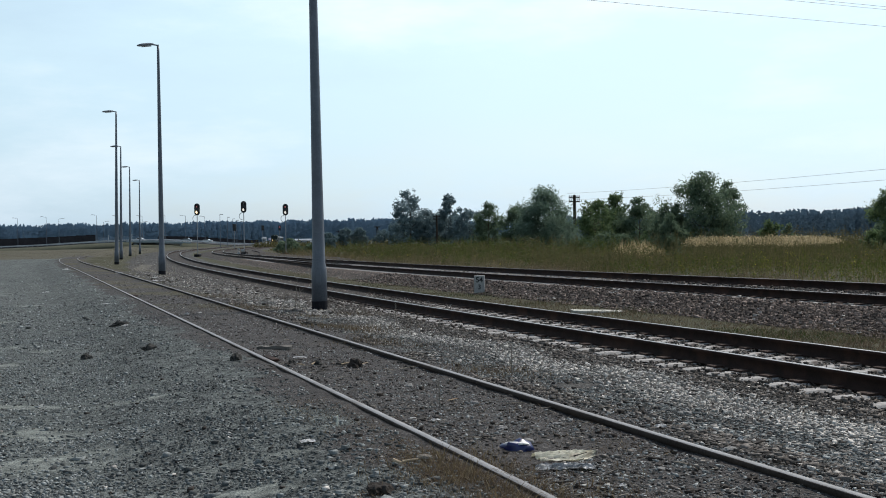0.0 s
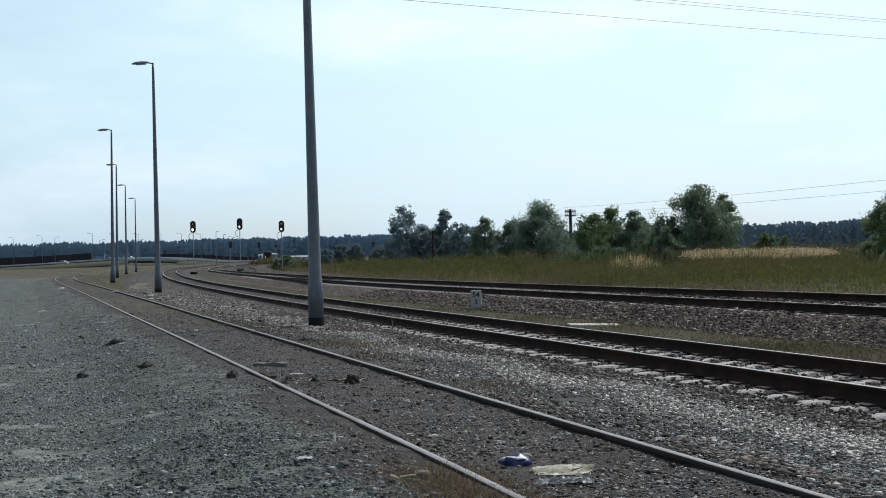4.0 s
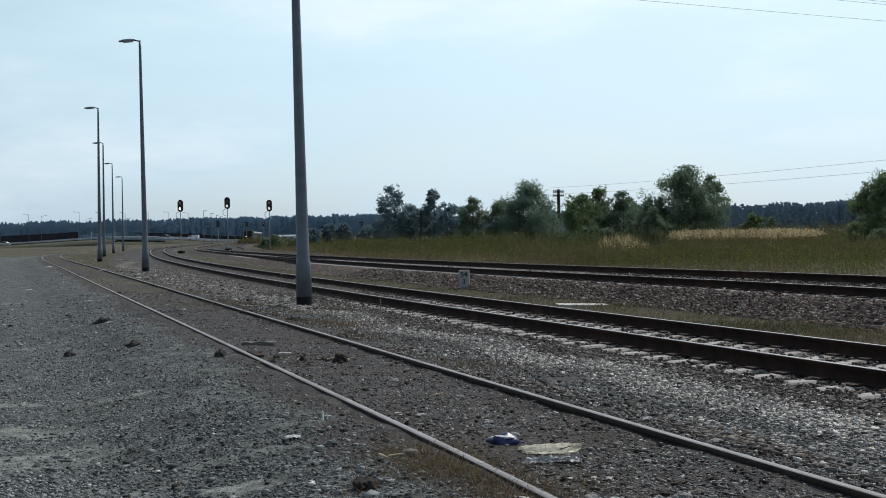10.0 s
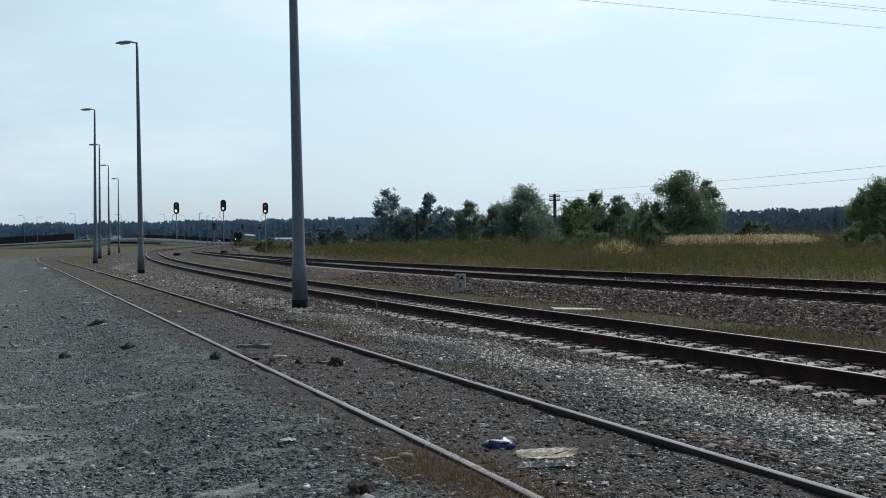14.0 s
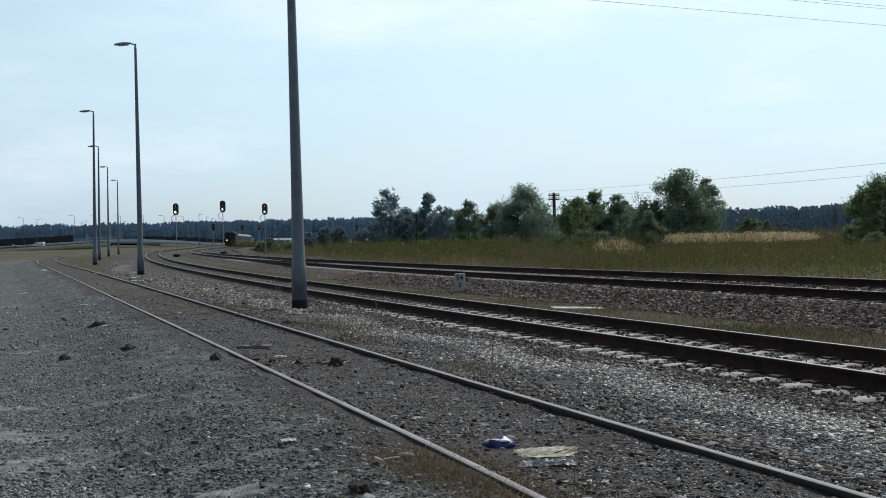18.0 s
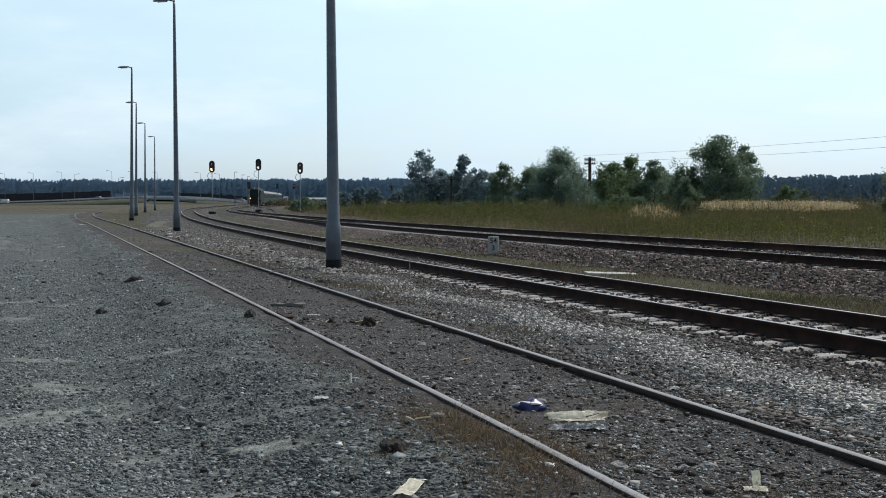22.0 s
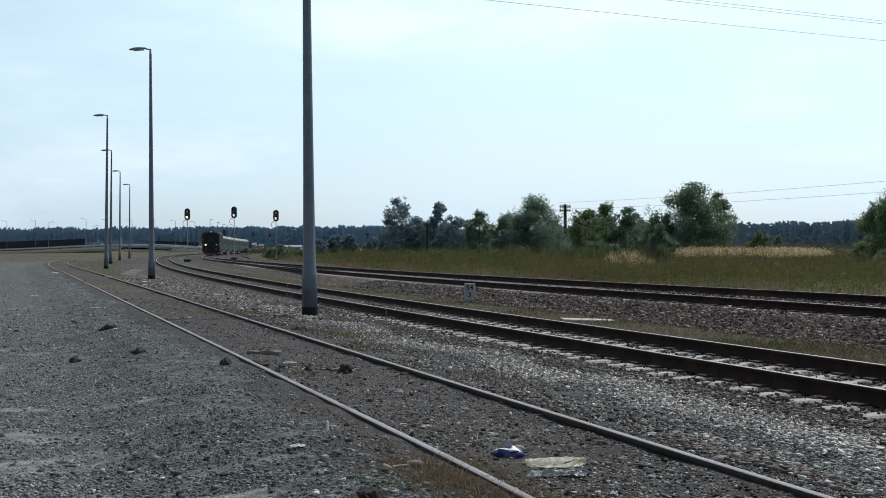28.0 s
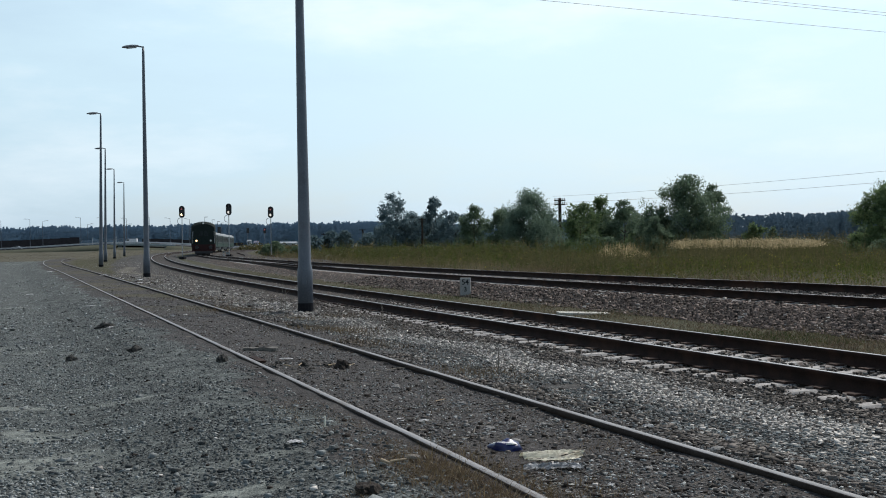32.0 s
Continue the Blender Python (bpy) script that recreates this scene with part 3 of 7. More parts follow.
def ground_material():
    m, n, l, b = nodes_of("gravel and grass ground")
    co = n.new("ShaderNodeTexCoord").outputs["Object"]

    def attr(name, soft):
        a = n.new("ShaderNodeAttribute")
        a.attribute_name = name
        nz = noise_node(n, l, 2.2, 6, 0.65, co)
        s = n.new("ShaderNodeMath")
        s.operation = "MULTIPLY_ADD"
        l.new(nz.outputs["Fac"], s.inputs[0])
        s.inputs[1].default_value = soft
        l.new(a.outputs["Fac"], s.inputs[2])
        k = n.new("ShaderNodeMapRange")
        k.inputs["From Min"].default_value, k.inputs["From Max"].default_value = 0.35 + soft * 0.5, 0.65 + soft * 0.5
        l.new(s.outputs["Value"], k.inputs["Value"])
        return k.outputs["Result"]

    big, mid, fine = noise_node(n, l, 0.22, 5, 0.6, co), noise_node(n, l, 1.7, 6, 0.62, co), noise_node(n, l, 34, 3, 0.6, co)
    vor = n.new("ShaderNodeTexVoronoi")
    vor.inputs["Scale"].default_value = 62
    l.new(co, vor.inputs["Vector"])
    pebble = n.new("ShaderNodeSeparateColor")
    l.new(vor.outputs["Color"], pebble.inputs["Color"])

    def stony(dark, light, spread=0.6):
        c = ramp(n, l, mid.outputs["Fac"], [(0.3, dark), (0.7, light)]).outputs["Color"]
        p = ramp(n, l, pebble.outputs["Red"], [(0.0, tuple(v * (1 - spread) for v in dark)), (0.55, dark), (1.0, tuple(v * (1 + spread * 0.7) for v in light))]).outputs["Color"]
        return mix_col(n, l, 0.6, c, p)

    chunk = n.new("ShaderNodeTexVoronoi")
    chunk.inputs["Scale"].default_value = 34
    l.new(co, chunk.inputs["Vector"])
    lump_c = n.new("ShaderNodeSeparateColor")
    l.new(chunk.outputs["Color"], lump_c.inputs["Color"])
    # yard ground is darkened in colour to give shade between its stones
    lot = stony((0.050, 0.059, 0.058), (0.104, 0.115, 0.111))
    lot = mix_col(n, l, 0.45, lot, ramp(n, l, lump_c.outputs["Green"], [(0.0, (0.014, 0.017, 0.017)), (0.5, (0.086, 0.096, 0.092)), (1.0, (0.22, 0.23, 0.22))]).outputs["Color"])
    dust = ramp(n, l, fine.outputs["Fac"], [(0.3, (0.118, 0.130, 0.121)), (0.7, (0.190, 0.203, 0.187))]).outputs["Color"]
    # wheel-worn dusty sweeps in the yard
    col = mix_col(n, l, attr("dust", 0.45), lot, dust)
    # noise mottles the yard's colour, darker and lighter by turns
    mottle = noise_node(n, l, 3.4, 8, 0.78, co)
    col = mix_col(n, l, 1.0, col, ramp(n, l, mottle.outputs["Fac"], [(0.36, (0.40, 0.41, 0.42)), (0.48, (0.90, 0.90, 0.89)), (0.62, (1.32, 1.32, 1.30))]).outputs["Color"], "MULTIPLY")
    soil = stony((0.035, 0.0325, 0.0315), (0.078, 0.072, 0.068), 0.7)
    # ballast ground also has the shade of the stone gaps in its colour
    pale = stony((0.032, 0.030, 0.028), (0.085, 0.081, 0.075), 0.8)
    rust = stony((0.030, 0.026, 0.023), (0.072, 0.062, 0.054), 0.75)
    tuft = noise_node(n, l, 11, 5, 0.7, co)
    green = ramp(n, l, tuft.outputs["Fac"], [(0.30, (0.016, 0.015, 0.009)), (0.46, (0.038, 0.040, 0.016)), (0.58, (0.062, 0.060, 0.026)), (0.72, (0.105, 0.088, 0.052))]).outputs["Color"]
    green = mix_col(n, l, 0.5, green, ramp(n, l, mid.outputs["Fac"], [(0.35, (0.030, 0.034, 0.013)), (0.62, (0.062, 0.050, 0.030))]).outputs["Color"])
    straw = ramp(n, l, mid.outputs["Fac"], [(0.28, (0.054, 0.050, 0.032)), (0.75, (0.098, 0.086, 0.057))]).outputs["Color"]
    col = mix_col(n, l, attr("dirt", 1.0), col, soil)
    col = mix_col(n, l, attr("ballast", 0.5), col, pale)
    col = mix_col(n, l, attr("rusty", 0.4), col, rust)
    col = mix_col(n, l, attr("sand", 0.5), col, ramp(n, l, mid.outputs["Fac"], [(0.3, (0.085, 0.078, 0.064)), (0.7, (0.135, 0.124, 0.104))]).outputs["Color"])
    col = mix_col(n, l, attr("grass", 0.6), col, mix_col(n, l, attr("dry", 0.6), green, straw))
    grit = noise_node(n, l, 6.5, 9, 0.82, co)
    col = mix_col(n, l, 1.0, col, ramp(n, l, grit.outputs["Fac"], [(0.38, (0.55, 0.55, 0.55)), (0.5, (0.98, 0.98, 0.98)), (0.62, (1.42, 1.42, 1.40))]).outputs["Color"], "MULTIPLY")
    l.new(col, b.inputs["Base Color"])
    b.inputs["Roughness"].default_value, b.inputs["Specular IOR Level"].default_value = 0.95, 0.2
    h = n.new("ShaderNodeMath")
    h.operation = "MULTIPLY_ADD"
    l.new(vor.outputs["Distance"], h.inputs[0])
    h.inputs[1].default_value = 0.3
    l.new(fine.outputs["Fac"], h.inputs[2])
    lumps = noise_node(n, l, 8, 5, 0.65, co)
    h2 = n.new("ShaderNodeMath")
    h2.operation = "MULTIPLY_ADD"
    h2.inputs[1].default_value = 2.2
    l.new(lumps.outputs["Fac"], h2.inputs[0])
    l.new(h.outputs["Value"], h2.inputs[2])
    bump(n, l, b, h2.outputs["Value"], 0.7, 0.025)
    return m


ground = build_ground()


# ---- parts ----
def thing(name, label, category, m=None, group=""):
    e = new(name)
    e.empty_display_size = 0.2
    if m is not None:
        e.matrix_basis = m
    return tagged(e, label, category, group)


def part(name, bm, material, parent, label="", smooth=False, m=None):
    """Links a bmesh, or a mesh, as one part under a thing or a part."""
    if isinstance(bm, bmesh.types.BMesh):
        me = bpy.data.meshes.new(name)
        if smooth:
            for f in bm.faces:
                f.smooth = True
        bm.to_mesh(me)
        bm.free()
    else:
        me = bm
    if material is not None and not me.materials:
        me.materials.append(material)
    ob = new(name, me)
    ob.parent = parent
    if m is not None:
        ob.matrix_basis = m
    if label:
        ob["label"] = label
    return ob


def box(bm, x0, x1, y0, y1, z0, z1, bevel=0.0):
    r = bmesh.ops.create_cube(bm, size=1, matrix=Matrix.LocRotScale(((x0 + x1) / 2, (y0 + y1) / 2, (z0 + z1) / 2), None, (x1 - x0, y1 - y0, z1 - z0)))
    if bevel:
        es = list({e for v in r["verts"] for e in v.link_edges})
        bmesh.ops.bevel(bm, geom=es, offset=bevel, segments=2, affect="EDGES", profile=0.7)


def box_bm(x0, x1, y0, y1, z0, z1, bevel=0.0):
    bm = bmesh.new()
    box(bm, x0, x1, y0, y1, z0, z1, bevel)
    return bm


def tube(bm, a, b, r0, r1=None, sides=10, caps=True):
    a, b = Vector(a), Vector(b)
    d = b - a
    m = Matrix.Translation((a + b) / 2) @ d.to_track_quat("Z", "Y").to_matrix().to_4x4()
    bmesh.ops.create_cone(bm, cap_ends=caps, segments=sides, radius1=r0, radius2=r0 if r1 is None else r1, depth=d.length, matrix=m)


def tube_bm(a, b, r0, r1=None, sides=10):
    bm = bmesh.new()
    tube(bm, a, b, r0, r1, sides)
    return bm


def lathe(bm, profile, sides=12, m=None):
    """Turns rows of (radius, height) about z."""
    rings = []
    for r, z in profile:
        rings.append([bm.verts.new((m or Matrix()) @ Vector((r * math.cos(2 * math.pi * i / sides), r * math.sin(2 * math.pi * i / sides), z))) for i in range(sides)])
    for a, b in zip(rings, rings[1:]):
        for i in range(sides):
            bm.faces.new((a[i], a[(i + 1) % sides], b[(i + 1) % sides], b[i]))
    bm.faces.new(rings[0][::-1])
    bm.faces.new(rings[-1])


# ---- tracks ----
def rail_mesh(f, side, zf, y0, y1, head_mat, head=1.0, closer=60.0, flat=False):
    """One rail: foot, web and head, swept along its line."""
    ys = np.concatenate([np.arange(y0, min(closer, y1), 0.9), np.arange(closer, y1 + 4, 4.0)]) if y1 > closer else np.arange(y0, y1 + 0.9, 0.9)
    s = slope_of(f, ys)
    nx, ny = 1 / np.sqrt(1 + s * s), -s / np.sqrt(1 + s * s)
    off = side * HALF + (0.042 * step(5.2, 8.5, ys) * (1 - step(16, 40, ys)) if flat and side < 0 else 0.0)   # the old siding's rail has shifted
    cx, cy, cz = f(ys) + off * nx, ys + off * ny, zf(ys)
    prof = [(-0.075, -0.172), (0.075, -0.172), (0.075, -0.160), (0.012, -0.138), (0.010, -0.052), (0.035, -0.036), (0.036, -0.007), (0.031, 0.0), (-0.031, 0.0), (-0.036, -0.007), (-0.035, -0.036), (-0.010, -0.052), (-0.012, -0.138), (-0.075, -0.160)]
    prof = [(a * (head if h > -0.05 else 1), h) for a, h in prof]
    k = len(prof)
    v = np.stack([np.stack([cx + a * nx, cy + a * ny, cz + h], -1) for a, h in prof], 1).reshape(-1, 3)
    faces, mi = [], []
    for i in range(len(ys) - 1):
        for j in range(k):
            faces.append((i * k + j, i * k + (j + 1) % k, (i + 1) * k + (j + 1) % k, (i + 1) * k + j))
            mi.append(1 if j == 7 else 0)
    return mesh_of("rail", v, faces, [M_RAIL_DUSTY if flat else M_RAIL_SIDE, head_mat], mat_index=mi)


def sleeper_mesh():
    """Concrete sleeper, 2.7 m long, with bevelled top and lower middle."""
    bm = bmesh.new()
    sect = [(-1.35, 0.0), (-1.30, 0.012), (-0.5, 0.012), (-0.3, 0.0), (0.3, 0.0), (0.5, 0.012), (1.30, 0.012), (1.35, 0.0)]
    rings = []
    for x, h in sect:
        rings.append([bm.verts.new(p) for p in ((x, -0.12, -0.14), (x, -0.12, h - 0.03), (x, -0.085, h), (x, 0.085, h), (x, 0.12, h - 0.03), (x, 0.12, -0.14))])
    for a, b in zip(rings, rings[1:]):
        for i in range(5):
            bm.faces.new((a[i], a[i + 1], b[i + 1], b[i]))
    bm.faces.new(rings[0])
    bm.faces.new(rings[-1][::-1])
    me = bpy.data.meshes.new("sleeper")
    bm.to_mesh(me)
    bm.free()
    me.materials.append(M_CONCRETE)
    return me


SLEEPERS_AT = {}


def build_track(name, label, f, z_near, z_far, y0, y1, head_mat, pitch=0.543, near=(0, 0), sleepers=True, head=1.0):
    t = thing(name, label, "railway track")
    part("rail", rail_mesh(f, -1, z_near, y0, y1, head_mat, head, flat=not sleepers), None, t)
    part("rail", rail_mesh(f, 1, z_far, y0, y1, head_mat, head, flat=not sleepers), None, t)
    if not sleepers:
        return t
    me = sleeper_mesh()
    clip = box_bm(-0.075, 0.075, -0.09, 0.09, 0.0, 0.035, 0.01)
    clip_me = bpy.data.meshes.new("clip")
    clip.to_mesh(clip_me)
    clip.free()
    clip_me.materials.append(M_CLIP)
    rest_v, rest_f = [], []
    base_v = np.array([(x, y, z) for x in (-1.33, 1.33) for y, z in ((-0.12, -0.14), (-0.1, 0.008), (0.1, 0.008), (0.12, -0.14))])
    base_f = [[0, 1, 5, 4], [1, 2, 6, 5], [2, 3, 7, 6], [0, 3, 2, 1], [4, 5, 6, 7]]
    y, rng, count = y0, random.Random(3), 0
    while y < y1:
        SLEEPERS_AT.setdefault(f, []).append(y)
        s = float(slope_of(f, y))
        zn, zf = float(z_near(y)) - RAIL_H, float(z_far(y)) - RAIL_H
        tilt = math.degrees(math.atan2(zf - zn, 2 * HALF))
        m = pose(float(f(y)) + rng.uniform(-0.03, 0.03), y, (zn + zf) / 2 - 0.012, 0, -tilt, math.degrees(math.atan(-s)) + rng.uniform(-1, 1))
        if near[0] <= y <= near[1] and count < 298:
            o = new("sleeper", me)
            o.parent, o.matrix_basis = t, m
            count += 1
            if y < 34:
                for side in (-1, 1):
                    for off in (-0.13, 0.13):
                        c = new("rail_fastening", clip_me)
                        c.parent, c.matrix_basis = o, pose(side * HALF + off, 0, 0.0)
        else:
            mm = np.array(m)
            rest_f += [[i + len(rest_v) * len(base_v) for i in p] for p in base_f]
            rest_v.append(base_v @ mm[:3, :3].T + mm[:3, 3])
        y += pitch / math.sqrt(1 + s * s)
    if rest_v:
        far = bpy.data.meshes.new("sleeper_row")
        far.from_pydata(np.concatenate(rest_v).tolist(), [], rest_f)
        far.materials.append(M_CONCRETE)
        tagged(part("sleeper_row", far, None, t), kind="stuff")
    return t


siding = build_track("siding_track", "worn steel siding track sunk in dark dirt", SIDING, z_siding, z_siding, -20, 132, M_RAIL_DULL, sleepers=False, head=0.96)
for y_joint in (14.2, 31.3, 48.4):
    s_joint = float(slope_of(SIDING, y_joint))
    off_joint = -HALF + 0.042 * float(1 - step(16, 40, y_joint))
    part("fishplate", box_bm(-0.045, 0.045, -0.3, 0.3, -0.09, 0.004, 0.006), M_RAIL_SIDE, siding, "rusty fishplate at a rail joint",
         m=pose(float(SIDING(y_joint)) + off_joint / math.sqrt(1 + s_joint ** 2), y_joint, float(z_siding(y_joint)), 0, 0, math.degrees(math.atan(-s_joint))))
middle_track = build_track("middle_track", "rusty railway track on pale concrete sleepers and ballast", MID, z_mid, z_mid, -12, 420, M_RAIL_HEAD, near=(6, 158))
main_track = build_track("main_track", "raised rusty railway track on brown ballast with concrete sleepers", MAIN, z_main_near, z_main_far, -12, 560, M_RAIL_HEAD, near=(12, 165))
BRANCH = smooth_curve([90, 104, 118, 134, 155, 200, 260, 400], [float(MAIN(90)) + 0.0, float(MAIN(104)) + 0.25, float(MAIN(118)) + 1.3, float(MAIN(134)) + 3.1, float(MAIN(155)) + 4.6, float(MAIN(200)) + 4.8, float(MAIN(260)) + 4.8, float(MAIN(400)) + 4.8])
branch_track = build_track("branch_track", "rusty side track leaving the main line at points", BRANCH, lambda y: z_main_near(y) - 0.02, lambda y: z_main_near(y) - 0.025, 104, 400, M_RAIL_DUSTY, near=(125, 165))


# ---- lamp posts ----
def lamp_post(label, x, y, height, arm_x, lean=0.0, base=True):
    """Tapered steel post with a thicker foot, a short bracket and a flat street-light head."""
    z0 = float(ground_z(x, y)) - 0.03
    t = thing("lamp_post", label, "lamp post", pose(x, y, z0, 0, lean, 0), "lamp posts along the yard")
    bm = bmesh.new()
    lathe(bm, [(0.172, 0.0), (0.170, 0.90), (0.162, 0.98), (0.144, 1.06), (0.121, 3.0), (0.093, 6.8), (0.062, height - 0.3), (0.058, height)], 16)
    part("post", bm, M_POLE, t, smooth=True)
    bm = bmesh.new()
    lathe(bm, [(0.176, 0.0), (0.176, 0.2), (0.173, 0.215)], 16)
    part("foot_coat", bm, M_TAR, t, "black tar coat at the foot")
    part("door", box_bm(-0.05, 0.05, -0.174, -0.155, 0.62, 0.86, 0.006), M_POLE, t)
    bm = bmesh.new()
    tube(bm, (0, 0, height - 0.05), (0, 0, height + 0.1), 0.05, 0.04, 8)
    tube(bm, (0, 0, height + 0.06), (-0.3 * arm_x, 0, height + 0.12), 0.035, 0.035, 8)
    part("bracket", bm, M_POLE, t)
    head = part("lamp_head", lamp_head_bm(), M_LAMP_HEAD, t, m=Matrix.Translation((-0.22 * arm_x, 0, height + 0.12)) @ pose(0, 0, 0, 0, 4, 180 if arm_x > 0 else 0))
    part("lens", box_bm(0.12, 0.6, -0.10, 0.10, -0.075, -0.045, 0.012), M_LAMP_GLASS, head)
    return t


def lamp_head_bm():
    bm = bmesh.new()
    rows = [(0.0, 0.05, 0.05), (0.1, 0.09, 0.07), (0.3, 0.15, 0.10), (0.6, 0.15, 0.09), (0.78, 0.10, 0.05), (0.82, 0.05, 0.02)]
    rings = []
    for x, w, h in rows:
        rings.append([bm.verts.new((x, w * math.cos(a), h * math.sin(a) * (1.0 if math.sin(a) > 0 else 0.6))) for a in [2 * math.pi * i / 10 for i in range(10)]])
    for a, b in zip(rings, rings[1:]):
        for i in range(10):
            bm.faces.new((a[i], a[(i + 1) % 10], b[(i + 1) % 10], b[i]))
    bm.faces.new(rings[0][::-1])
    bm.faces.new(rings[-1])
    return bm


lamp_post("tall grey steel lamp post with a black foot on the gravel", -3.16, 25.55, 11.0, 1, -0.2)
for x, y, h, arm, lean in ((-14.7, 56.4, 11.2, 1, 0.1), (-25.6, 85.3, 11.3, 1, 0.9), (-33.4, 112.8, 11.05, 1, 0.9), (-41.2, 143.0, 11.05, 1, 0.7), (-48.5, 173.5, 11.05, 1, 0.6)):
    lamp_post("slim grey steel lamp post with flat lamp head beside tracks", x, y, h, arm, lean)


# ---- light signals ----
def signal(label, x, y, height, top_mat, low_mat, name="light_signal", two=True):
    """Mast with ladder hoop, an oblong signal head with two lenses under hoods, and a footing."""
    z0 = float(ground_z(x, y)) - 0.05
    t = thing(name, label, "railway signal", pose(x, y, z0, 0, 0.2, -math.degrees(math.atan2(x, -y)) + 180), "light signals at the curve")
    part("footing", box_bm(-0.35, 0.35, -0.3, 0.3, 0.0, 0.35, 0.04), M_TAR, t)
    part("mast", tube_bm((0, 0, 0.3), (0, 0, height - 0.5), 0.05, 0.045, 12), M_MAST, t, smooth=False)
    bm = bmesh.new()
    for a in range(12):
        p, q = [(0.42 * math.cos(k) - 0.22, 0.12, height - 1.85 + 0.42 * math.sin(k)) for k in (math.pi * (0.5 + a / 12), math.pi * (0.5 + (a + 1) / 12))]
        tube(bm, p, q, 0.03, 0.03, 6)
    part("hoop", bm, M_POLE, t)
    bm = bmesh.new()
    w, h = 0.35, 0.72
    ring = [(w * math.cos(a), (h - w) * (1 if math.sin(a) >= 0 else -1) + w * math.sin(a)) for a in [2 * math.pi * (i + 0.5) / 24 for i in range(24)]]
    f = [bm.verts.new((x_, -0.06, height - h + z_)) for x_, z_ in ring]
    g = [bm.verts.new((x_, 0.06, height - h + z_)) for x_, z_ in ring]
    bm.faces.new(f), bm.faces.new(g[::-1])
    for i in range(24):
        bm.faces.new((f[i], g[i], g[(i + 1) % 24], f[(i + 1) % 24]))
    head = part("signal_head", bm, M_DARK_METAL, t)
    for dz, mat, nm in ((0.34, top_mat, "upper_lens"), (-0.34, low_mat, "lower_lens")):
        if mat is None:
            mat = M_GLASS
        bm = bmesh.new()
        tube(bm, (0, -0.062, height - h + dz), (0, -0.075, height - h + dz), 0.15 if dz < 0 else 0.11, 0.15 if dz < 0 else 0.11, 16)
        part(nm, bm, mat, head)
        bm = bmesh.new()
        r, n_ = 0.18, 12
        for i in range(n_):
            a0, a1 = [math.pi * (-0.15 + 1.3 * k / n_) for k in (i, i + 1)]
            q = [bm.verts.new((r * math.cos(a), yy, height - h + dz + r * math.sin(a))) for a, yy in ((a0, -0.06), (a1, -0.06), (a1, -0.3), (a0, -0.3))]
            bm.faces.new(q)
        bmesh.ops.solidify(bm, geom=bm.faces[:], thickness=0.012)
        part("hood", bm, M_DARK_METAL, head)
    return t


signal("light signal on a grey mast, amber lamp lit, between tracks", -31.85, 139.0, 6.5, M_SIG_PINK, M_SIG_AMBER)
signal("light signal on a grey mast with dark head beside tracks", -26.5, 140.6, 6.6, None, M_SIG_WHITE)
signal("light signal on a grey mast, pale lamps lit, by bushes", -21.8, 143.3, 6.4, M_SIG_PINK, M_SIG_WHITE)


# ---- kilometre post ----
def km_post(x, y):
    z0 = float(ground_z(x, y)) - 0.04
    t = thing("kilometre_post", "white stone kilometre post with black numbers on grass", "distance post", pose(x, y, z0, 0, 0, -4))
    bm = bmesh.new()
    box(bm, -0.16, 0.16, -0.08, 0.08, 0, 0.56, 0.02)
    part("stone", bm, M_POST, t)
    for i, (text, z, size) in enumerate((("54", 0.36, 0.22), ("3", 0.15, 0.20))):
        cu = bpy.data.curves.new("numerals", "FONT")
        cu.body, cu.size, cu.extrude, cu.align_x, cu.offset = text, size, 0.002, "CENTER", 0.004
        tmp = bpy.data.objects.new("numerals", cu)
        me = bpy.data.meshes.new_from_object(tmp)
        bpy.data.objects.remove(tmp)
        part("numeral", me, M_BLACK, t, m=Matrix.Translation((0, -0.083, z)) @ pose(0, 0, 0, 90, 0, 0))
    return t


km_post(0.54, 35.0)


# ---- trees and plants ----
def rand_unit(rng, n):
    v = rng.normal(size=(n, 3))
    return v / np.linalg.norm(v, axis=1, keepdims=True)


def leaf_quads(centres, size, rng, face=(0.0, 0.0, 0.45), loose=1.0):
    """One small pointed leaf-clump quad at each centre, turned at random about the way that leaves face."""
    n = len(centres)
    up = rand_unit(rng, n) * loose + np.array(face)
    up /= np.linalg.norm(up, axis=1, keepdims=True) + 1e-9
    a = np.cross(up, rand_unit(rng, n))
    a /= np.linalg.norm(a, axis=1, keepdims=True) + 1e-9
    b = np.cross(up, a)
    b /= np.linalg.norm(b, axis=1, keepdims=True) + 1e-9
    s = (size * rng.uniform(0.6, 1.4, n))[:, None]
    v = np.stack([centres - a * s, centres + b * s * 0.55, centres + a * s, centres - b * s * 0.55], 1).reshape(-1, 3)
    return v, np.arange(4 * n).reshape(-1, 4)


def limb_mesh(segs):
    bm = bmesh.new()
    for a, b, r0, r1 in segs:
        tube(bm, a, b, r0, r1, 7)
    return bm


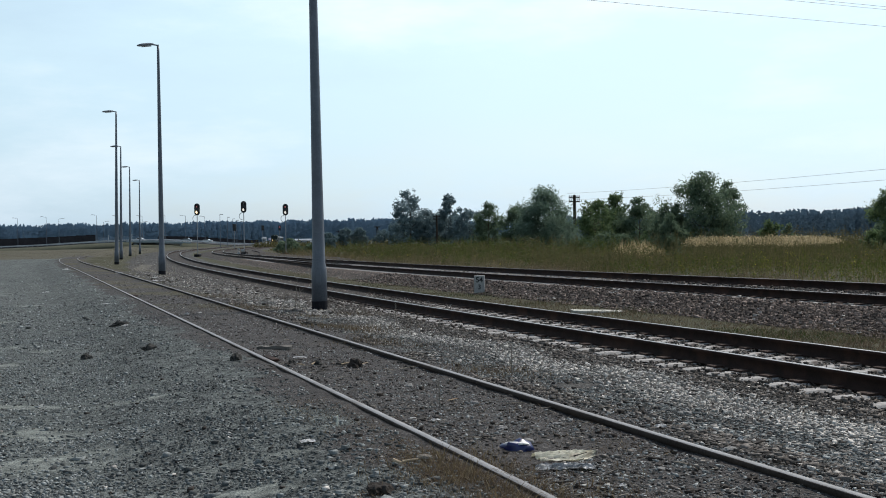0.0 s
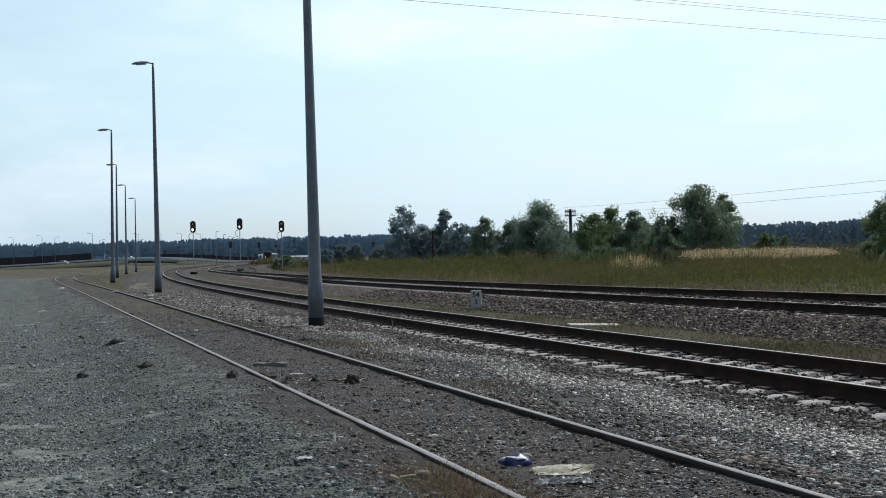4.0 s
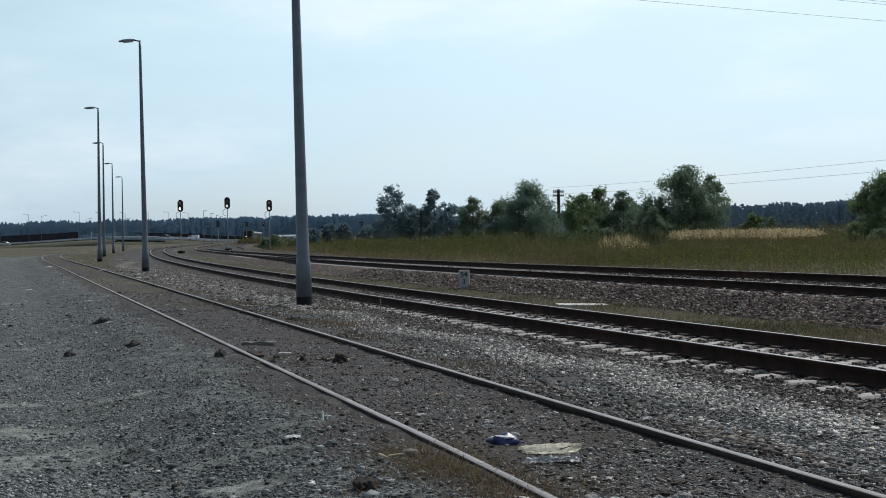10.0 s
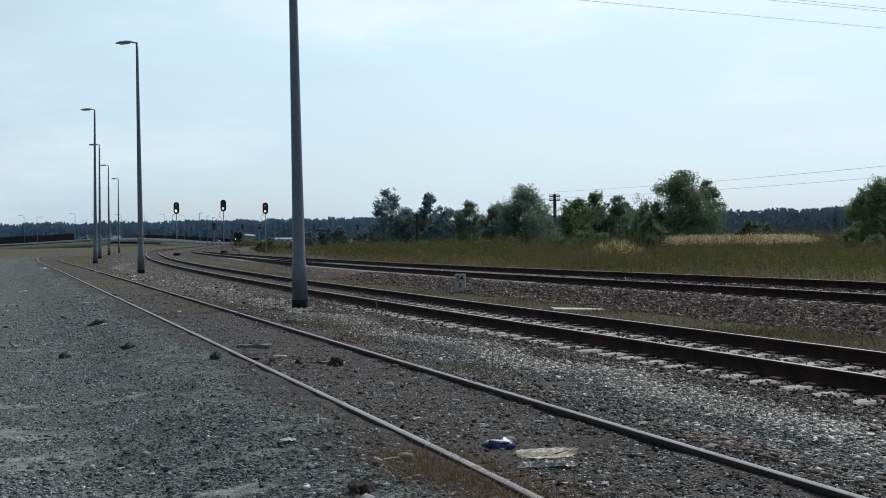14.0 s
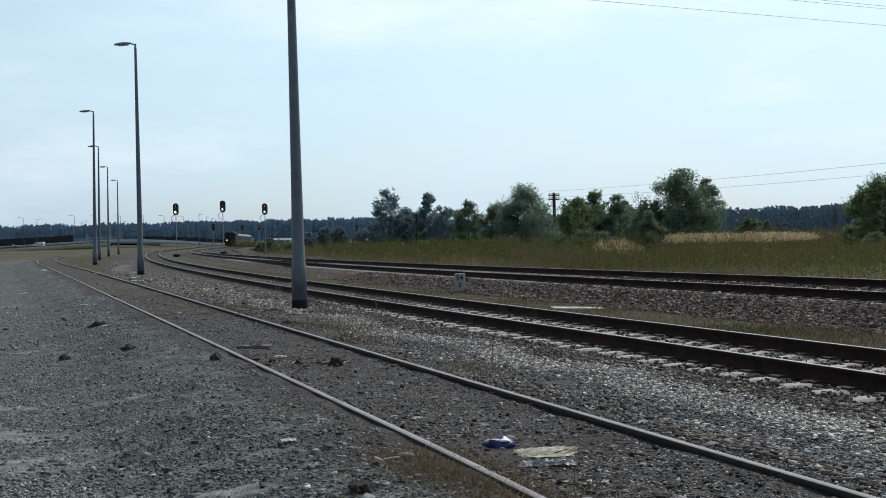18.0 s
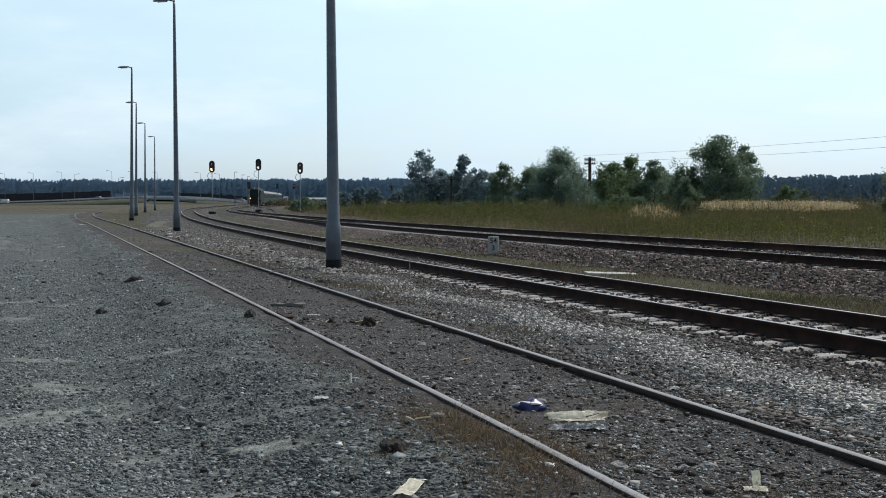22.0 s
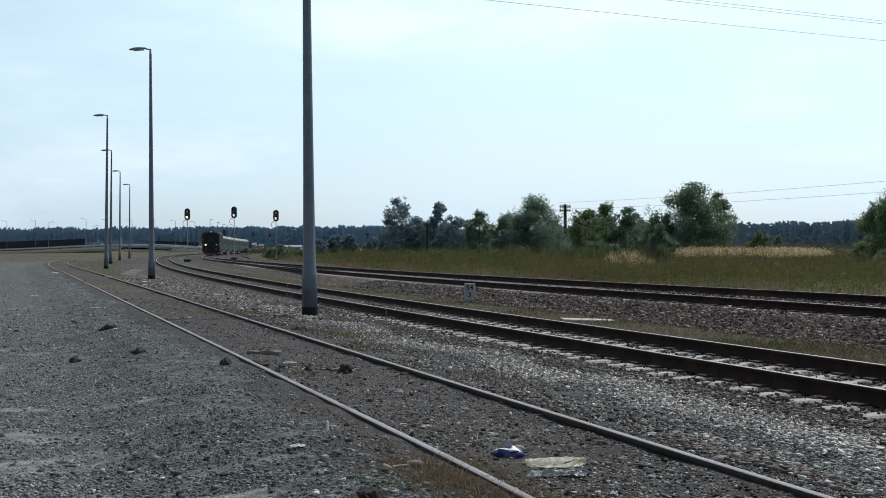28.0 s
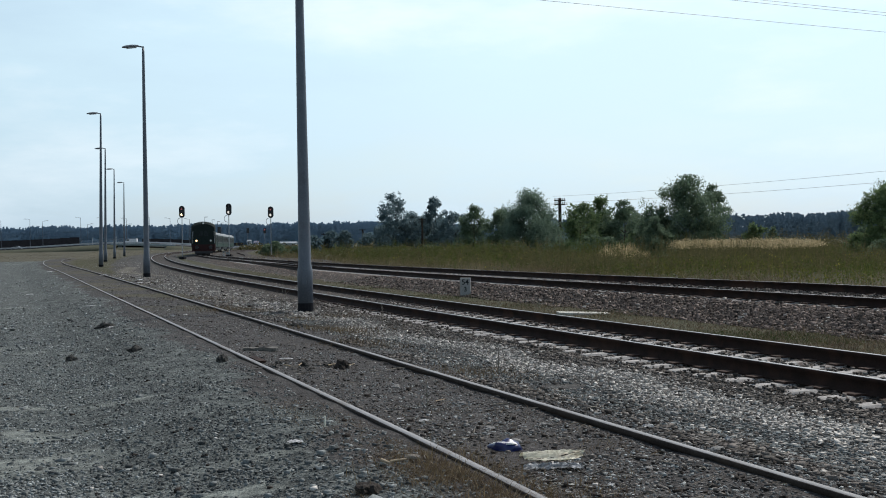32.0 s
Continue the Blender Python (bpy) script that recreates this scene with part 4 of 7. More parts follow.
def tree(name, label, x, y, height, spread, seed, mat, style="round", leaves=6000, leaf=0.16, base=0.12, category="tree"):
    """Tapered trunk, limbs that fork, and a crown of many small leaves in uneven clumps with gaps."""
    rng = np.random.default_rng(seed)
    z0 = float(ground_z(x, y)) - 0.1
    t = thing(name, label, category, pose(x, y, z0))
    segs = []
    trunk_top = height * (0.9 if style in ("conifer", "poplar") else 0.62)
    p, r = np.array([0, 0, 0.0]), max(0.05, height * 0.018)
    steps = 7
    for i in range(steps):
        q = p + np.array([rng.normal() * 0.02 * height / steps * 2, rng.normal() * 0.02 * height / steps * 2, trunk_top / steps])
        segs.append((p, q, r, r * 0.84))
        if i >= (1 if base < 0.2 else 2):
            for _ in range(3 if style != "conifer" else 5):
                az = rng.uniform(0, 2 * math.pi)
                hh = q[2] / height
                reach = spread * rng.uniform(0.55, 1.0)
                if style == "conifer":
                    reach *= (1.05 - hh) * 1.1
                elif style == "poplar":
                    reach *= 0.55
                up = {"conifer": 0.15, "poplar": 1.5, "round": 0.55, "bush": 0.8, "willow": 0.5}[style] * reach
                e = q + np.array([math.cos(az) * reach, math.sin(az) * reach, up])
                e[2] = min(e[2], height * 0.96)
                mid = (q + e) / 2 + rng.normal(size=3) * 0.08 * reach
                segs.append((q, mid, r * 0.42, r * 0.28))
                segs.append((mid, e, r * 0.28, r * 0.08))
        p, r = q, r * 0.84
    part("trunk", limb_mesh(segs), M_BARK, t)
    # the crown: leaf sprays that stand out and up from many uneven lobes inside the tree's outline
    shape = {"round": lambda k: math.sqrt(max(0.0, 1 - (2 * k ** 0.8 - 1) ** 2)), "bush": lambda k: math.sqrt(max(0.0, 1 - k ** 2.4)), "willow": lambda k: max(0.0, 1.02 - k ** 2.2) ** 0.6,
             "conifer": lambda k: max(0.03, 1.02 - k) ** 0.8, "poplar": lambda k: 0.62 * max(0.05, math.sin(math.pi * min(1, k * 0.84 + 0.13))) ** 0.7}[style]
    lobes = {"round": 46, "bush": 34, "willow": 60, "conifer": 40, "poplar": 34}[style]
    low = 0.04 if style == "willow" else base
    per = 9                                                  # leaves on one spray
    sprays = max(3, int(1.9 * leaves / (lobes * per)))
    cl, sz = [], []
    for i in range(lobes):
        k = (i + rng.uniform(0, 1)) / lobes
        w = shape(k) * spread
        az = rng.uniform(0, 2 * math.pi)
        w *= 0.92 + 0.13 * math.sin(az * 2 + seed) + 0.12 * math.sin(az * 5 + k * 9 + seed)
        off = w * math.sqrt(rng.uniform(0.0, 1.0))
        c = np.array([off * math.cos(az), off * math.sin(az), (low + (1 - low) * k * rng.uniform(0.84, 0.97)) * height])
        rl = spread * rng.uniform(0.16, 0.36)
        m_ = int(sprays * rng.uniform(0.4, 1.6))
        u = rand_unit(rng, m_)
        p0 = c + u * rl * (rng.uniform(0, 1, (m_, 1)) ** 0.6) * np.array([1, 1, 0.8])
        d = u * 0.7 + np.array([math.cos(az), math.sin(az), 0]) * 0.35 + rng.normal(size=(m_, 3)) * 0.4 + np.array([0, 0, -0.75 if style == "willow" else 0.55])
        d /= np.linalg.norm(d, axis=1, keepdims=True)
        ln = spread * rng.uniform(0.06, 0.20, (m_, 1)) * np.where(rng.uniform(size=(m_, 1)) < 0.08, 1.9, 1.0)
        t_ = np.linspace(0.0, 1.0, per)
        pts = p0[:, None] + d[:, None] * ln[:, None] * t_[None, :, None] + rng.normal(size=(m_, per, 3)) * (0.055 * spread * (1.05 - 0.8 * t_))[None, :, None]
        cl.append(pts.reshape(-1, 3))
        sz.append(np.broadcast_to(1.15 - 0.5 * t_, (m_, per)).reshape(-1))
    cl, sz = np.concatenate(cl), np.concatenate(sz)
    keep = (cl[:, 2] > base * height * 0.4) & (cl[:, 2] < height * 1.05)
    v, f = leaf_quads(cl[keep], leaf * 0.66 * sz[keep], rng)
    part("crown", mesh_of("crown", v, f, [mat]), None, t)
    return t


def blades(name, label, xy, height, width, mat, seed, lean=0.35, category="grass", plume=None):
    """Tall grass: narrow bent blades, each rooted in the ground."""
    rng = np.random.default_rng(seed)
    x, y = xy[:, 0], xy[:, 1]
    n = len(x)
    z = ground_z(x, y) - 0.03
    h = height * rng.uniform(0.5, 1.15, n) * (1 + 0.35 * wobble(x, y, 2.6, seed) + 0.2 * wobble(x, y, 0.8, seed + 3))
    az, az2 = rng.uniform(0, 2 * math.pi, n), rng.uniform(0, 2 * math.pi, n)
    ln = lean * rng.uniform(0.1, 1.0, n) * h
    wx, wy = np.cos(az) * width / 2, np.sin(az) * width / 2
    dx, dy = np.cos(az2) * ln, np.sin(az2) * ln
    v = np.stack([np.stack([x - wx, y - wy, z], -1), np.stack([x + wx, y + wy, z], -1), np.stack([x + wx * 0.8 + dx * 0.4, y + wy * 0.8 + dy * 0.4, z + h * 0.6], -1), np.stack([x - wx * 0.8 + dx * 0.4, y - wy * 0.8 + dy * 0.4, z + h * 0.6], -1), np.stack([x + dx, y + dy, z + h], -1)], 1)
    f4 = (np.arange(n) * 5)[:, None] + np.array([0, 1, 2, 3])
    f3 = (np.arange(n) * 5)[:, None] + np.array([3, 2, 4, 4])
    me = bpy.data.meshes.new(name)
    me.from_pydata(v.reshape(-1, 3).tolist(), [], f4.tolist() + f3[:, :3].tolist())
    me.materials.append(mat)
    return tagged(new(name, me), label, category, kind="stuff")


def weed_plants(name, label, xy, height, leaf, per, mat, seed, category="weeds"):
    """Leafy weeds: a thin stem and small leaves all the way up it, in patches of uneven height."""
    rng = np.random.default_rng(seed)
    x, y = xy[:, 0], xy[:, 1]
    n = len(x)
    z = ground_z(x, y)
    h = height * rng.uniform(0.5, 1.2, n) * (1 + 0.5 * wobble(x, y, 3.1, seed) + 0.32 * wobble(x, y, 1.0, seed + 3))
    lean = rng.normal(0, 0.16, (n, 2)) * h[:, None]
    k = rng.uniform(0.05, 1.0, (n, per)) ** 0.8
    out = rng.normal(0, 1, (n, per, 2)) * (0.11 * h[:, None] * (1.15 - 0.8 * k))[:, :, None]
    c = np.stack([x[:, None] + lean[:, :1] * k + out[:, :, 0], y[:, None] + lean[:, 1:] * k + out[:, :, 1], z[:, None] + k * h[:, None]], -1)
    v, f = leaf_quads(c.reshape(-1, 3), leaf * (1.2 - 0.6 * k).reshape(-1), rng)
    r = 0.006
    stem = np.stack([np.stack([x - r, y, z - 0.02], -1), np.stack([x + r, y, z - 0.02], -1), np.stack([x + lean[:, 0] + r * 0.5, y + lean[:, 1], z + h], -1), np.stack([x + lean[:, 0] - r * 0.5, y + lean[:, 1], z + h], -1)], 1).reshape(-1, 3)
    f2 = np.arange(4 * n).reshape(-1, 4) + len(v)
    return tagged(new(name, mesh_of(name, np.concatenate([v, stem]), np.concatenate([f, f2]), [mat])), label, category, kind="stuff")


def scatter(n, x0, x1, y0, y1, seed, keep):
    rng = np.random.default_rng(seed)
    p = np.stack([rng.uniform(x0, x1, n), rng.uniform(y0, y1, n)], -1)
    return p[keep(p[:, 0], p[:, 1])]


# ---- far woods: rows of crowns made of many loose clumps ----
def far_woods(name, label, rows, seed, mat, spray, per=26):
    """rows: (x0, x1, y0, y1, height0, height1, trees, depth). Each tree is a pointed or domed heap of foliage sprays."""
    rng = np.random.default_rng(seed)
    sprays = []
    for x0, x1, y0, y1, h0, h1, trees_, depth in rows:
        s = rng.uniform(0, 1, trees_)
        cx, cy = x0 + (x1 - x0) * s, y0 + (y1 - y0) * s + rng.uniform(0, depth, trees_)
        hh = (h0 + (h1 - h0) * s) * (rng.uniform(0.86, 1.02, trees_) + 0.04 * np.sin(s * 37) + 0.03 * np.sin(s * 91))
        k = rng.uniform(0.02, 1.0, (trees_, per))
        taper = np.where(rng.uniform(0, 1, (trees_, 1)) < 0.5, 1.0 - 0.93 * k, 1.0 - 0.93 * k ** 3)
        r = hh[:, None] * 0.17 * taper * rng.uniform(0.1, 1.1, k.shape)
        a = rng.uniform(0, 6.28, k.shape)
        sprays.append(np.stack([cx[:, None] + r * np.cos(a), cy[:, None] + r * np.sin(a), k * hh[:, None] - 1.0], -1).reshape(-1, 3))
    v, f = leaf_quads(np.concatenate(sprays), spray, rng, (0.0, -0.95, 0.35), 0.16)
    return tagged(new(name, mesh_of(name, v, f, [mat])), label, "forest", kind="stuff")


far_woods("far_forest", "hazy blue-green pine forest along the horizon", [(-560, -200, 1000, 1080, 19, 19.5, 1300, 40), (-230, -60, 1080, 1150, 19.5, 21, 760, 40), (-80, 60, 1150, 1150, 21, 15, 320, 50), (-1400, -520, 700, 1000, 18, 18, 260, 40)], 4, M_FOREST_FAR_HAZED, 1.3, 36)
far_woods("far_forest", "hazy blue-green forest behind the field", [(40, 170, 440, 440, 9.0, 10.6, 1100, 30), (150, 420, 440, 400, 10.6, 10.0, 900, 30)], 9, M_FOREST_HAZED, 0.6)


def scrub_clumps(name, label, rows, seed, mat, leaf):
    """Low far bushes: loose heaps of leaf sprays. rows: (x0, x1, y0, y1, height0, height1, bushes, depth)."""
    rng = np.random.default_rng(seed)
    pts = []
    for x0, x1, y0, y1, h0, h1, bushes, depth in rows:
        s = rng.uniform(0, 1, bushes)
        cx, cy = x0 + (x1 - x0) * s, y0 + (y1 - y0) * s + rng.uniform(0, depth, bushes)
        hh = (h0 + (h1 - h0) * s) * rng.uniform(0.45, 1.25, bushes)
        d = rng.normal(size=(bushes, 70, 3)) * np.array([0.42, 0.42, 0.34]) + np.array([0, 0, 0.42])
        pts.append((np.stack([cx, cy, ground_z(cx, cy)], -1)[:, None] + np.abs(d) * np.sign(d) * hh[:, None, None]).reshape(-1, 3))
    pts = np.concatenate(pts)
    v, f = leaf_quads(pts, leaf, rng)
    return tagged(new(name, mesh_of(name, v, f, [mat])), label, "scrub", kind="stuff")


scrub_clumps("scrub", "low dark scrub at the far edge of the field", [(-12, 22, 260, 245, 1.5, 1.5, 90, 50), (-60, -10, 330, 260, 1.6, 1.6, 160, 40)], 10, M_WEED, 0.24)


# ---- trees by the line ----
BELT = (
    ("tree", "tall loose poplar with uneven blue-green crown", -11.1, 250, 12.3, 4.2, 11, M_LEAF_HAZED, "round", 5200, 0.30),
    ("tree", "slim ragged poplar among lower bushes", -2.3, 250, 12.06, 3.0, 12, M_LEAF_HAZED, "round", 4600, 0.30),
    ("tree", "low blue-green tree in a dense row", -7.66, 252, 8.32, 3.91, 13, M_LEAF_HAZED, "round", 4600, 0.30),
    ("tree", "low blue-green tree in a dense row", 1.82, 232, 7.90, 3.68, 14, M_LEAF_HAZED, "round", 4600, 0.30),
    ("tree", "low blue-green tree in a dense row", -5.01, 262, 7.70, 4.14, 31, M_LEAF_HAZED, "bush", 4600, 0.30),
    ("tree", "low blue-green tree in a dense row", -13.26, 268, 7.49, 3.91, 32, M_LEAF_HAZED, "bush", 4200, 0.30),
    ("tree", "low blue-green tree in a dense row", -0.51, 262, 7.28, 4.14, 33, M_LEAF_HAZED, "bush", 4600, 0.30),
    ("tree", "hazy tree far along the line", -23.11, 262, 4.6, 2.2, 34, M_LEAF_HAZED, "round", 3600, 0.30),
    ("tree", "hazy tree far along the line", -30.28, 300, 5.2, 2.6, 35, M_LEAF_HAZED, "round", 3400, 0.34),
    ("tree", "hazy tree far along the line", -19.75, 290, 4.3, 2.8, 36, M_LEAF_HAZED, "bush", 3000, 0.34),
    ("tree", "hazy tree far along the line", -33.53, 290, 3.9, 2.6, 37, M_LEAF_HAZED, "bush", 3000, 0.34),
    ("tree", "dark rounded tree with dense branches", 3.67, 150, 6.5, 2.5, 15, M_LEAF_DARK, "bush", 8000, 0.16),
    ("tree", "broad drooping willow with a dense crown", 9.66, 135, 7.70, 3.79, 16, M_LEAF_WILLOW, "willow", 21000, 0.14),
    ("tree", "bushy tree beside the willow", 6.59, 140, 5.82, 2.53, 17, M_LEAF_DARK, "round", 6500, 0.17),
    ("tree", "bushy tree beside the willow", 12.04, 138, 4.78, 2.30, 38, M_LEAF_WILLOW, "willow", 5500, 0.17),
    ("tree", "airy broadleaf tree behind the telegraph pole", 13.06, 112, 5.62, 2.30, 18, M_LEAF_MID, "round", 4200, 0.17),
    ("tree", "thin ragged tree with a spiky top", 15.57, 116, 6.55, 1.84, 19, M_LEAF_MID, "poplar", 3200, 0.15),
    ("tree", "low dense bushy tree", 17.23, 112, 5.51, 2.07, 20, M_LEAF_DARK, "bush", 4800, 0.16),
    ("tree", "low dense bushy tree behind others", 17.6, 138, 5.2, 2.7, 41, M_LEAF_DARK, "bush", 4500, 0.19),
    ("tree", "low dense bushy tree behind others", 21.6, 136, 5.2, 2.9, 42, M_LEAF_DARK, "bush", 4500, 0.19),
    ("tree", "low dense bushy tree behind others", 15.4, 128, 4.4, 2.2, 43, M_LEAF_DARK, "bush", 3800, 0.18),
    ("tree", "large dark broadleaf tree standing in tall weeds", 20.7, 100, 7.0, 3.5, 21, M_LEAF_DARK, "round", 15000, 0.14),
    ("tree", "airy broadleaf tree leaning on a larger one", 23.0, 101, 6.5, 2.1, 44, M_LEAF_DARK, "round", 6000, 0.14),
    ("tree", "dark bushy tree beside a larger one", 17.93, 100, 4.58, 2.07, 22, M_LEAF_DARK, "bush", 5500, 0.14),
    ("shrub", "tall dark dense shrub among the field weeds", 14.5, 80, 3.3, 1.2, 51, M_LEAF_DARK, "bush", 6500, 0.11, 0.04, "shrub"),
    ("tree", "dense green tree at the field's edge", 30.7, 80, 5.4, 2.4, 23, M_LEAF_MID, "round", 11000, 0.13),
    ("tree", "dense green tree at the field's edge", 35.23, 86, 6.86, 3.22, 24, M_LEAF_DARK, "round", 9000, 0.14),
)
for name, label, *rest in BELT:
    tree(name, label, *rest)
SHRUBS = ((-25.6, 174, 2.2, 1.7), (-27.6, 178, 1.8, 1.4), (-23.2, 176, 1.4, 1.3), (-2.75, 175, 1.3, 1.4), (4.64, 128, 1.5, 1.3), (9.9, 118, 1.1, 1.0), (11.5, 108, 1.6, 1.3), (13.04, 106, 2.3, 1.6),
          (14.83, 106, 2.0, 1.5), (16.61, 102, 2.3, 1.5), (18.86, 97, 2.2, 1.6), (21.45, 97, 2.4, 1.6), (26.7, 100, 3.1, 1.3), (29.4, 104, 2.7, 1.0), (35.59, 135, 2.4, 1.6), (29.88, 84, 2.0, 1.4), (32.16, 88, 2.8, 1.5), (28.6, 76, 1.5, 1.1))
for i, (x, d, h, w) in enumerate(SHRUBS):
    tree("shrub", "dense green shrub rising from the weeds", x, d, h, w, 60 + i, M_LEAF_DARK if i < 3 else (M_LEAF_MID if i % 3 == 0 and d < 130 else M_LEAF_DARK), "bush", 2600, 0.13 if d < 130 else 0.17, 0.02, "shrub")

# ---- weeds, dry grass and reeds ----
def ditch_places(n, seed):
    """Places in the grassy dip between the middle and the main line."""
    rng = np.random.default_rng(seed)
    y = 1 / (1 / 11.0 + (1 / 75 - 1 / 11.0) * rng.uniform(0, 1, n))
    s = slope_of(MID, y)
    u = rng.uniform(2.1, 5.2, n)
    p = np.stack([MID(y) + u / np.sqrt(1 + s * s), y - u * s / np.sqrt(1 + s * s)], -1)
    return p[across(MAIN, p[:, 0], p[:, 1]) < -2.6]


def along_edge(n, u0, u1, y0, y1, seed):
    """Places in a band beyond the main line, thicker towards the near end."""
    rng = np.random.default_rng(seed)
    y = 1 / (1 / y0 + (1 / y1 - 1 / y0) * rng.uniform(0, 1, n))
    u = u0 + (u1 - u0) * rng.uniform(0, 1, n) ** 1.6
    s = slope_of(MAIN, y)
    return np.stack([MAIN(y) + u / np.sqrt(1 + s * s), y - u * s / np.sqrt(1 + s * s)], -1)


weed_xy = scatter(150000, -45, 60, 18, 130, 5, lambda x, y: (across(MAIN, x, y) > 5.6 + 1.8 * wobble(x, y, 2.0, 5)) & (x < 0.42 * y + 3) & (x > -0.3 * y) & (wobble(x, y, 3.5, 11) > -0.55))
weed_xy = weed_xy[:13000]
fresh = wobble(weed_xy[:, 0], weed_xy[:, 1], 5.0, 17) + 3.0 * (weed_xy[:, 0] / weed_xy[:, 1] - 0.17) > 0.1
tan = ~fresh & (wobble(weed_xy[:, 0], weed_xy[:, 1], 3.4, 141) > 0.12)
golden = fresh & (wobble(weed_xy[:, 0], weed_xy[:, 1], 2.8, 151) > 0.2)
weed_plants("tall_weeds", "tall olive weeds covering the field", weed_xy[~fresh & ~tan], 0.55, 0.042, 9, M_WEED, 6)
weed_plants("tall_weeds", "withered tan weeds in the field", weed_xy[tan], 0.60, 0.040, 9, M_TAN_WEED, 7)
weed_plants("tall_weeds", "tall fresh green weeds covering the field", weed_xy[fresh & ~golden], 0.62, 0.044, 9, M_LUSH, 56)
weed_plants("tall_weeds", "tall yellow-green weeds in bloom", weed_xy[golden], 0.82, 0.044, 10, M_GOLDEN_WEED, 57)
dry_xy = scatter(60000, -40, 55, 18, 120, 15, lambda x, y: (across(MAIN, x, y) > 2.3) & (x < 0.42 * y + 3) & (x > -0.3 * y) & (wobble(x, y, 4.5, 21) > 0.0))
blades("dry_grass", "dry straw-coloured grass among the weeds", dry_xy[:30000], 0.66, 0.013, M_DRY, 16, 1.5)
far_weed_xy = scatter(22000, -45, 45, 78, 235, 115, lambda x, y: (across(MAIN, x, y) > 9.0 + 1.0 * wobble(x, y, 4, 7)) & (x < 0.42 * y + 3) & (x > -0.3 * y))
weed_plants("far_weeds", "high olive weeds below the far trees", far_weed_xy[::6], 0.95, 0.11, 8, M_WEED, 116)
weed_plants("far_weeds", "high green weeds below the far trees", far_weed_xy[1::6], 0.9, 0.11, 8, M_LUSH, 117)
lush_rng = np.random.default_rng(45)
lush_xy = scatter(3600, -30, 45, 20, 95, 46, lambda x, y: (across(MAIN, x, y) > 6.5) & (x < 0.42 * y + 3) & (x > -0.22 * y) & (wobble(x, y, 4.0, 91) > -0.05))
lush_h = lush_rng.uniform(0.45, 1.05, len(lush_xy))
lush_c = np.stack([lush_xy[:, 0], lush_xy[:, 1], ground_z(lush_xy[:, 0], lush_xy[:, 1])], -1)
lush_k = lush_rng.uniform(0.1, 1.0, (30, len(lush_xy)))
lush_p = np.concatenate([lush_c + np.stack([lush_rng.normal(0, 0.16, len(lush_xy)), lush_rng.normal(0, 0.16, len(lush_xy)), k * lush_h], -1) for k in lush_k])
lv, lf = leaf_quads(lush_p, 0.042, lush_rng)
tagged(new("leafy_weeds", mesh_of("leafy_weeds", lv, lf, [M_LUSH])), "leafy fresh green weeds in uneven patches", "weeds", kind="stuff")
front_xy = scatter(11000, 4, 32, 54, 71, 49, lambda x, y: (across(MAIN, x, y) > 9) & (x < 0.42 * y) & (wobble(x, y, 2.2, 33) > -0.4))
weed_plants("tall_weed_clumps", "waist-high green weeds before the reeds", front_xy[::2], 1.22, 0.045, 12, M_WEED, 50)
hedge_xy = scatter(15000, -14, 27, 88, 132, 225, lambda x, y: (across(MAIN, x, y) > 11) & (x < 0.2 * y + 1.0) & (x > -0.1 * y) & (wobble(x, y, 3.2, 131) + 0.6 * wobble(x, y, 1.3, 137) > -0.05))
weed_plants("tall_weed_clumps", "head-high rank weeds below the trees", hedge_xy[::3], 1.35, 0.075, 14, M_WEED, 226)
weed_plants("tall_weed_clumps", "head-high green weeds below the trees", hedge_xy[1::4], 1.45, 0.075, 14, M_LUSH, 227)
tall_xy = scatter(9000, -30, 50, 40, 110, 25, lambda x, y: (across(MAIN, x, y) > 9) & (x < 0.42 * y + 3) & (x > -0.2 * y) & (wobble(x, y, 5.5, 31) > 0.15))
weed_plants("tall_weed_clumps", "clumps of taller green weeds in the field", tall_xy[::2], 1.0, 0.045, 14, M_LUSH, 26)
reed_xy = scatter(7000, 14.74, 26.0, 70, 88, 7, lambda x, y: (x > 0.1965 * y + 1.2 * wobble(x, y, 3, 5)) & (x < 0.3224 * y + 1.8 * wobble(x, y, 3, 6)))
blades("reeds", "olive stems of dry reeds standing in a strip", reed_xy, 1.40, 0.022, M_WEED, 8, 0.4)
plume_rng = np.random.default_rng(88)
plume_at = np.repeat(reed_xy[::2], 6, 0) + plume_rng.normal(0, 0.16, (len(reed_xy[::2]) * 6, 2))
plume_c = np.stack([plume_at[:, 0], plume_at[:, 1], ground_z(plume_at[:, 0], plume_at[:, 1]) + 1.30 + 0.20 * wobble(plume_at[:, 0], plume_at[:, 1], 1.3, 3) + plume_rng.normal(0, 0.11, len(plume_at))], -1)
pv, pf = leaf_quads(plume_c, 0.05, plume_rng, (0.0, -0.3, 0.1))
tagged(new("reed_plumes", mesh_of("reed_plumes", pv, pf, [M_REED])), "fluffy golden plumes of dry reeds", "reeds", kind="stuff")
back_xy = scatter(2600, 17, 40, 92, 120, 89, lambda x, y: (x > 0.19 * y) & (x < 0.36 * y))
weed_plants("tall_weed_clumps", "dark rank weeds behind the reeds", back_xy, 1.5, 0.09, 14, M_WEED, 90)
thin_reed_xy = scatter(1500, 12.61, 15.26, 86, 96, 27, lambda x, y: x > -99)
blades("reeds", "thin patch of pale dry reeds", thin_reed_xy, 1.05, 0.06, M_REED, 28, 0.22)
gold_rng = np.random.default_rng(77)
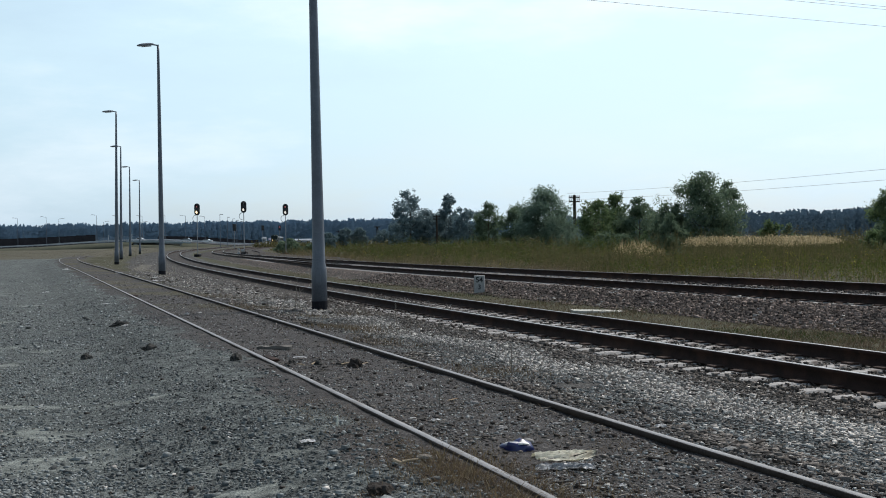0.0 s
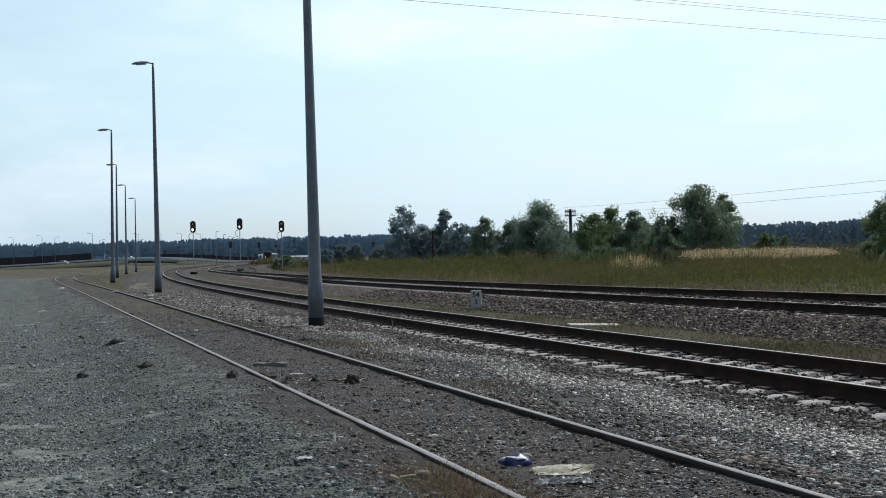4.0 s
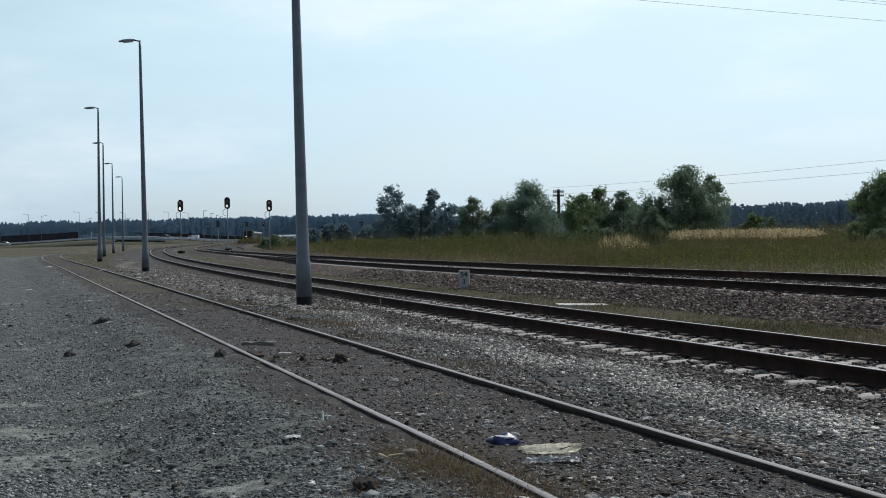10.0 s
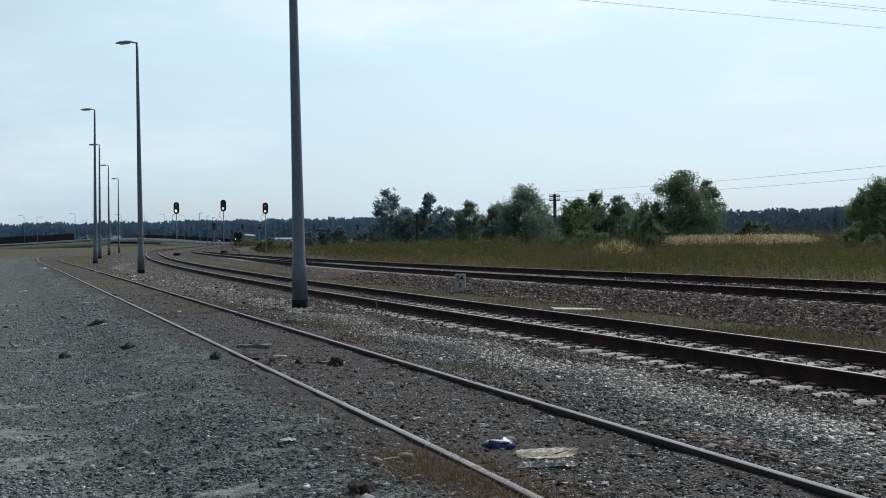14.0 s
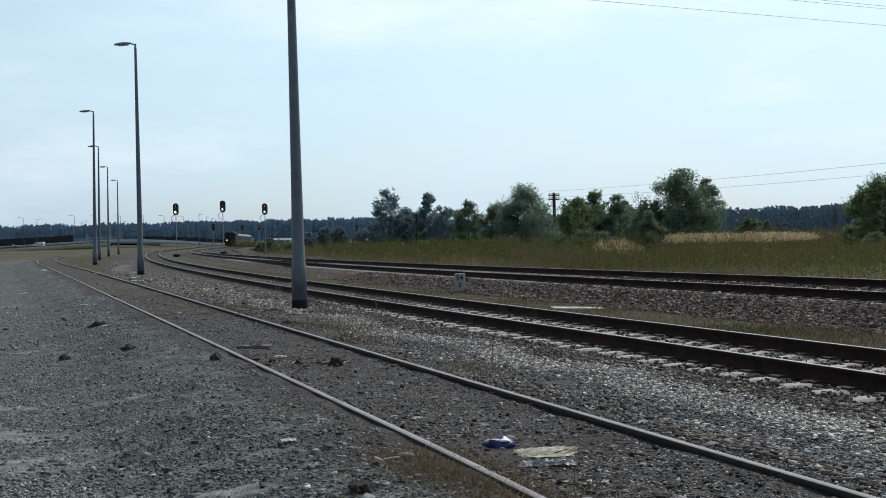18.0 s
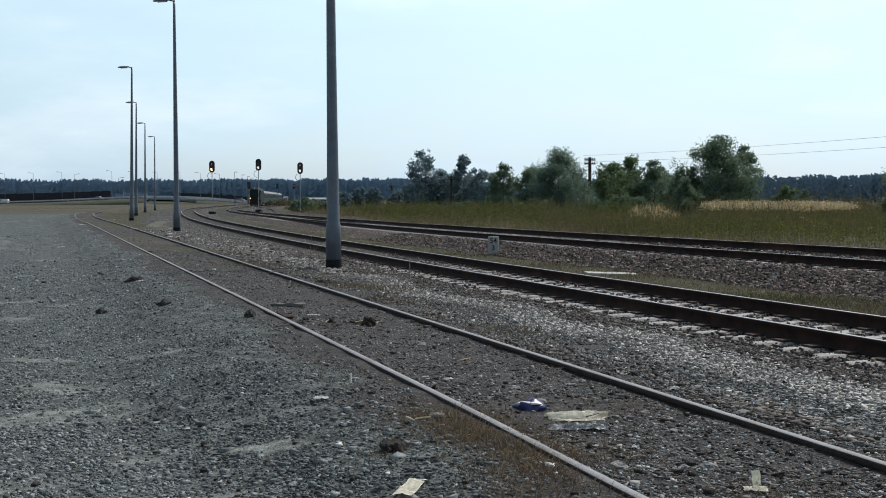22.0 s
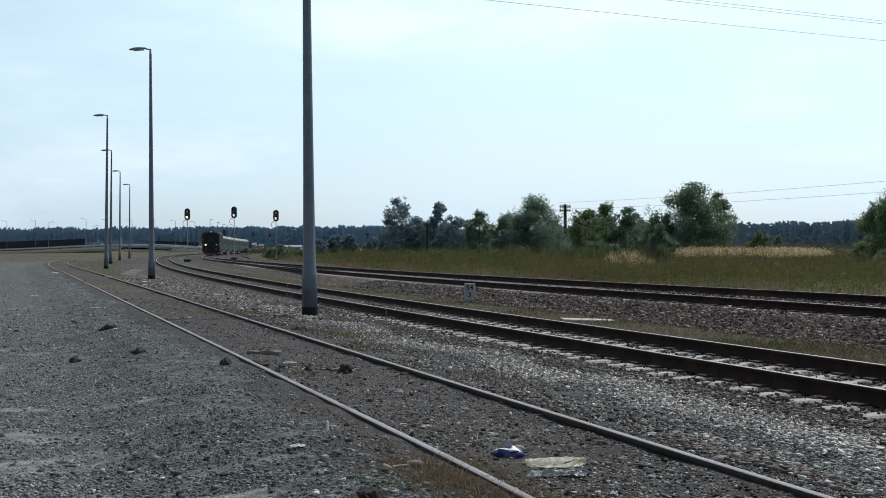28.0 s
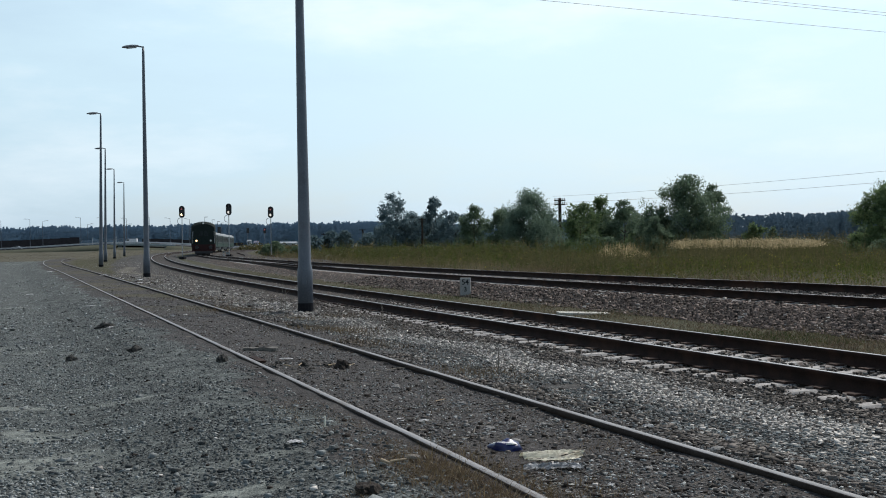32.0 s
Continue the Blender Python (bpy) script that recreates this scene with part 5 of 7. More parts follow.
gold_xy = scatter(2600, -30, 45, 24, 100, 78, lambda x, y: (across(MAIN, x, y) > 3.5) & (x < 0.42 * y + 3) & (x > -0.25 * y) & (wobble(x, y, 6, 41) > 0.25))
gold_c = np.stack([gold_xy[:, 0], gold_xy[:, 1], ground_z(gold_xy[:, 0], gold_xy[:, 1]) + gold_rng.uniform(0.5, 0.95, len(gold_xy))], -1)
gold_c = np.concatenate([gold_c + gold_rng.normal(0, 0.07, gold_c.shape) for _ in range(4)])
gv, gf = leaf_quads(gold_c, 0.022, gold_rng)
tagged(new("flower_heads", mesh_of("flower_heads", gv, gf, [M_GOLD])), "small yellow flower heads on tall weeds", "flowers", kind="stuff")
ditch_xy = ditch_places(42000, 35)
ditch_xy = ditch_xy[wobble(ditch_xy[:, 0], ditch_xy[:, 1], 1.6, 51) > 0.22]
blades("short_grass", "short trodden green grass between two tracks", ditch_xy, 0.08, 0.012, M_DITCH, 36, 1.2)
dead_ditch_xy = ditch_places(26000, 42)
blades("dead_grass", "short dead brown grass between two tracks", dead_ditch_xy, 0.09, 0.012, M_BROWN_WEED, 43, 1.2)
edge_xy = along_edge(34000, 2.1, 8.5, 17, 90, 47)
blades("verge_weeds", "knee-high brown and dry weeds beside the ballast", edge_xy, 0.40, 0.012, M_BROWN_WEED, 48, 1.5)
verge_xy = scatter(40000, -60, 0, 45, 150, 37, lambda x, y: (across(SIDING, x, y) > 1.2) & (across(MID, x, y) < -3.2) & (wobble(x, y, 3.0, 61) > -0.3))
blades("verge_grass", "short dull grass around the lamp posts", verge_xy[:16000], 0.08, 0.03, M_MEADOW, 38, 1.8)
bed_grass_xy = scatter(30000, -42, -4, 26, 110, 137, lambda x, y: (np.abs(across(SIDING, x, y)) < 2.6) & (np.abs(np.abs(across(SIDING, x, y)) - HALF) > 0.1) & (wobble(x, y, 2.0, 67) > 0.0))
blades("bed_grass", "thin dry grass growing in the old siding", bed_grass_xy[:6000], 0.05, 0.02, M_MEADOW, 138, 2.2)
meadow_xy = scatter(30000, -190, -30, 140, 420, 39, lambda x, y: (across(MID, x, y) < -5) & (wobble(x, y, 14, 71) > -0.3))
blades("meadow_grass", "dry brown meadow grass beyond the yard", meadow_xy[::2], 0.10, 0.09, M_MEADOW, 40, 2.0)
blades("meadow_grass", "dull green meadow grass beyond the yard", meadow_xy[1::2], 0.10, 0.09, M_MEADOW, 41, 2.0)


# ---- loose stones: ballast and gravel, many small rocks ----
def stones(name, label, xy, size, mat, seed, lift=0.0, tall=0.5, prisms=32):
    """Broken stones: flat tilted tops over undercut ragged sides, longer than wide, half sunk in the ground."""
    rng = np.random.default_rng(seed)
    xy = xy[np.abs(xy[:, 0]) < 0.43 * xy[:, 1] + 0.8]          # only the wedge of ground ahead
    base = np.stack([xy[:, 0], xy[:, 1], ground_z(xy[:, 0], xy[:, 1]) + lift], -1)
    far = xy[:, 1] > prisms
    near = xy[:, 1] < 9.5
    verts, tris, count = [], [], 0
    for pick, k in ((near, 4), (~near & ~far, 3), (far, 0)):
        n = int(pick.sum())
        if not n:
            continue
        sides = k or 3
        size_ = (size * np.clip(rng.lognormal(0, 0.42, n), 0.45, 2.3))[:, None]
        turn_ = rng.uniform(0, 6.28, (n, 1))
        long_ = rng.uniform(0.5, 0.95, (n, 1))
        a = np.arange(sides) * 2 * math.pi / sides + rng.uniform(-0.45, 0.45, (n, sides))
        r0, r1 = rng.uniform(0.45, 0.85, (n, sides)), rng.uniform(0.7, 1.3, (n, sides))
        tip_x, tip_y = rng.normal(0, 0.13, (n, 1)), rng.normal(0, 0.13, (n, 1))
        h = tall * rng.uniform(0.4, 1.3, (n, 1))

        def ring(r, z):
            lx, ly = r * np.cos(a) * size_, r * np.sin(a) * long_ * size_
            return np.stack([lx * np.cos(turn_) - ly * np.sin(turn_), lx * np.sin(turn_) + ly * np.cos(turn_), z * size_], -1)
        if not k:
            r0 = r0 * 1.6
        low = ring(r0, np.full((n, sides), -0.5))
        if k:
            top = ring(r1, h + tip_x * np.cos(a) + tip_y * np.sin(a) + rng.normal(0, 0.06, (n, sides)))
            v = np.concatenate([low, top], 1)
            t = [(sides, sides + i, sides + i + 1) for i in range(1, sides - 1)]
            for i in range(sides):
                j = (i + 1) % sides
                t += [(i, j, sides + j), (i, sides + j, sides + i)]
        else:
            v = np.concatenate([low, np.stack([rng.normal(0, 0.4, n) * size_[:, 0], rng.normal(0, 0.4, n) * size_[:, 0], h[:, 0] * size_[:, 0]], -1)[:, None]], 1)
            t = [(0, 1, 3), (1, 2, 3), (2, 0, 3)]
        v = v + base[pick][:, None]
        m = v.shape[1]
        tris.append(((np.arange(n) * m)[:, None, None] + np.array(t) + count).reshape(-1, 3))
        verts.append(v.reshape(-1, 3))
        count += n * m
    return tagged(new(name, mesh_of(name, np.concatenate(verts), np.concatenate(tris), [mat])), label, "gravel", kind="stuff")


def twigs(name, label, xy, length, thick, mat, seed):
    """Broken twigs and stalks: thin three-sided sticks lying on the ground."""
    rng = np.random.default_rng(seed)
    n = len(xy)
    az, ln = rng.uniform(0, 6.28, n), length * rng.lognormal(0, 0.5, n)
    d = np.stack([np.cos(az), np.sin(az), rng.normal(0, 0.12, n)], -1)
    side = np.stack([-np.sin(az), np.cos(az), np.zeros(n)], -1)
    c = np.stack([xy[:, 0], xy[:, 1], ground_z(xy[:, 0], xy[:, 1]) + 0.012], -1)
    up = np.array([0, 0, 1.0])
    r = (thick * rng.uniform(0.6, 1.5, n))[:, None]
    bend = side * (rng.normal(0, 0.12, n) * ln)[:, None]
    ring = lambda p, k: [p + side * r * k, p - side * r * k, p + up * r * 1.6 * k]
    v = np.stack(ring(c - d * ln[:, None] / 2, 1.0) + ring(c + bend, 0.85) + ring(c + d * ln[:, None] / 2, 0.45), 1)
    quad = np.array([(j * 3 + i, j * 3 + (i + 1) % 3, j * 3 + 3 + (i + 1) % 3, j * 3 + 3 + i) for j in (0, 1) for i in range(3)])
    f = (np.arange(n) * 9)[:, None, None] + quad
    return tagged(new(name, mesh_of(name, v.reshape(-1, 3), f.reshape(-1, 4), [mat])), label, "twigs", kind="stuff")


def along(f, n, u0, u1, y0, y1, seed, power=1.0):
    """Places in a band beside a line of track, thicker towards the near end."""
    rng = np.random.default_rng(seed)
    k = rng.uniform(0, 1, n)
    y = (y0 ** -power + (y1 ** -power - y0 ** -power) * k) ** (-1 / power)
    u = rng.uniform(u0, u1, n)
    s = slope_of(f, y)
    return np.stack([f(y) + u / np.sqrt(1 + s * s), y - u * s / np.sqrt(1 + s * s)], -1)


def clear_of_sleepers(f, n, u0, u1, y0, y1, seed, spill=0.16):
    """Places as in along(), but few of them on top of the sleepers."""
    rng = np.random.default_rng(seed)
    k = rng.uniform(0, 1, n)
    y = 1 / (1 / y0 + (1 / y1 - 1 / y0) * k)
    u = rng.uniform(u0, u1, n)
    s = slope_of(f, y)
    at = np.array(SLEEPERS_AT[f])
    i = np.clip(np.searchsorted(at, y), 1, len(at) - 1)
    gap = np.minimum(np.abs(at[i] - y), np.abs(at[i - 1] - y)) * np.sqrt(1 + s * s)
    keep = (gap > 0.09) | (np.abs(u) > 1.38) | (rng.uniform(0, 1, n) < spill)
    return np.stack([f(y) + u / np.sqrt(1 + s * s), y - u * s / np.sqrt(1 + s * s)], -1)[keep]


def thin(xy, keep):
    return xy[keep(xy[:, 0], xy[:, 1])]


def off_rails(xy):
    """Leaves the rail heads of the siding clear."""
    u = across(SIDING, xy[:, 0], xy[:, 1])
    return xy[np.abs(np.abs(u) - HALF) > 0.055]


strip = thin(along(MID, 88000, -4.4, -1.25, 6.0, 75, 91, 0.85), lambda x, y: (across(SIDING, x, y) > 1.05 + 0.5 * wobble(x, y, 0.9, 13)) & (wobble(x, y, 0.7, 15) > -0.85))
strip = off_rails(strip)
strip_u = across(SIDING, strip[:, 0], strip[:, 1]) + 0.35 * wobble(strip[:, 0], strip[:, 1], 1.4, 17)
pick = np.random.default_rng(5).uniform(0, 1, len(strip))
blue_band = step(1.0, 1.5, strip_u) * (1 - step(1.95, 2.35, strip_u))
pale_band = step(1.95, 2.35, strip_u) * (1 - step(2.75, 3.15, strip_u))
dark = pick < 0.82 * blue_band
pale = ~dark & (pick > 0.92 - 0.86 * pale_band)
stones("ballast_stones", "pale grey broken ballast stones beside the track", strip[pale], 0.0160, M_STONE_PALE, 92)
stones("ballast_stones", "dark blue-grey gravel beside the siding rail", strip[dark][::2], 0.0135, M_STONE_LOT, 90)
stones("ballast_stones", "darker grey gravel beside the siding rail", strip[dark][1::2], 0.0135, M_STONE_SLOPE, 89)
stones("ballast_stones", "grey and brown ballast stones beside the track", strip[~pale & ~dark], 0.0185, M_STONE_BROWN, 93)
stones("ballast_stones", "ballast stones between the rails and sleepers", clear_of_sleepers(MID, 32000, -1.45, 1.9, 9.0, 70, 94, 0.28), 0.022, M_STONE_BROWN, 95)
stones("ballast_stones", "pale ballast stones between the rails", clear_of_sleepers(MID, 5000, -0.7, 0.75, 8.0, 60, 96), 0.021, M_STONE_PALE, 97)
main_bank = clear_of_sleepers(MAIN, 22000, -2.9, -1.28, 17.0, 110, 98, 0.06)
stones("ballast_stones", "brown ballast stones on the raised bed", main_bank, 0.031, M_STONE_BANK, 99, tall=0.65, prisms=48)
stones("ballast_stones", "grey ballast stones on the raised bed", clear_of_sleepers(MAIN, 1400, -2.8, 1.0, 17.0, 110, 100, 0.06), 0.032, M_STONE_PALE, 101)
def stony_yard(x, y):
    """Where the yard keeps its stones: off the worn dust, and inside the wedge of ground ahead."""
    heaps = 0.5 + 0.6 * wobble(x * 0.7, y * 1.1, 0.55, 71) + 0.5 * wobble(x, y, 0.21, 73)
    bare = np.maximum(dusty(x, y), 0.5 * (1 - step(-0.1, 0.85, heaps)))
    return (x > -0.42 * y - 0.6) & (np.random.default_rng(61).uniform(0.0, 0.85, len(x)) > bare)


lot = off_rails(thin(along(SIDING, 210000, -9.5, -0.9, 5.0, 46, 102, 0.9), stony_yard))
lot = lot[(across(SIDING, lot[:, 0], lot[:, 1]) < -1.75 + 0.45 * wobble(lot[:, 0], lot[:, 1], 0.7, 77)) | (np.arange(len(lot)) % 5 < 2)]
by_rail = across(SIDING, lot[:, 0], lot[:, 1]) > -2.6 + 0.5 * wobble(lot[:, 0], lot[:, 1], 1.0, 79)
stones("yard_gravel", "loose grey gravel spread over the yard", lot[~by_rail][::2], 0.0114, M_STONE_YARD, 103)
stones("yard_gravel", "small dark gravel spread over the yard", lot[~by_rail][1::2], 0.0114, M_STONE_LOT, 133)
stones("yard_gravel", "grey gravel on the slope below the rail", lot[by_rail][::2], 0.0098, M_STONE_BLEND, 134)
stones("yard_gravel", "dirty dark gravel on the slope below the rail", lot[by_rail][1::2], 0.0100, M_STONE_SLOPE, 135)
far_lot = thin(along(SIDING, 11000, -16.0, -1.2, 20, 80, 160, 0.4), lambda x, y: x > -0.42 * y - 1)
stones("yard_gravel", "dark lumps of gravel further off in the yard", far_lot[::2], 0.030, M_STONE_LOT, 161, lift=-0.008, prisms=60)
stones("yard_gravel", "grey lumps of gravel further off in the yard", far_lot[1::2], 0.026, M_STONE_YARD, 162, lift=-0.008, prisms=60)
far_strip = thin(along(MID, 11000, -7.0, -1.3, 24, 110, 163, 0.5), lambda x, y: across(SIDING, x, y) > 1.2)
stones("ballast_stones", "pale ballast lumps further along the track", far_strip[::2], 0.026, M_STONE_PALE, 164, lift=-0.008, prisms=60)
stones("ballast_stones", "brown ballast lumps further along the track", far_strip[1::2], 0.034, M_STONE_BROWN, 165, lift=-0.008, prisms=60)
stones("bed_gravel", "dark gravel lumps further along the siding", off_rails(along(SIDING, 2400, -0.75, 1.6, 18, 70, 166, 0.6)), 0.020, M_STONE_BED, 167, lift=-0.006, prisms=50)
stones("yard_gravel", "larger dark gravel lumps in the yard", thin(along(SIDING, 24000, -13.0, -0.9, 6.0, 55, 104, 0.35), stony_yard), 0.0165, M_STONE_LOT, 105)
bed = thin(along(SIDING, 30000, -0.85, 1.7, 5.0, 45, 106), lambda x, y: wobble(x, y, 0.9, 87) + 0.5 * wobble(x, y, 0.3, 88) > -0.45)
stones("bed_gravel", "dark gravel and crumbs between the siding's rails", off_rails(bed[::2]), 0.0095, M_STONE_BED, 107)
stones("bed_gravel", "grey gravel between the siding's rails", off_rails(bed[1::2]), 0.0090, M_STONE_DARK, 127)
stones("bed_gravel", "scattered brown stones between the siding's rails", off_rails(along(SIDING, 4500, -0.8, 1.9, 5.0, 40, 108)), 0.013, M_STONE_BROWN, 109)
stones("pale_pebbles", "few pale pebbles and crumbs on the dirt", off_rails(along(SIDING, 700, -4, 1.7, 5.0, 45, 110)), 0.014, M_STONE_PALE, 111)
stones("ballast_stones", "brown ballast stones strewn over sleeper ends", along(MID, 700, -1.5, -0.88, 9.0, 60, 112), 0.022, M_STONE_BROWN, 113, lift=0.03)
stones("ballast_stones", "brown ballast stones strewn over sleepers", along(MID, 1100, -0.66, 0.74, 9.0, 60, 114), 0.022, M_STONE_BROWN, 115, lift=0.03)
stones("ballast_stones", "brown ballast stones strewn over sleepers", along(MAIN, 3000, -0.65, 0.7, 15.0, 110, 116), 0.03, M_STONE_BROWN, 117, lift=0.03)
stones("soil_crumbs", "dark soil crumbs and cinders between the rails", off_rails(along(SIDING, 1200, -0.8, 1.6, 5.0, 40, 118)), 0.018, M_SOIL, 119)
stones("soil_crumbs", "dark soil crumbs on the gravel yard", off_rails(along(SIDING, 900, -6, -0.9, 4.5, 34, 130)), 0.016, M_SOIL, 131)
twigs("twigs", "small grey twigs and stalks strewn over the siding", off_rails(along(SIDING, 420, -1.0, 1.6, 5.0, 30, 140)), 0.09, 0.0035, M_TWIG, 141)
twigs("twigs", "dark broken twigs between the siding's rails", off_rails(along(SIDING, 45, -0.7, 0.65, 6.0, 24, 142)), 0.12, 0.004, M_SOIL, 143)
stones("yard_gravel", "flat dark lumps of soil and stone in the yard", thin(along(SIDING, 3200, -12.0, -1.0, 7.0, 55, 150, 0.4), lambda x, y: x > -0.42 * y - 1), 0.026, M_STONE_LOT, 151, lift=-0.006, tall=0.3)


# ---- train: engine and coaches, each built with its nose at the origin and facing +y ----
def loft(bm, rings, close=True):
    """Joins rings of points into a skin, with flat ends."""
    rs = [[bm.verts.new(p) for p in ring] for ring in rings]
    k = len(rs[0])
    for a, b in zip(rs, rs[1:]):
        for i in range(k):
            bm.faces.new((a[i], a[(i + 1) % k], b[(i + 1) % k], b[i]))
    bm.faces.new(rs[0][::-1])
    bm.faces.new(rs[-1])
    bmesh.ops.recalc_face_normals(bm, faces=bm.faces[:])


def carriage_ring(y, w, z0, z1, crown, inset=0.0):
    """Cross-section of a rail vehicle: upright sides and a rounded roof."""
    pts = [(-w + inset, z0), (-w, z0 + 0.15), (-w, z1)]
    for i in range(1, 10):
        a = math.pi * (1 - i / 10)
        pts.append((w * math.cos(a), z1 + crown * math.sin(a)))
    pts += [(w, z1), (w, z0 + 0.15), (w - inset, z0)]
    return [(x, y, z) for x, z in pts]


def bogie(t, y, axles, name="bogie"):
    b = part(name, box_bm(-1.1, 1.1, y - axles, y + axles, 0.45, 0.95, 0.08), M_DARK_METAL, t)
    for off in ((-axles * 0.7, 0, axles * 0.7) if axles > 1.6 else (-axles * 0.75, axles * 0.75)):
        for side in (-1, 1):
            bm = bmesh.new()
            tube(bm, (side * 0.73, y + off, 0.5), (side * 0.87, y + off, 0.5), 0.5, 0.48, 20)
            part("wheel", bm, M_DARK_METAL, b)
    return b


def build_loco():
    t = thing("diesel_locomotive", "dark green diesel locomotive with dull red apron and lit headlamp", "locomotive")
    bm = bmesh.new()
    loft(bm, [carriage_ring(0.0, 1.46, 1.15, 3.55, 0.66, 0.1), carriage_ring(-0.25, 1.58, 1.1, 3.7, 0.74, 0.08), carriage_ring(-0.7, 1.63, 1.1, 3.78, 0.78), carriage_ring(-16.6, 1.63, 1.1, 3.78, 0.78), carriage_ring(-17.2, 1.5, 1.1, 3.6, 0.7)])
    body = part("body", bm, M_GREEN_LOCO, t)
    bm = bmesh.new()
    loft(bm, [[(x, 0.06, z) for x, z in ((-1.44, 0.55), (-1.48, 1.45), (1.48, 1.45), (1.44, 0.55))], [(x, -0.2, z) for x, z in ((-1.56, 0.55), (-1.60, 1.45), (1.60, 1.45), (1.56, 0.55))]])
    part("apron", bm, M_RED_LOCO, t, "dull red front apron")
    for side in (-1, 1):
        bm = bmesh.new()
        loft(bm, [[(side * 0.10, 0.03, 2.55), (side * 1.08, -0.02, 2.55), (side * 1.02, -0.05, 3.25), (side * 0.10, 0.02, 3.30)], [(side * 0.10, -0.05, 2.55), (side * 1.08, -0.10, 2.55), (side * 1.02, -0.12, 3.25), (side * 0.10, -0.06, 3.30)]])
        part("windscreen", bm, M_CAB_GLASS, body)
        part("wiper", tube_bm((side * 0.5, 0.05, 2.55), (side * 0.75, 0.05, 3.1), 0.015), M_BLACK, body)
        bm = bmesh.new()
        tube(bm, (side * 0.95, 0.0, 1.95), (side * 0.95, 0.12, 1.95), 0.2, 0.22, 18)
        lamp = part("headlamp", bm, M_DARK_METAL, t)
        bm = bmesh.new()
        tube(bm, (side * 0.95, 0.115, 1.95), (side * 0.95, 0.135, 1.95), 0.115, 0.105, 18)
        # seen from the front, the engine's own left lamp is the brighter
        part("lens", bm, M_HEADLIGHT if side > 0 else M_HEADLIGHT_DIM, lamp)
        bm = bmesh.new()
        tube(bm, (side * 0.9, 0.05, 1.05), (side * 0.9, 0.5, 1.05), 0.09, 0.09, 12)
        tube(bm, (side * 0.9, 0.5, 1.05), (side * 0.9, 0.56, 1.05), 0.24, 0.22, 18)
        part("buffer", bm, M_DARK_METAL, t)
        part("handrail", tube_bm((side * 1.44, 0.03, 1.6), (side * 1.40, 0.02, 3.2), 0.02), M_STEEL, t)
        for k in range(6):
            y = -2.2 - k * 2.35
            part("side_window", box_bm(side * 1.63 - 0.02, side * 1.63 + 0.02, y - 0.45, y + 0.45, 2.5, 3.2, 0.03), M_CAB_GLASS, body)
    bm = bmesh.new()
    tube(bm, (0, -0.35, 4.30), (0, -0.02, 4.30), 0.18, 0.18, 18)
    top = part("top_lamp", bm, M_DARK_METAL, t)
    bm = bmesh.new()
    tube(bm, (0, -0.02, 4.30), (0, 0.0, 4.30), 0.13, 0.13, 18)
    part("lens", bm, M_HEADLIGHT_DIM, top)
    part("grille", box_bm(-0.5, 0.5, -10.5, -6.5, 4.44, 4.6, 0.04), M_DARK_METAL, t)
    part("exhaust", box_bm(-0.25, 0.25, -13.5, -12.7, 4.44, 4.72, 0.04), M_DARK_METAL, t)
    part("frame", box_bm(-1.35, 1.35, -17.1, -0.2, 0.9, 1.12, 0.05), M_DARK_METAL, t)
    part("fuel_tank", box_bm(-1.2, 1.2, -10.4, -6.8, 0.35, 0.92, 0.1), M_DARK_METAL, t)
    part("plough", box_bm(-1.2, 1.2, -0.1, 0.12, 0.2, 0.55, 0.04), M_DARK_METAL, t)
    bogie(t, -3.7, 2.1)
    bogie(t, -13.4, 2.1)
    return t


def build_coach():
    t = thing("passenger_coach", "dull grey-green passenger coach with a pale roof", "railway coach", group="coaches of the train")
    bm = bmesh.new()
    loft(bm, [carriage_ring(0, 1.40, 1.0, 3.25, 0.6, 0.05), carriage_ring(-0.3, 1.45, 0.95, 3.3, 0.7), carriage_ring(-25.2, 1.45, 0.95, 3.3, 0.7), carriage_ring(-25.5, 1.40, 1.0, 3.25, 0.6, 0.05)])
    body = part("body", bm, M_COACH, t)
    bm = bmesh.new()
    loft(bm, [[(1.475 * math.cos(math.pi * i / 12), y, 3.28 + 0.75 * math.sin(math.pi * i / 12)) for i in range(13)] for y in (-0.15, -25.35)])
    part("roof", bm, M_ROOF, t, "light grey curved roof")
    win = bpy.data.meshes.new("window")
    b2 = box_bm(-0.025, 0.025, -0.6, 0.6, 0, 0.95, 0.03)
    b2.to_mesh(win)
    b2.free()
    win.materials.append(M_CAB_GLASS)
    for side in (-1, 1):
        part("lower_band", box_bm(side * 1.455 - 0.008, side * 1.455 + 0.008, -25.1, -0.35, 1.0, 1.75), M_COACH_GREEN, body, "green lower side")
        for k in range(12):
            part("window", win, None, body, m=pose(side * 1.45, -3.2 - k * 1.78, 2.05))
        for y in (-1.1, -24.4):
            part("door", box_bm(side * 1.46 - 0.02, side * 1.46 + 0.02, y - 0.42, y + 0.42, 1.05, 3.1, 0.02), M_COACH_GREEN, body)
    part("underframe", box_bm(-1.2, 1.2, -21, -4.2, 0.5, 0.95, 0.1), M_DARK_METAL, t)
    part("gangway", box_bm(-0.6, 0.6, -25.8, 0.3, 1.1, 3.2, 0.05), M_DARK_METAL, t)
    bogie(t, -3.0, 1.4)
    bogie(t, -22.4, 1.4)
    return t


loco = build_loco()
coach = build_coach()
coaches = [coach] + [copy_thing(coach, Matrix()) for _ in range(4)]


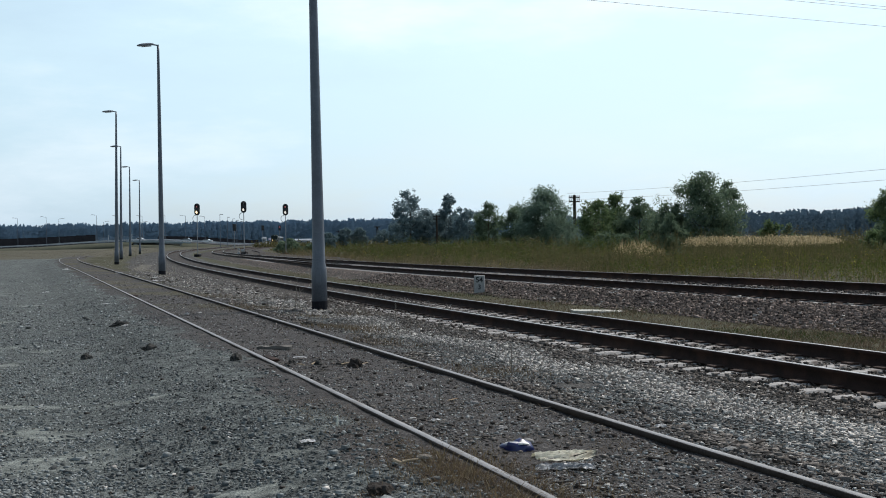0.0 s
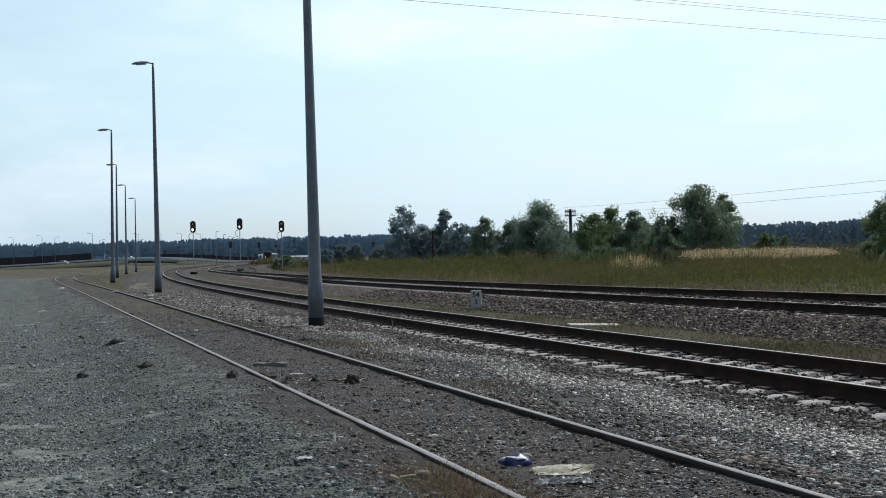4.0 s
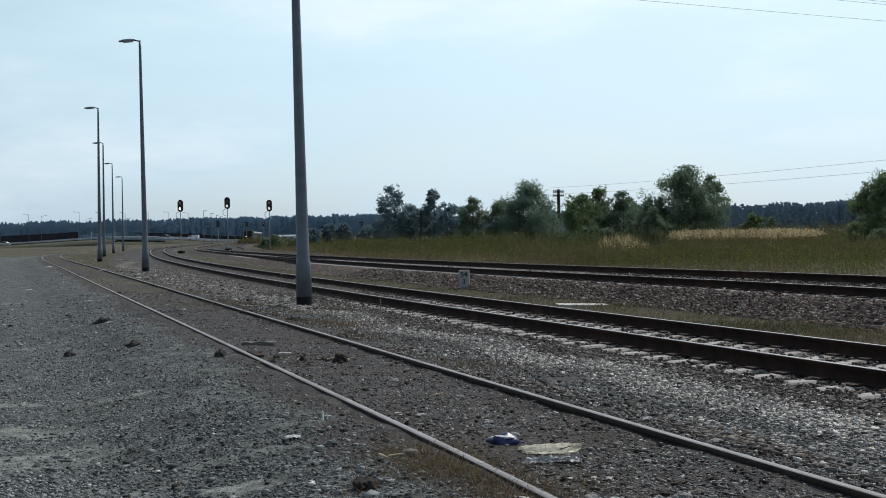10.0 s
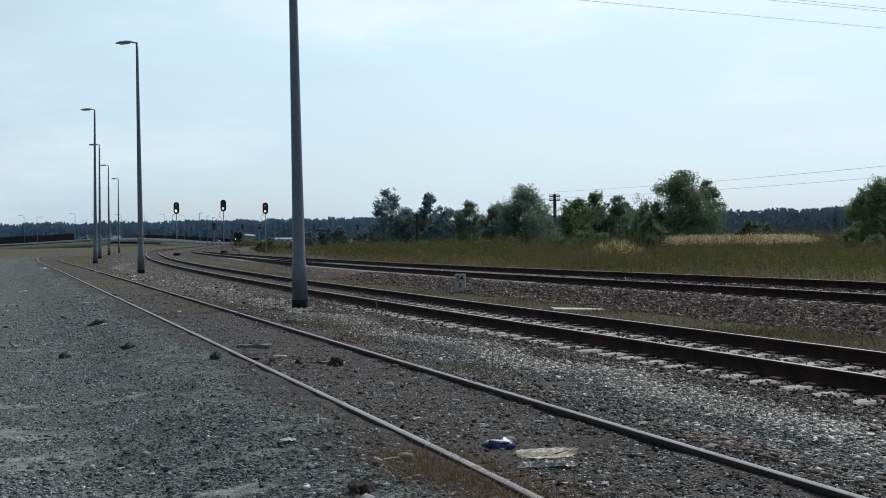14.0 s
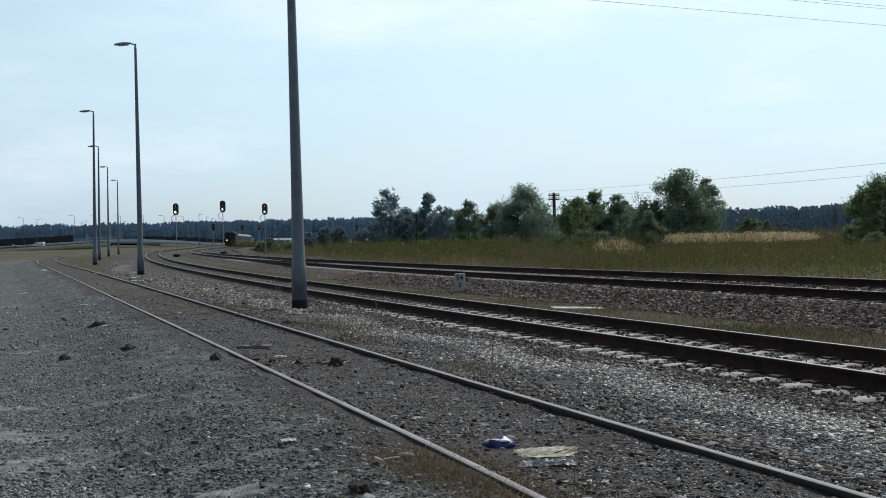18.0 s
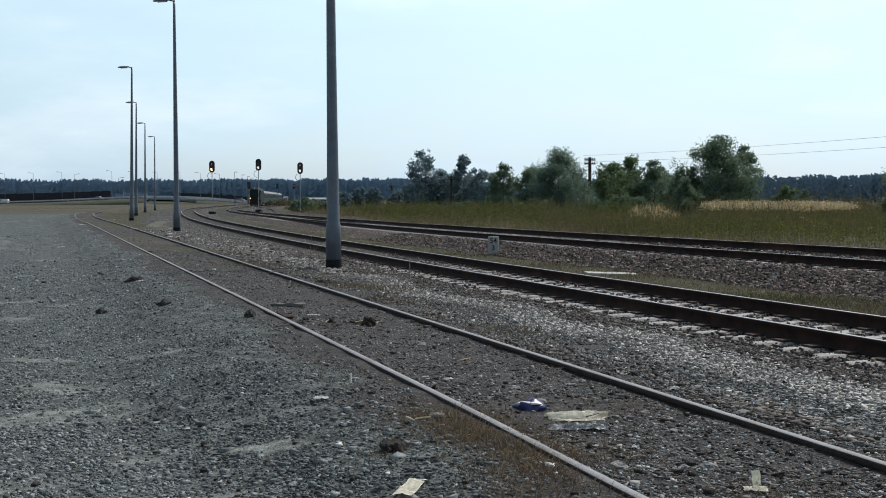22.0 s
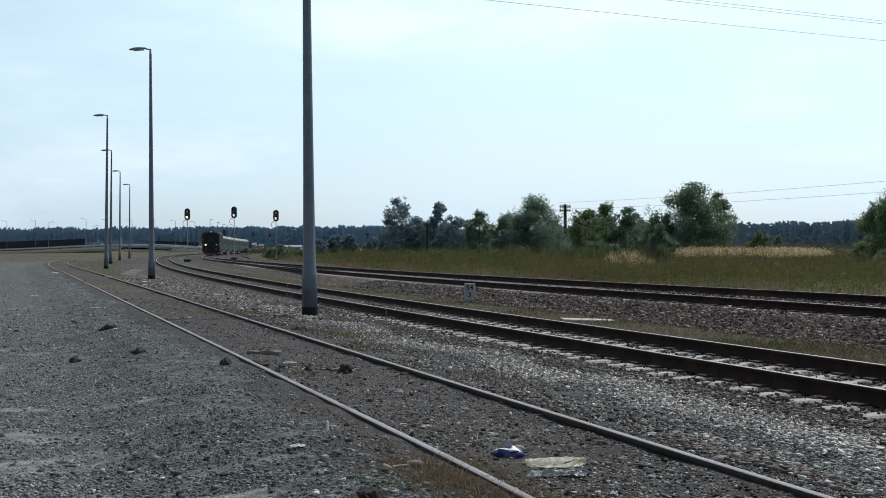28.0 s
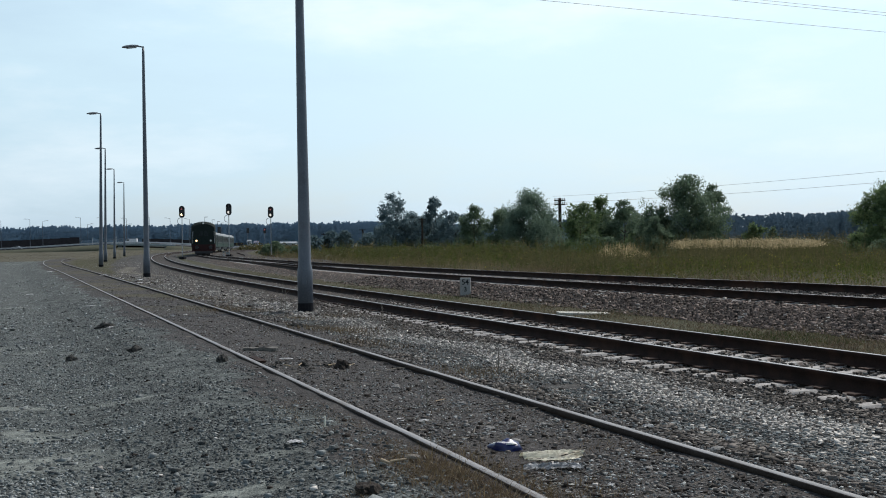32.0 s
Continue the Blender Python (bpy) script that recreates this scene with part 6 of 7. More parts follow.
# ---- motorway across the distance ----
ROAD_AT = 450.0
road_z = smooth_curve([-330, -173, -162, -151, -140, -128, -116, -104.5, -93, -60], [-0.3, -0.1, 0.25, 0.75, 1.2, 1.55, 1.35, 0.7, -0.3, -1.1])


def swept(xs, section):
    """A strip that follows the motorway: section rows of (y, height over the road)."""
    xs = np.asarray(xs, float)
    k = len(section)
    v = np.stack([np.stack([xs, np.full(len(xs), y), road_z(xs) + h], -1) for y, h in section], 1).reshape(-1, 3)
    f = [(i * k + j, i * k + (j + 1) % k, (i + 1) * k + (j + 1) % k, (i + 1) * k + j) for i in range(len(xs) - 1) for j in range(k)]
    return mesh_of("strip", v, f)


def strip(name, label, x0, x1, section, mat, kind="structure", category="road"):
    me = swept(np.linspace(x0, x1, max(3, int(abs(x1 - x0) / 4))), section)
    me.materials.append(mat)
    return tagged(new(name, me), label, category, kind=kind)


M_BANK = surface("dry bank grass", (0.046, 0.054, 0.038), (0.098, 0.098, 0.068), 0.2, 3, 0.95, 0, 0.3)
strip("embankment_1", "dry grass bank below the motorway", -330, -126, [(430, -3.6), (443, -0.15), (478, -0.15), (492, -3.6)], M_BANK, category="embankment")
strip("embankment_2", "dry grass bank past the bridge", -107, -62, [(430, -3.6), (443, -0.15), (478, -0.15), (492, -3.6)], M_BANK, category="embankment")
strip("road", "grey asphalt motorway on a low bank", -330, -62, [(444, -0.1), (444, 0.0), (477, 0.0), (477, -0.1)], M_ROAD)
strip("bridge_deck", "pale concrete bridge edge over an underpass", -129, -104, [(442.6, -0.75), (442.6, 0.3), (443.2, 0.3), (443.2, -0.12), (477.5, -0.12), (477.5, -0.75)], M_BRIDGE, category="bridge")
# added filler: closes most of the underpass, which would otherwise show black
strip("embankment_3", "low grass bank in the underpass", -127, -106, [(430, -3.6), (441, -1.35), (480, -1.35), (492, -3.6)], M_BANK, category="embankment")
for i, x in enumerate((-125.5, -107.5)):
    tagged(new("abutment_%d" % (i + 1), swept([x - 0.8, x + 0.8], [(443, -4), (443, -0.9), (477, -0.9), (477, -4)])), "grey concrete bridge abutment", "bridge", kind="structure").data.materials.append(M_BRIDGE)


def guard_rail(y, x0, x1, label):
    t = thing("guard_rail", label, "guard rail")
    me = swept(np.linspace(x0, x1, 60), [(y - 0.04, 0.42), (y - 0.09, 0.52), (y - 0.04, 0.60), (y - 0.09, 0.68), (y - 0.04, 0.78), (y, 0.78), (y, 0.42)])
    part("beam", me, M_STEEL, t)
    b = box_bm(-0.06, 0.06, -0.05, 0.05, -0.2, 0.75)
    me = bpy.data.meshes.new("post")
    b.to_mesh(me)
    b.free()
    me.materials.append(M_STEEL)
    for x in np.arange(x0, x1, 4.0):
        part("post", me, None, t, m=pose(float(x), y + 0.08, float(road_z(x))))
    return t


guard_rail(444.3, -250, -70, "pale steel guard rail on posts along the motorway")
guard_rail(460.5, -250, -70, "pale steel guard rail in the motorway's median")


def noise_wall(x0, x1, mat, label, h0, h1, y=478.0):
    t = thing("noise_barrier", label, "noise barrier")
    n = int((x1 - x0) / 4)
    xs = np.linspace(x0, x1, n + 1)
    for a, b in zip(xs, xs[1:]):
        z = float(road_z((a + b) / 2))
        part("panel", box_bm(a + 0.08, b - 0.08, y - 0.08, y + 0.08, z - 0.3, z + h0), mat, t)
        part("post", box_bm(a - 0.09, a + 0.09, y - 0.12, y + 0.12, z - 0.5, z + h1), M_BARRIER if mat is M_BARRIER else M_STEEL, t)
    return t


noise_wall(-260, -152, M_BARRIER, "tall dark noise barrier along the motorway", 4.0, 4.1)
M_CLEAR = surface("dusty clear panel", (0.22, 0.27, 0.32), (0.34, 0.39, 0.44), 0.3, 5, 0.3, 0, 0)
c_nodes, c_links = M_CLEAR.node_tree.nodes, M_CLEAR.node_tree.links
c_mix, c_see = c_nodes.new("ShaderNodeMixShader"), c_nodes.new("ShaderNodeBsdfTransparent")
c_see.inputs["Color"].default_value, c_mix.inputs["Fac"].default_value = (0.86, 0.92, 0.95, 1), 0.72
c_links.new(c_nodes["Principled BSDF"].outputs["BSDF"], c_mix.inputs[1])
c_links.new(c_see.outputs["BSDF"], c_mix.inputs[2])
c_links.new(c_mix.outputs["Shader"], c_nodes["Material Output"].inputs["Surface"])
noise_wall(-151.5, -132, M_CLEAR, "pale see-through noise barrier with white posts", 2.6, 3.3)
noise_wall(-126, -84, M_BARRIER, "low dark barrier beyond the bridge", 2.0, 2.1)


def road_lamp(x, y, height, arm):
    z0 = float(road_z(x)) - 0.1 if y < 479 and x < -60 else float(ground_z(x, y)) - 0.05
    t = thing("road_lamp", "thin grey road lamp with a single arm", "street lamp", pose(x, y, z0), "road lamps in the distance")
    bm = bmesh.new()
    lathe(bm, [(0.12, 0), (0.09, height * 0.5), (0.06, height)], 8)
    part("post", bm, M_POLE, t)
    part("arm", tube_bm((0, 0, height - 0.05), (arm * 1.5, 0, height + 0.25), 0.05, 0.05, 6), M_POLE, t)
    part("lamp_head", box_bm(min(arm * 1.4, arm * 2.3), max(arm * 1.4, arm * 2.3), -0.15, 0.15, height + 0.18, height + 0.34, 0.04), M_LAMP_HEAD, t)
    return t


for x, arm, h in ((-172, -1, 12.4), (-161.5, 1, 10.9), (-151, -1, 12.0), (-143.5, 1, 8.6), (-142, -1, 11.2), (-132, -1, 10.6), (-128, 1, 7.8), (-122.5, -1, 10.8), (-114, -1, 10.6), (-106, -1, 10.6), (-184, -1, 12.4), (-196, -1, 12.4)):
    road_lamp(x, 476.5 if arm < 0 else 461.5, h, arm)
for x, y in ((-73.2, 350), (-79.5, 392), (-84.0, 424), (-88.6, 455), (-92.0, 482)):
    z0 = float(ground_z(x, y)) - 0.05
    t = thing("yard_lamp", "slim grey lamp post far along the line", "lamp post", pose(x, y, z0), "lamp posts far along the line")
    bm = bmesh.new()
    lathe(bm, [(0.13, 0), (0.11, 1.0), (0.06, 10.2)], 8)
    part("post", bm, M_POLE, t)
    part("lamp_head", box_bm(-0.05, 0.95, -0.15, 0.15, 10.15, 10.32, 0.04), M_LAMP_HEAD, t)


# ---- cars ----
def build_car(label, paint, length=4.4, height=1.45, van=False):
    """Faces -x; wheels, cabin glass and lamps are parts."""
    t = thing("van" if van else "car", label, "van" if van else "car", pose(-150, 452, 1.5), "motorway traffic")
    w, l = 0.88, length
    bm = bmesh.new()
    if van:
        prof = [(0, 0.35), (0, 0.95), (0.55, 1.15), (1.1, height - 0.15), (1.35, height), (l - 0.1, height), (l, height - 0.2), (l, 0.35)]
    else:
        prof = [(0, 0.35), (0, 0.68), (0.15, 0.78), (1.1, 0.92), (1.75, height - 0.06), (2.1, height), (3.1, height - 0.02), (3.9, 0.98), (l, 0.92), (l, 0.35)]
    loft(bm, [[(x, y, z) for x, z in prof] for y in (-w, w)])
    part("body", bm, paint, t)
    glass = [(1.2, 0.95), (1.8, height - 0.12), (3.05, height - 0.1), (3.7, 0.98)] if not van else [(0.75, 1.2), (1.12, height - 0.25), (1.9, height - 0.25), (1.9, 1.2)]
    for s in (-1, 1):
        bm = bmesh.new()
        loft(bm, [[(x, s * (w + k), z) for x, z in glass] for k in (-0.02, 0.012)])
        part("side_window", bm, M_GLASS, t)
        for x in (0.8, l - 0.85):
            bm = bmesh.new()
            tube(bm, (x, s * (w - 0.18), 0.32), (x, s * (w + 0.015), 0.32), 0.32, 0.31, 16)
            wheel = part("wheel", bm, M_TYRE, t)
            part("rim", tube_bm((x, s * w, 0.32), (x, s * (w + 0.025), 0.32), 0.19, 0.18, 12), M_STEEL, wheel)
        part("headlight", box_bm(-0.02, 0.06, s * 0.62 - 0.16, s * 0.62 + 0.16, 0.58, 0.72, 0.02), M_LAMP_GLASS, t)
    return t


CARS = [  # thing, seconds at which it passes x = -150 m, metres a second
    (build_car("small white car on the motorway", M_CAR_WHITE), 2.9, 7.2),
    (build_car("silver grey car on the motorway", M_CAR_GREY), 5.4, 7.3),
    (build_car("white estate car on the motorway", M_CAR_WHITE, 4.6), 6.5, 7.3),
    (build_car("small white van on the motorway", M_CAR_WHITE, 4.3, 1.8, True), 16.65, 7.35),
    (build_car("dark car on the motorway", M_CAR_DARK), 15.1, 7.3),
    (build_car("grey car on the motorway", M_CAR_GREY), 21.8, 7.6),
    (build_car("silver car on the motorway", M_CAR_GREY), 29.2, 7.6),
    (build_car("white box van on the motorway", M_CAR_WHITE, 4.8, 2.0, True), 35.6, 6.6),
]


# ---- far signals and small trackside gear ----
def far_signal(label, x, y, height, lens):
    z0 = float(ground_z(x, y)) - 0.05
    t = thing("light_signal", label, "railway signal", pose(x, y, z0), "light signals far along the line")
    part("mast", tube_bm((0, 0, 0), (0, 0, height - 0.9), 0.07, 0.07, 10), M_MAST, t)
    part("signal_head", box_bm(-0.38, 0.38, -0.07, 0.07, height - 1.5, height, 0.06), M_DARK_METAL, t)
    if lens:
        part("lens", tube_bm((0, -0.09, height - 0.5), (0, -0.07, height - 0.5), 0.2, 0.2, 12), lens, t)
    return t


far_signal("dark light signal far along the line", -49.2, 250, 5.6, None)
far_signal("dark light signal far along the line", -58.5, 340, 6.5, None)
far_signal("light signal showing red far along the line", -53.5, 340, 6.7, M_SIG_RED)
for x, y, w, h, lab in ((-26.9, 139.2, 0.3, 0.3, "white equipment cabinet beside the track"), (-40.6, 210, 0.4, 0.4, "white equipment cabinet beside the track"), (-34.2, 180, 0.45, 0.35, "low white point machine by the rails")):
    t = thing("equipment_cabinet", lab, "cabinet", pose(x, y, float(ground_z(x, y)) - 0.02, 0, 0, 10))
    part("body", box_bm(-w / 2, w / 2, -0.2, 0.2, 0.1, h, 0.03), M_BOX, t)
    part("lid", box_bm(-w / 2 - 0.03, w / 2 + 0.03, -0.23, 0.23, h, h + 0.05, 0.015), M_BOX, t)
    part("base", box_bm(-w / 2 + 0.03, w / 2 - 0.03, -0.17, 0.17, 0, 0.1), M_BRIDGE, t)


# ---- far buildings beyond the curve ----
# wall and roof colours are greyed and blued to hold the distance haze
M_SHED = surface("pale shed sheeting", (0.22, 0.25, 0.28), (0.32, 0.35, 0.375), 0.5, 6, 0.7, 0, 0)
M_HOUSE = surface("hazy pink plaster", (0.24, 0.26, 0.32), (0.34, 0.35, 0.41), 0.5, 6, 0.9, 0, 0)
M_TILE = surface("hazy roof tile", (0.16, 0.17, 0.22), (0.22, 0.22, 0.28), 0.8, 6, 0.9, 0, 0)


def far_building(name, label, x, y, w, d, wall, ridge, mat, windows):
    z0 = float(ground_z(x, y)) - 0.2
    t = thing(name, label, "building", pose(x, y, z0))
    part("wall", box_bm(-w / 2, w / 2, -d / 2, d / 2, 0, wall), mat, t)
    bm = bmesh.new()
    e = w / 2 + 0.3
    loft(bm, [[(s * e, -d / 2 - 0.3, wall), (s * e, 0, ridge), (s * e, d / 2 + 0.3, wall)] for s in (-1, 1)])
    part("roof", bm, M_SHED if mat is M_SHED else M_TILE, t)
    for k in range(windows):
        wx = -w / 2 + w * (k + 0.5) / windows
        part("window", box_bm(wx - 0.4, wx + 0.4, -d / 2 - 0.05, -d / 2 + 0.02, wall * 0.45, wall * 0.8), M_GLASS, t)
    return t


far_building("shed", "long white low shed half hidden by bushes", -85.4, 620, 9.6, 8.0, 2.1, 3.0, M_SHED, 3)
far_building("house", "small pale house far beyond the curve", -164.0, 960, 3.0, 5.0, 3.6, 5.0, M_SHED, 1)
far_building("house", "small pale pink house far beyond the curve", -158.5, 962, 3.4, 5.0, 2.6, 4.0, M_HOUSE, 2)


# ---- telegraph poles and wires ----
def telegraph_pole(label, x, y, height, arms, frame_leg=0.0):
    z0 = float(ground_z(x, y)) - 0.1
    t = thing("telegraph_pole", label, "telegraph pole", pose(x, y, z0, 0, 0, 24))
    if frame_leg:
        part("pole", tube_bm((-0.1, 0, 0), (-0.02, 0, height), 0.15, 0.11, 8), M_WOOD, t)
        part("leg", tube_bm((frame_leg, 0, 0), (0.08, 0, height - 0.3), 0.15, 0.11, 8), M_WOOD, t)
        part("brace", tube_bm((-0.05, 0, height * 0.4), (frame_leg * 0.62, 0, height * 0.4), 0.07, 0.07, 6), M_WOOD, t)
    else:
        part("pole", tube_bm((0, 0, 0), (0, 0, height), 0.24, 0.2, 10), M_WOOD, t)
    for k in range(arms):
        z = height - 0.35 - 0.5 * k
        arm = part("crossarm", box_bm(-0.8, 0.8, -0.08, 0.08, z - 0.08, z + 0.08), M_WOOD, t)
        for j in (-0.7, -0.4, 0.4, 0.7):
            bm = bmesh.new()
            lathe(bm, [(0.03, z + 0.05), (0.03, z + 0.14), (0.08, z + 0.16), (0.085, z + 0.24), (0.05, z + 0.3)], 8)
            part("insulator", bm, M_DARK_METAL, arm, m=Matrix.Translation((j, 0, 0)))
    return t


telegraph_pole("dark wooden telegraph pole with crossarms by trees", 14.8, 150, 7.3, 2)
telegraph_pole("slim wooden telegraph pole before distant trees", -5.0, 240, 6.9, 2)
telegraph_pole("dark wooden telegraph pole with a slanting leg", -21.8, 300, 5.6, 1, 1.6)
telegraph_pole("dark wooden telegraph pole with a slanting leg", -35.0, 330, 4.9, 1, 1.5)


def wire(label, a, b, sag, r=0.014):
    a, b = Vector(a), Vector(b)
    bm = bmesh.new()
    pts = [a.lerp(b, k / 24) - Vector((0, 0, sag * 4 * (k / 24) * (1 - k / 24))) for k in range(25)]
    for p, q in zip(pts, pts[1:]):
        tube(bm, p, q, r, r, 5, False)
    me = bpy.data.meshes.new("wire")
    bm.to_mesh(me)
    bm.free()
    me.materials.append(M_WIRE)
    return tagged(new("wire", me), label, "cable")


for dx, z in ((-0.9, 6.75), (0.5, 5.95)):
    wire("thin telegraph wire sagging between poles", (14.8 + dx, 150, z), (48 + dx, 66, z + 0.1), 0.45, 0.013)
wire("thin overhead power line crossing the sky", (-44.7, 49.2, 17.2), (80, 113, 17.2), 0.3)
wire("thin overhead power line crossing the sky", (-45, 47.9, 18.2), (81, 112.2, 18.2), 0.3)
wire("thin overhead power line crossing the sky", (-43, 50.5, 18.8), (83, 114.9, 18.8), 0.3)


for x, y in ((-44.2, 49.2), (81.3, 113.4)):
    t = thing("power_pole", "tall grey power line pole with crossarms", "power pole", pose(x, y, float(ground_z(x, y)) - 0.1, 0, 0, -63), "power line poles")
    part("pole", tube_bm((0, 0, 0), (0, 0, 18.9), 0.22, 0.12, 12), M_BRIDGE, t)
    for z in (17.1, 18.1, 18.7):
        part("crossarm", box_bm(-1.6, 1.6, -1.6, 1.6, z + 0.12, z + 0.2), M_STEEL, t)


# ---- litter and small things on the ground ----
def crumpled(w, d, h, seed, n=10, fold=1.0):
    """A crumpled sheet with some thickness."""
    rng = random.Random(seed)
    bm = bmesh.new()
    g = [[None] * (n + 1) for _ in range(n + 1)]
    for i in range(n + 1):
        for j in range(n + 1):
            u, v = i / n - 0.5, j / n - 0.5
            k = noise.noise(Vector((u * 4 * fold + seed, v * 4 * fold, seed * 1.7)))
            edge = 1 + 0.16 * noise.noise(Vector((u * 5 + seed, v * 5 - seed, 9)))
            g[i][j] = bm.verts.new((u * w * edge, v * d * edge, h * (0.55 + 0.8 * k) * (1 - 1.2 * (u * u + v * v)) + rng.uniform(0, 0.004)))
    for i in range(n):
        for j in range(n):
            bm.faces.new((g[i][j], g[i + 1][j], g[i + 1][j + 1], g[i][j + 1]))
    bmesh.ops.solidify(bm, geom=bm.faces[:], thickness=0.004)
    return bm


def single(name, label, category, bm, mat, m, smooth=False):
    me = bpy.data.meshes.new(name)
    if smooth:
        for f in bm.faces:
            f.smooth = True
    bm.to_mesh(me)
    bm.free()
    me.materials.append(mat)
    ob = tagged(new(name, me), label, category)
    ob.matrix_basis = m
    return ob


def lie(x, y, dz=0.0, *turn):
    return pose(x, y, float(ground_z(x, y)) + dz, *turn)


def lump(w, d, h, seed, rough=0.35):
    bm = bmesh.new()
    bmesh.ops.create_icosphere(bm, subdivisions=3, radius=1)
    for v in bm.verts:
        k = 1 + rough * noise.noise(v.co * 1.6 + Vector((seed, 0, 0))) + rough * 0.5 * noise.noise(v.co * 4 + Vector((0, seed, 0)))
        v.co = Vector((v.co.x * w * k, v.co.y * d * k, max(-0.25, v.co.z) * h * k))
    return bm


def torn_sheet(w, d, h, seed, n=18):
    """A stiff sheet torn to a long leaf shape, with folds that fan out from one end."""
    bm = bmesh.new()
    g = [[None] * (n + 1) for _ in range(n + 1)]
    for i in range(n + 1):
        for j in range(n + 1):
            u, v = i / n, 2 * j / n - 1
            half = (0.22 + 0.78 * math.sin(math.pi * min(1, u * 0.9 + 0.12)) ** 0.8) * (1 + 0.14 * noise.noise(Vector((u * 7, v + seed, 3))))
            fan = v * (1.2 - 0.5 * u)
            fold = 0.5 + 0.5 * math.sin(fan * 8.5 + seed + 1.5 * noise.noise(Vector((u * 2, v * 2, seed))))
            z = h * (0.25 + 0.75 * fold) * (1 - 0.55 * abs(v)) + 0.012 * noise.noise(Vector((u * 9, v * 9, seed)))
            g[i][j] = bm.verts.new(((u - 0.5) * w * (1 + 0.05 * math.sin(7 * v + seed)), v * half * d / 2, max(0.003, z)))
    for i in range(n):
        for j in range(n):
            bm.faces.new((g[i][j], g[i + 1][j], g[i + 1][j + 1], g[i][j + 1]))
    bmesh.ops.solidify(bm, geom=bm.faces[:], thickness=0.004)
    return bm


bag = thing("plastic_package", "crumpled blue plastic package with a white band on dirt", "litter", lie(0.37, 7.97, -0.008, 0, 0, -8))
part("wrapper", lump(0.118, 0.07, 0.068, 3.1, 0.55), M_BLUE, bag, smooth=True)
part("band", lump(0.085, 0.030, 0.012, 5.7, 0.2), M_PAPER, bag, "white band", m=Matrix.Translation((-0.008, -0.018, 0.054)))
single("lid", "small round pale lid lying in the dirt", "litter", lump(0.042, 0.034, 0.024, 1.3, 0.1), M_PALE_STONE, lie(0.46, 8.25, 0.005), True)
single("cardboard_sheet", "torn cream cardboard sheet with folds lying on dirt", "cardboard", torn_sheet(0.42, 0.32, 0.046, 4), M_CARD, lie(0.675, 7.70, 0.0, 2, 0, 14))
single("plastic_film", "crumpled white plastic film lying on dirt", "litter", crumpled(0.38, 0.15, 0.035, 8, 22, 3.4), M_FILM, lie(0.63, 7.30, 0.0, 0, 0, 5))
single("cardboard_strip", "bent strip of pale cardboard on gravel", "cardboard", crumpled(0.10, 0.34, 0.025, 6, 10, 0.6), M_CARD, lie(-0.345, 5.84, 0.014, 0, 0, -11))
single("cardboard_piece", "small upright piece of pale cardboard in weeds", "cardboard", crumpled(0.045, 0.10, 0.01, 2, 6), M_CARD, lie(1.42, 5.86, 0.04, 80, 0, 8))
single("cardboard_piece", "flat piece of pale cardboard in weeds", "cardboard", crumpled(0.12, 0.09, 0.02, 12, 6), M_CARD, lie(1.40, 5.78, 0.01, 0, 0, -12))
for i, (x, y, w, d, h, mat, lab) in enumerate((
    (-2.02, 14.23, 0.17, 0.07, 0.05, M_PAPER, "white paper scrap on the ground"), (-1.15, 8.42, 0.11, 0.10, 0.022, M_PAPER, "torn white paper scrap on gravel"), (-0.23, 9.22, 0.075, 0.06, 0.02, M_PAPER, "small white scrap on dirt"),
    (-14.7, 40.5, 0.3, 0.12, 0.05, M_PAPER, "white scrap lying in the gravel yard"), (-6.14, 20.9, 0.14, 0.08, 0.05, M_PAPER, "white scrap lying in the gravel yard"), (-5.49, 22.9, 0.1, 0.08, 0.05, M_PAPER, "white scrap between the rails"),
    (-5.35, 23.4, 0.13, 0.08, 0.05, M_PAPER, "white scrap between the rails"), (-11.76, 44.0, 0.4, 0.2, 0.08, M_PAPER, "white litter beside the siding"), (-16.4, 55.0, 0.4, 0.2, 0.08, M_PAPER, "white litter beside the siding"),
    (-22.3, 64.8, 0.4, 0.3, 0.10, M_PAPER, "white litter in the gravel yard"), (-8.79, 28.35, 0.2, 0.1, 0.05, M_PAPER, "white scrap lying in the gravel yard"), (1.52, 8.89, 0.085, 0.07, 0.04, M_PAPER, "white scrap beside the rail"), (1.99, 8.29, 0.05, 0.06, 0.04, M_PAPER, "white scrap on the ballast"), (-0.42, 9.35, 0.07, 0.02, 0.015, M_PAPER, "small white sliver on dirt"), (-0.1, 10.53, 0.16, 0.03, 0.015, M_CHIP, "pale sliver of wood on dirt"),
    (0.93, 6.76, 0.07, 0.04, 0.012, M_PAPER, "small white scrap on dirt"), (-13.2, 49.5, 0.5, 0.2, 0.08, M_PAPER, "white litter on the verge"))):
    single("paper_scrap", lab, "litter", crumpled(w, d, h, 20 + i, 6, 1.5), mat, lie(x, y, 0.01, 0, 0, 17 * i))
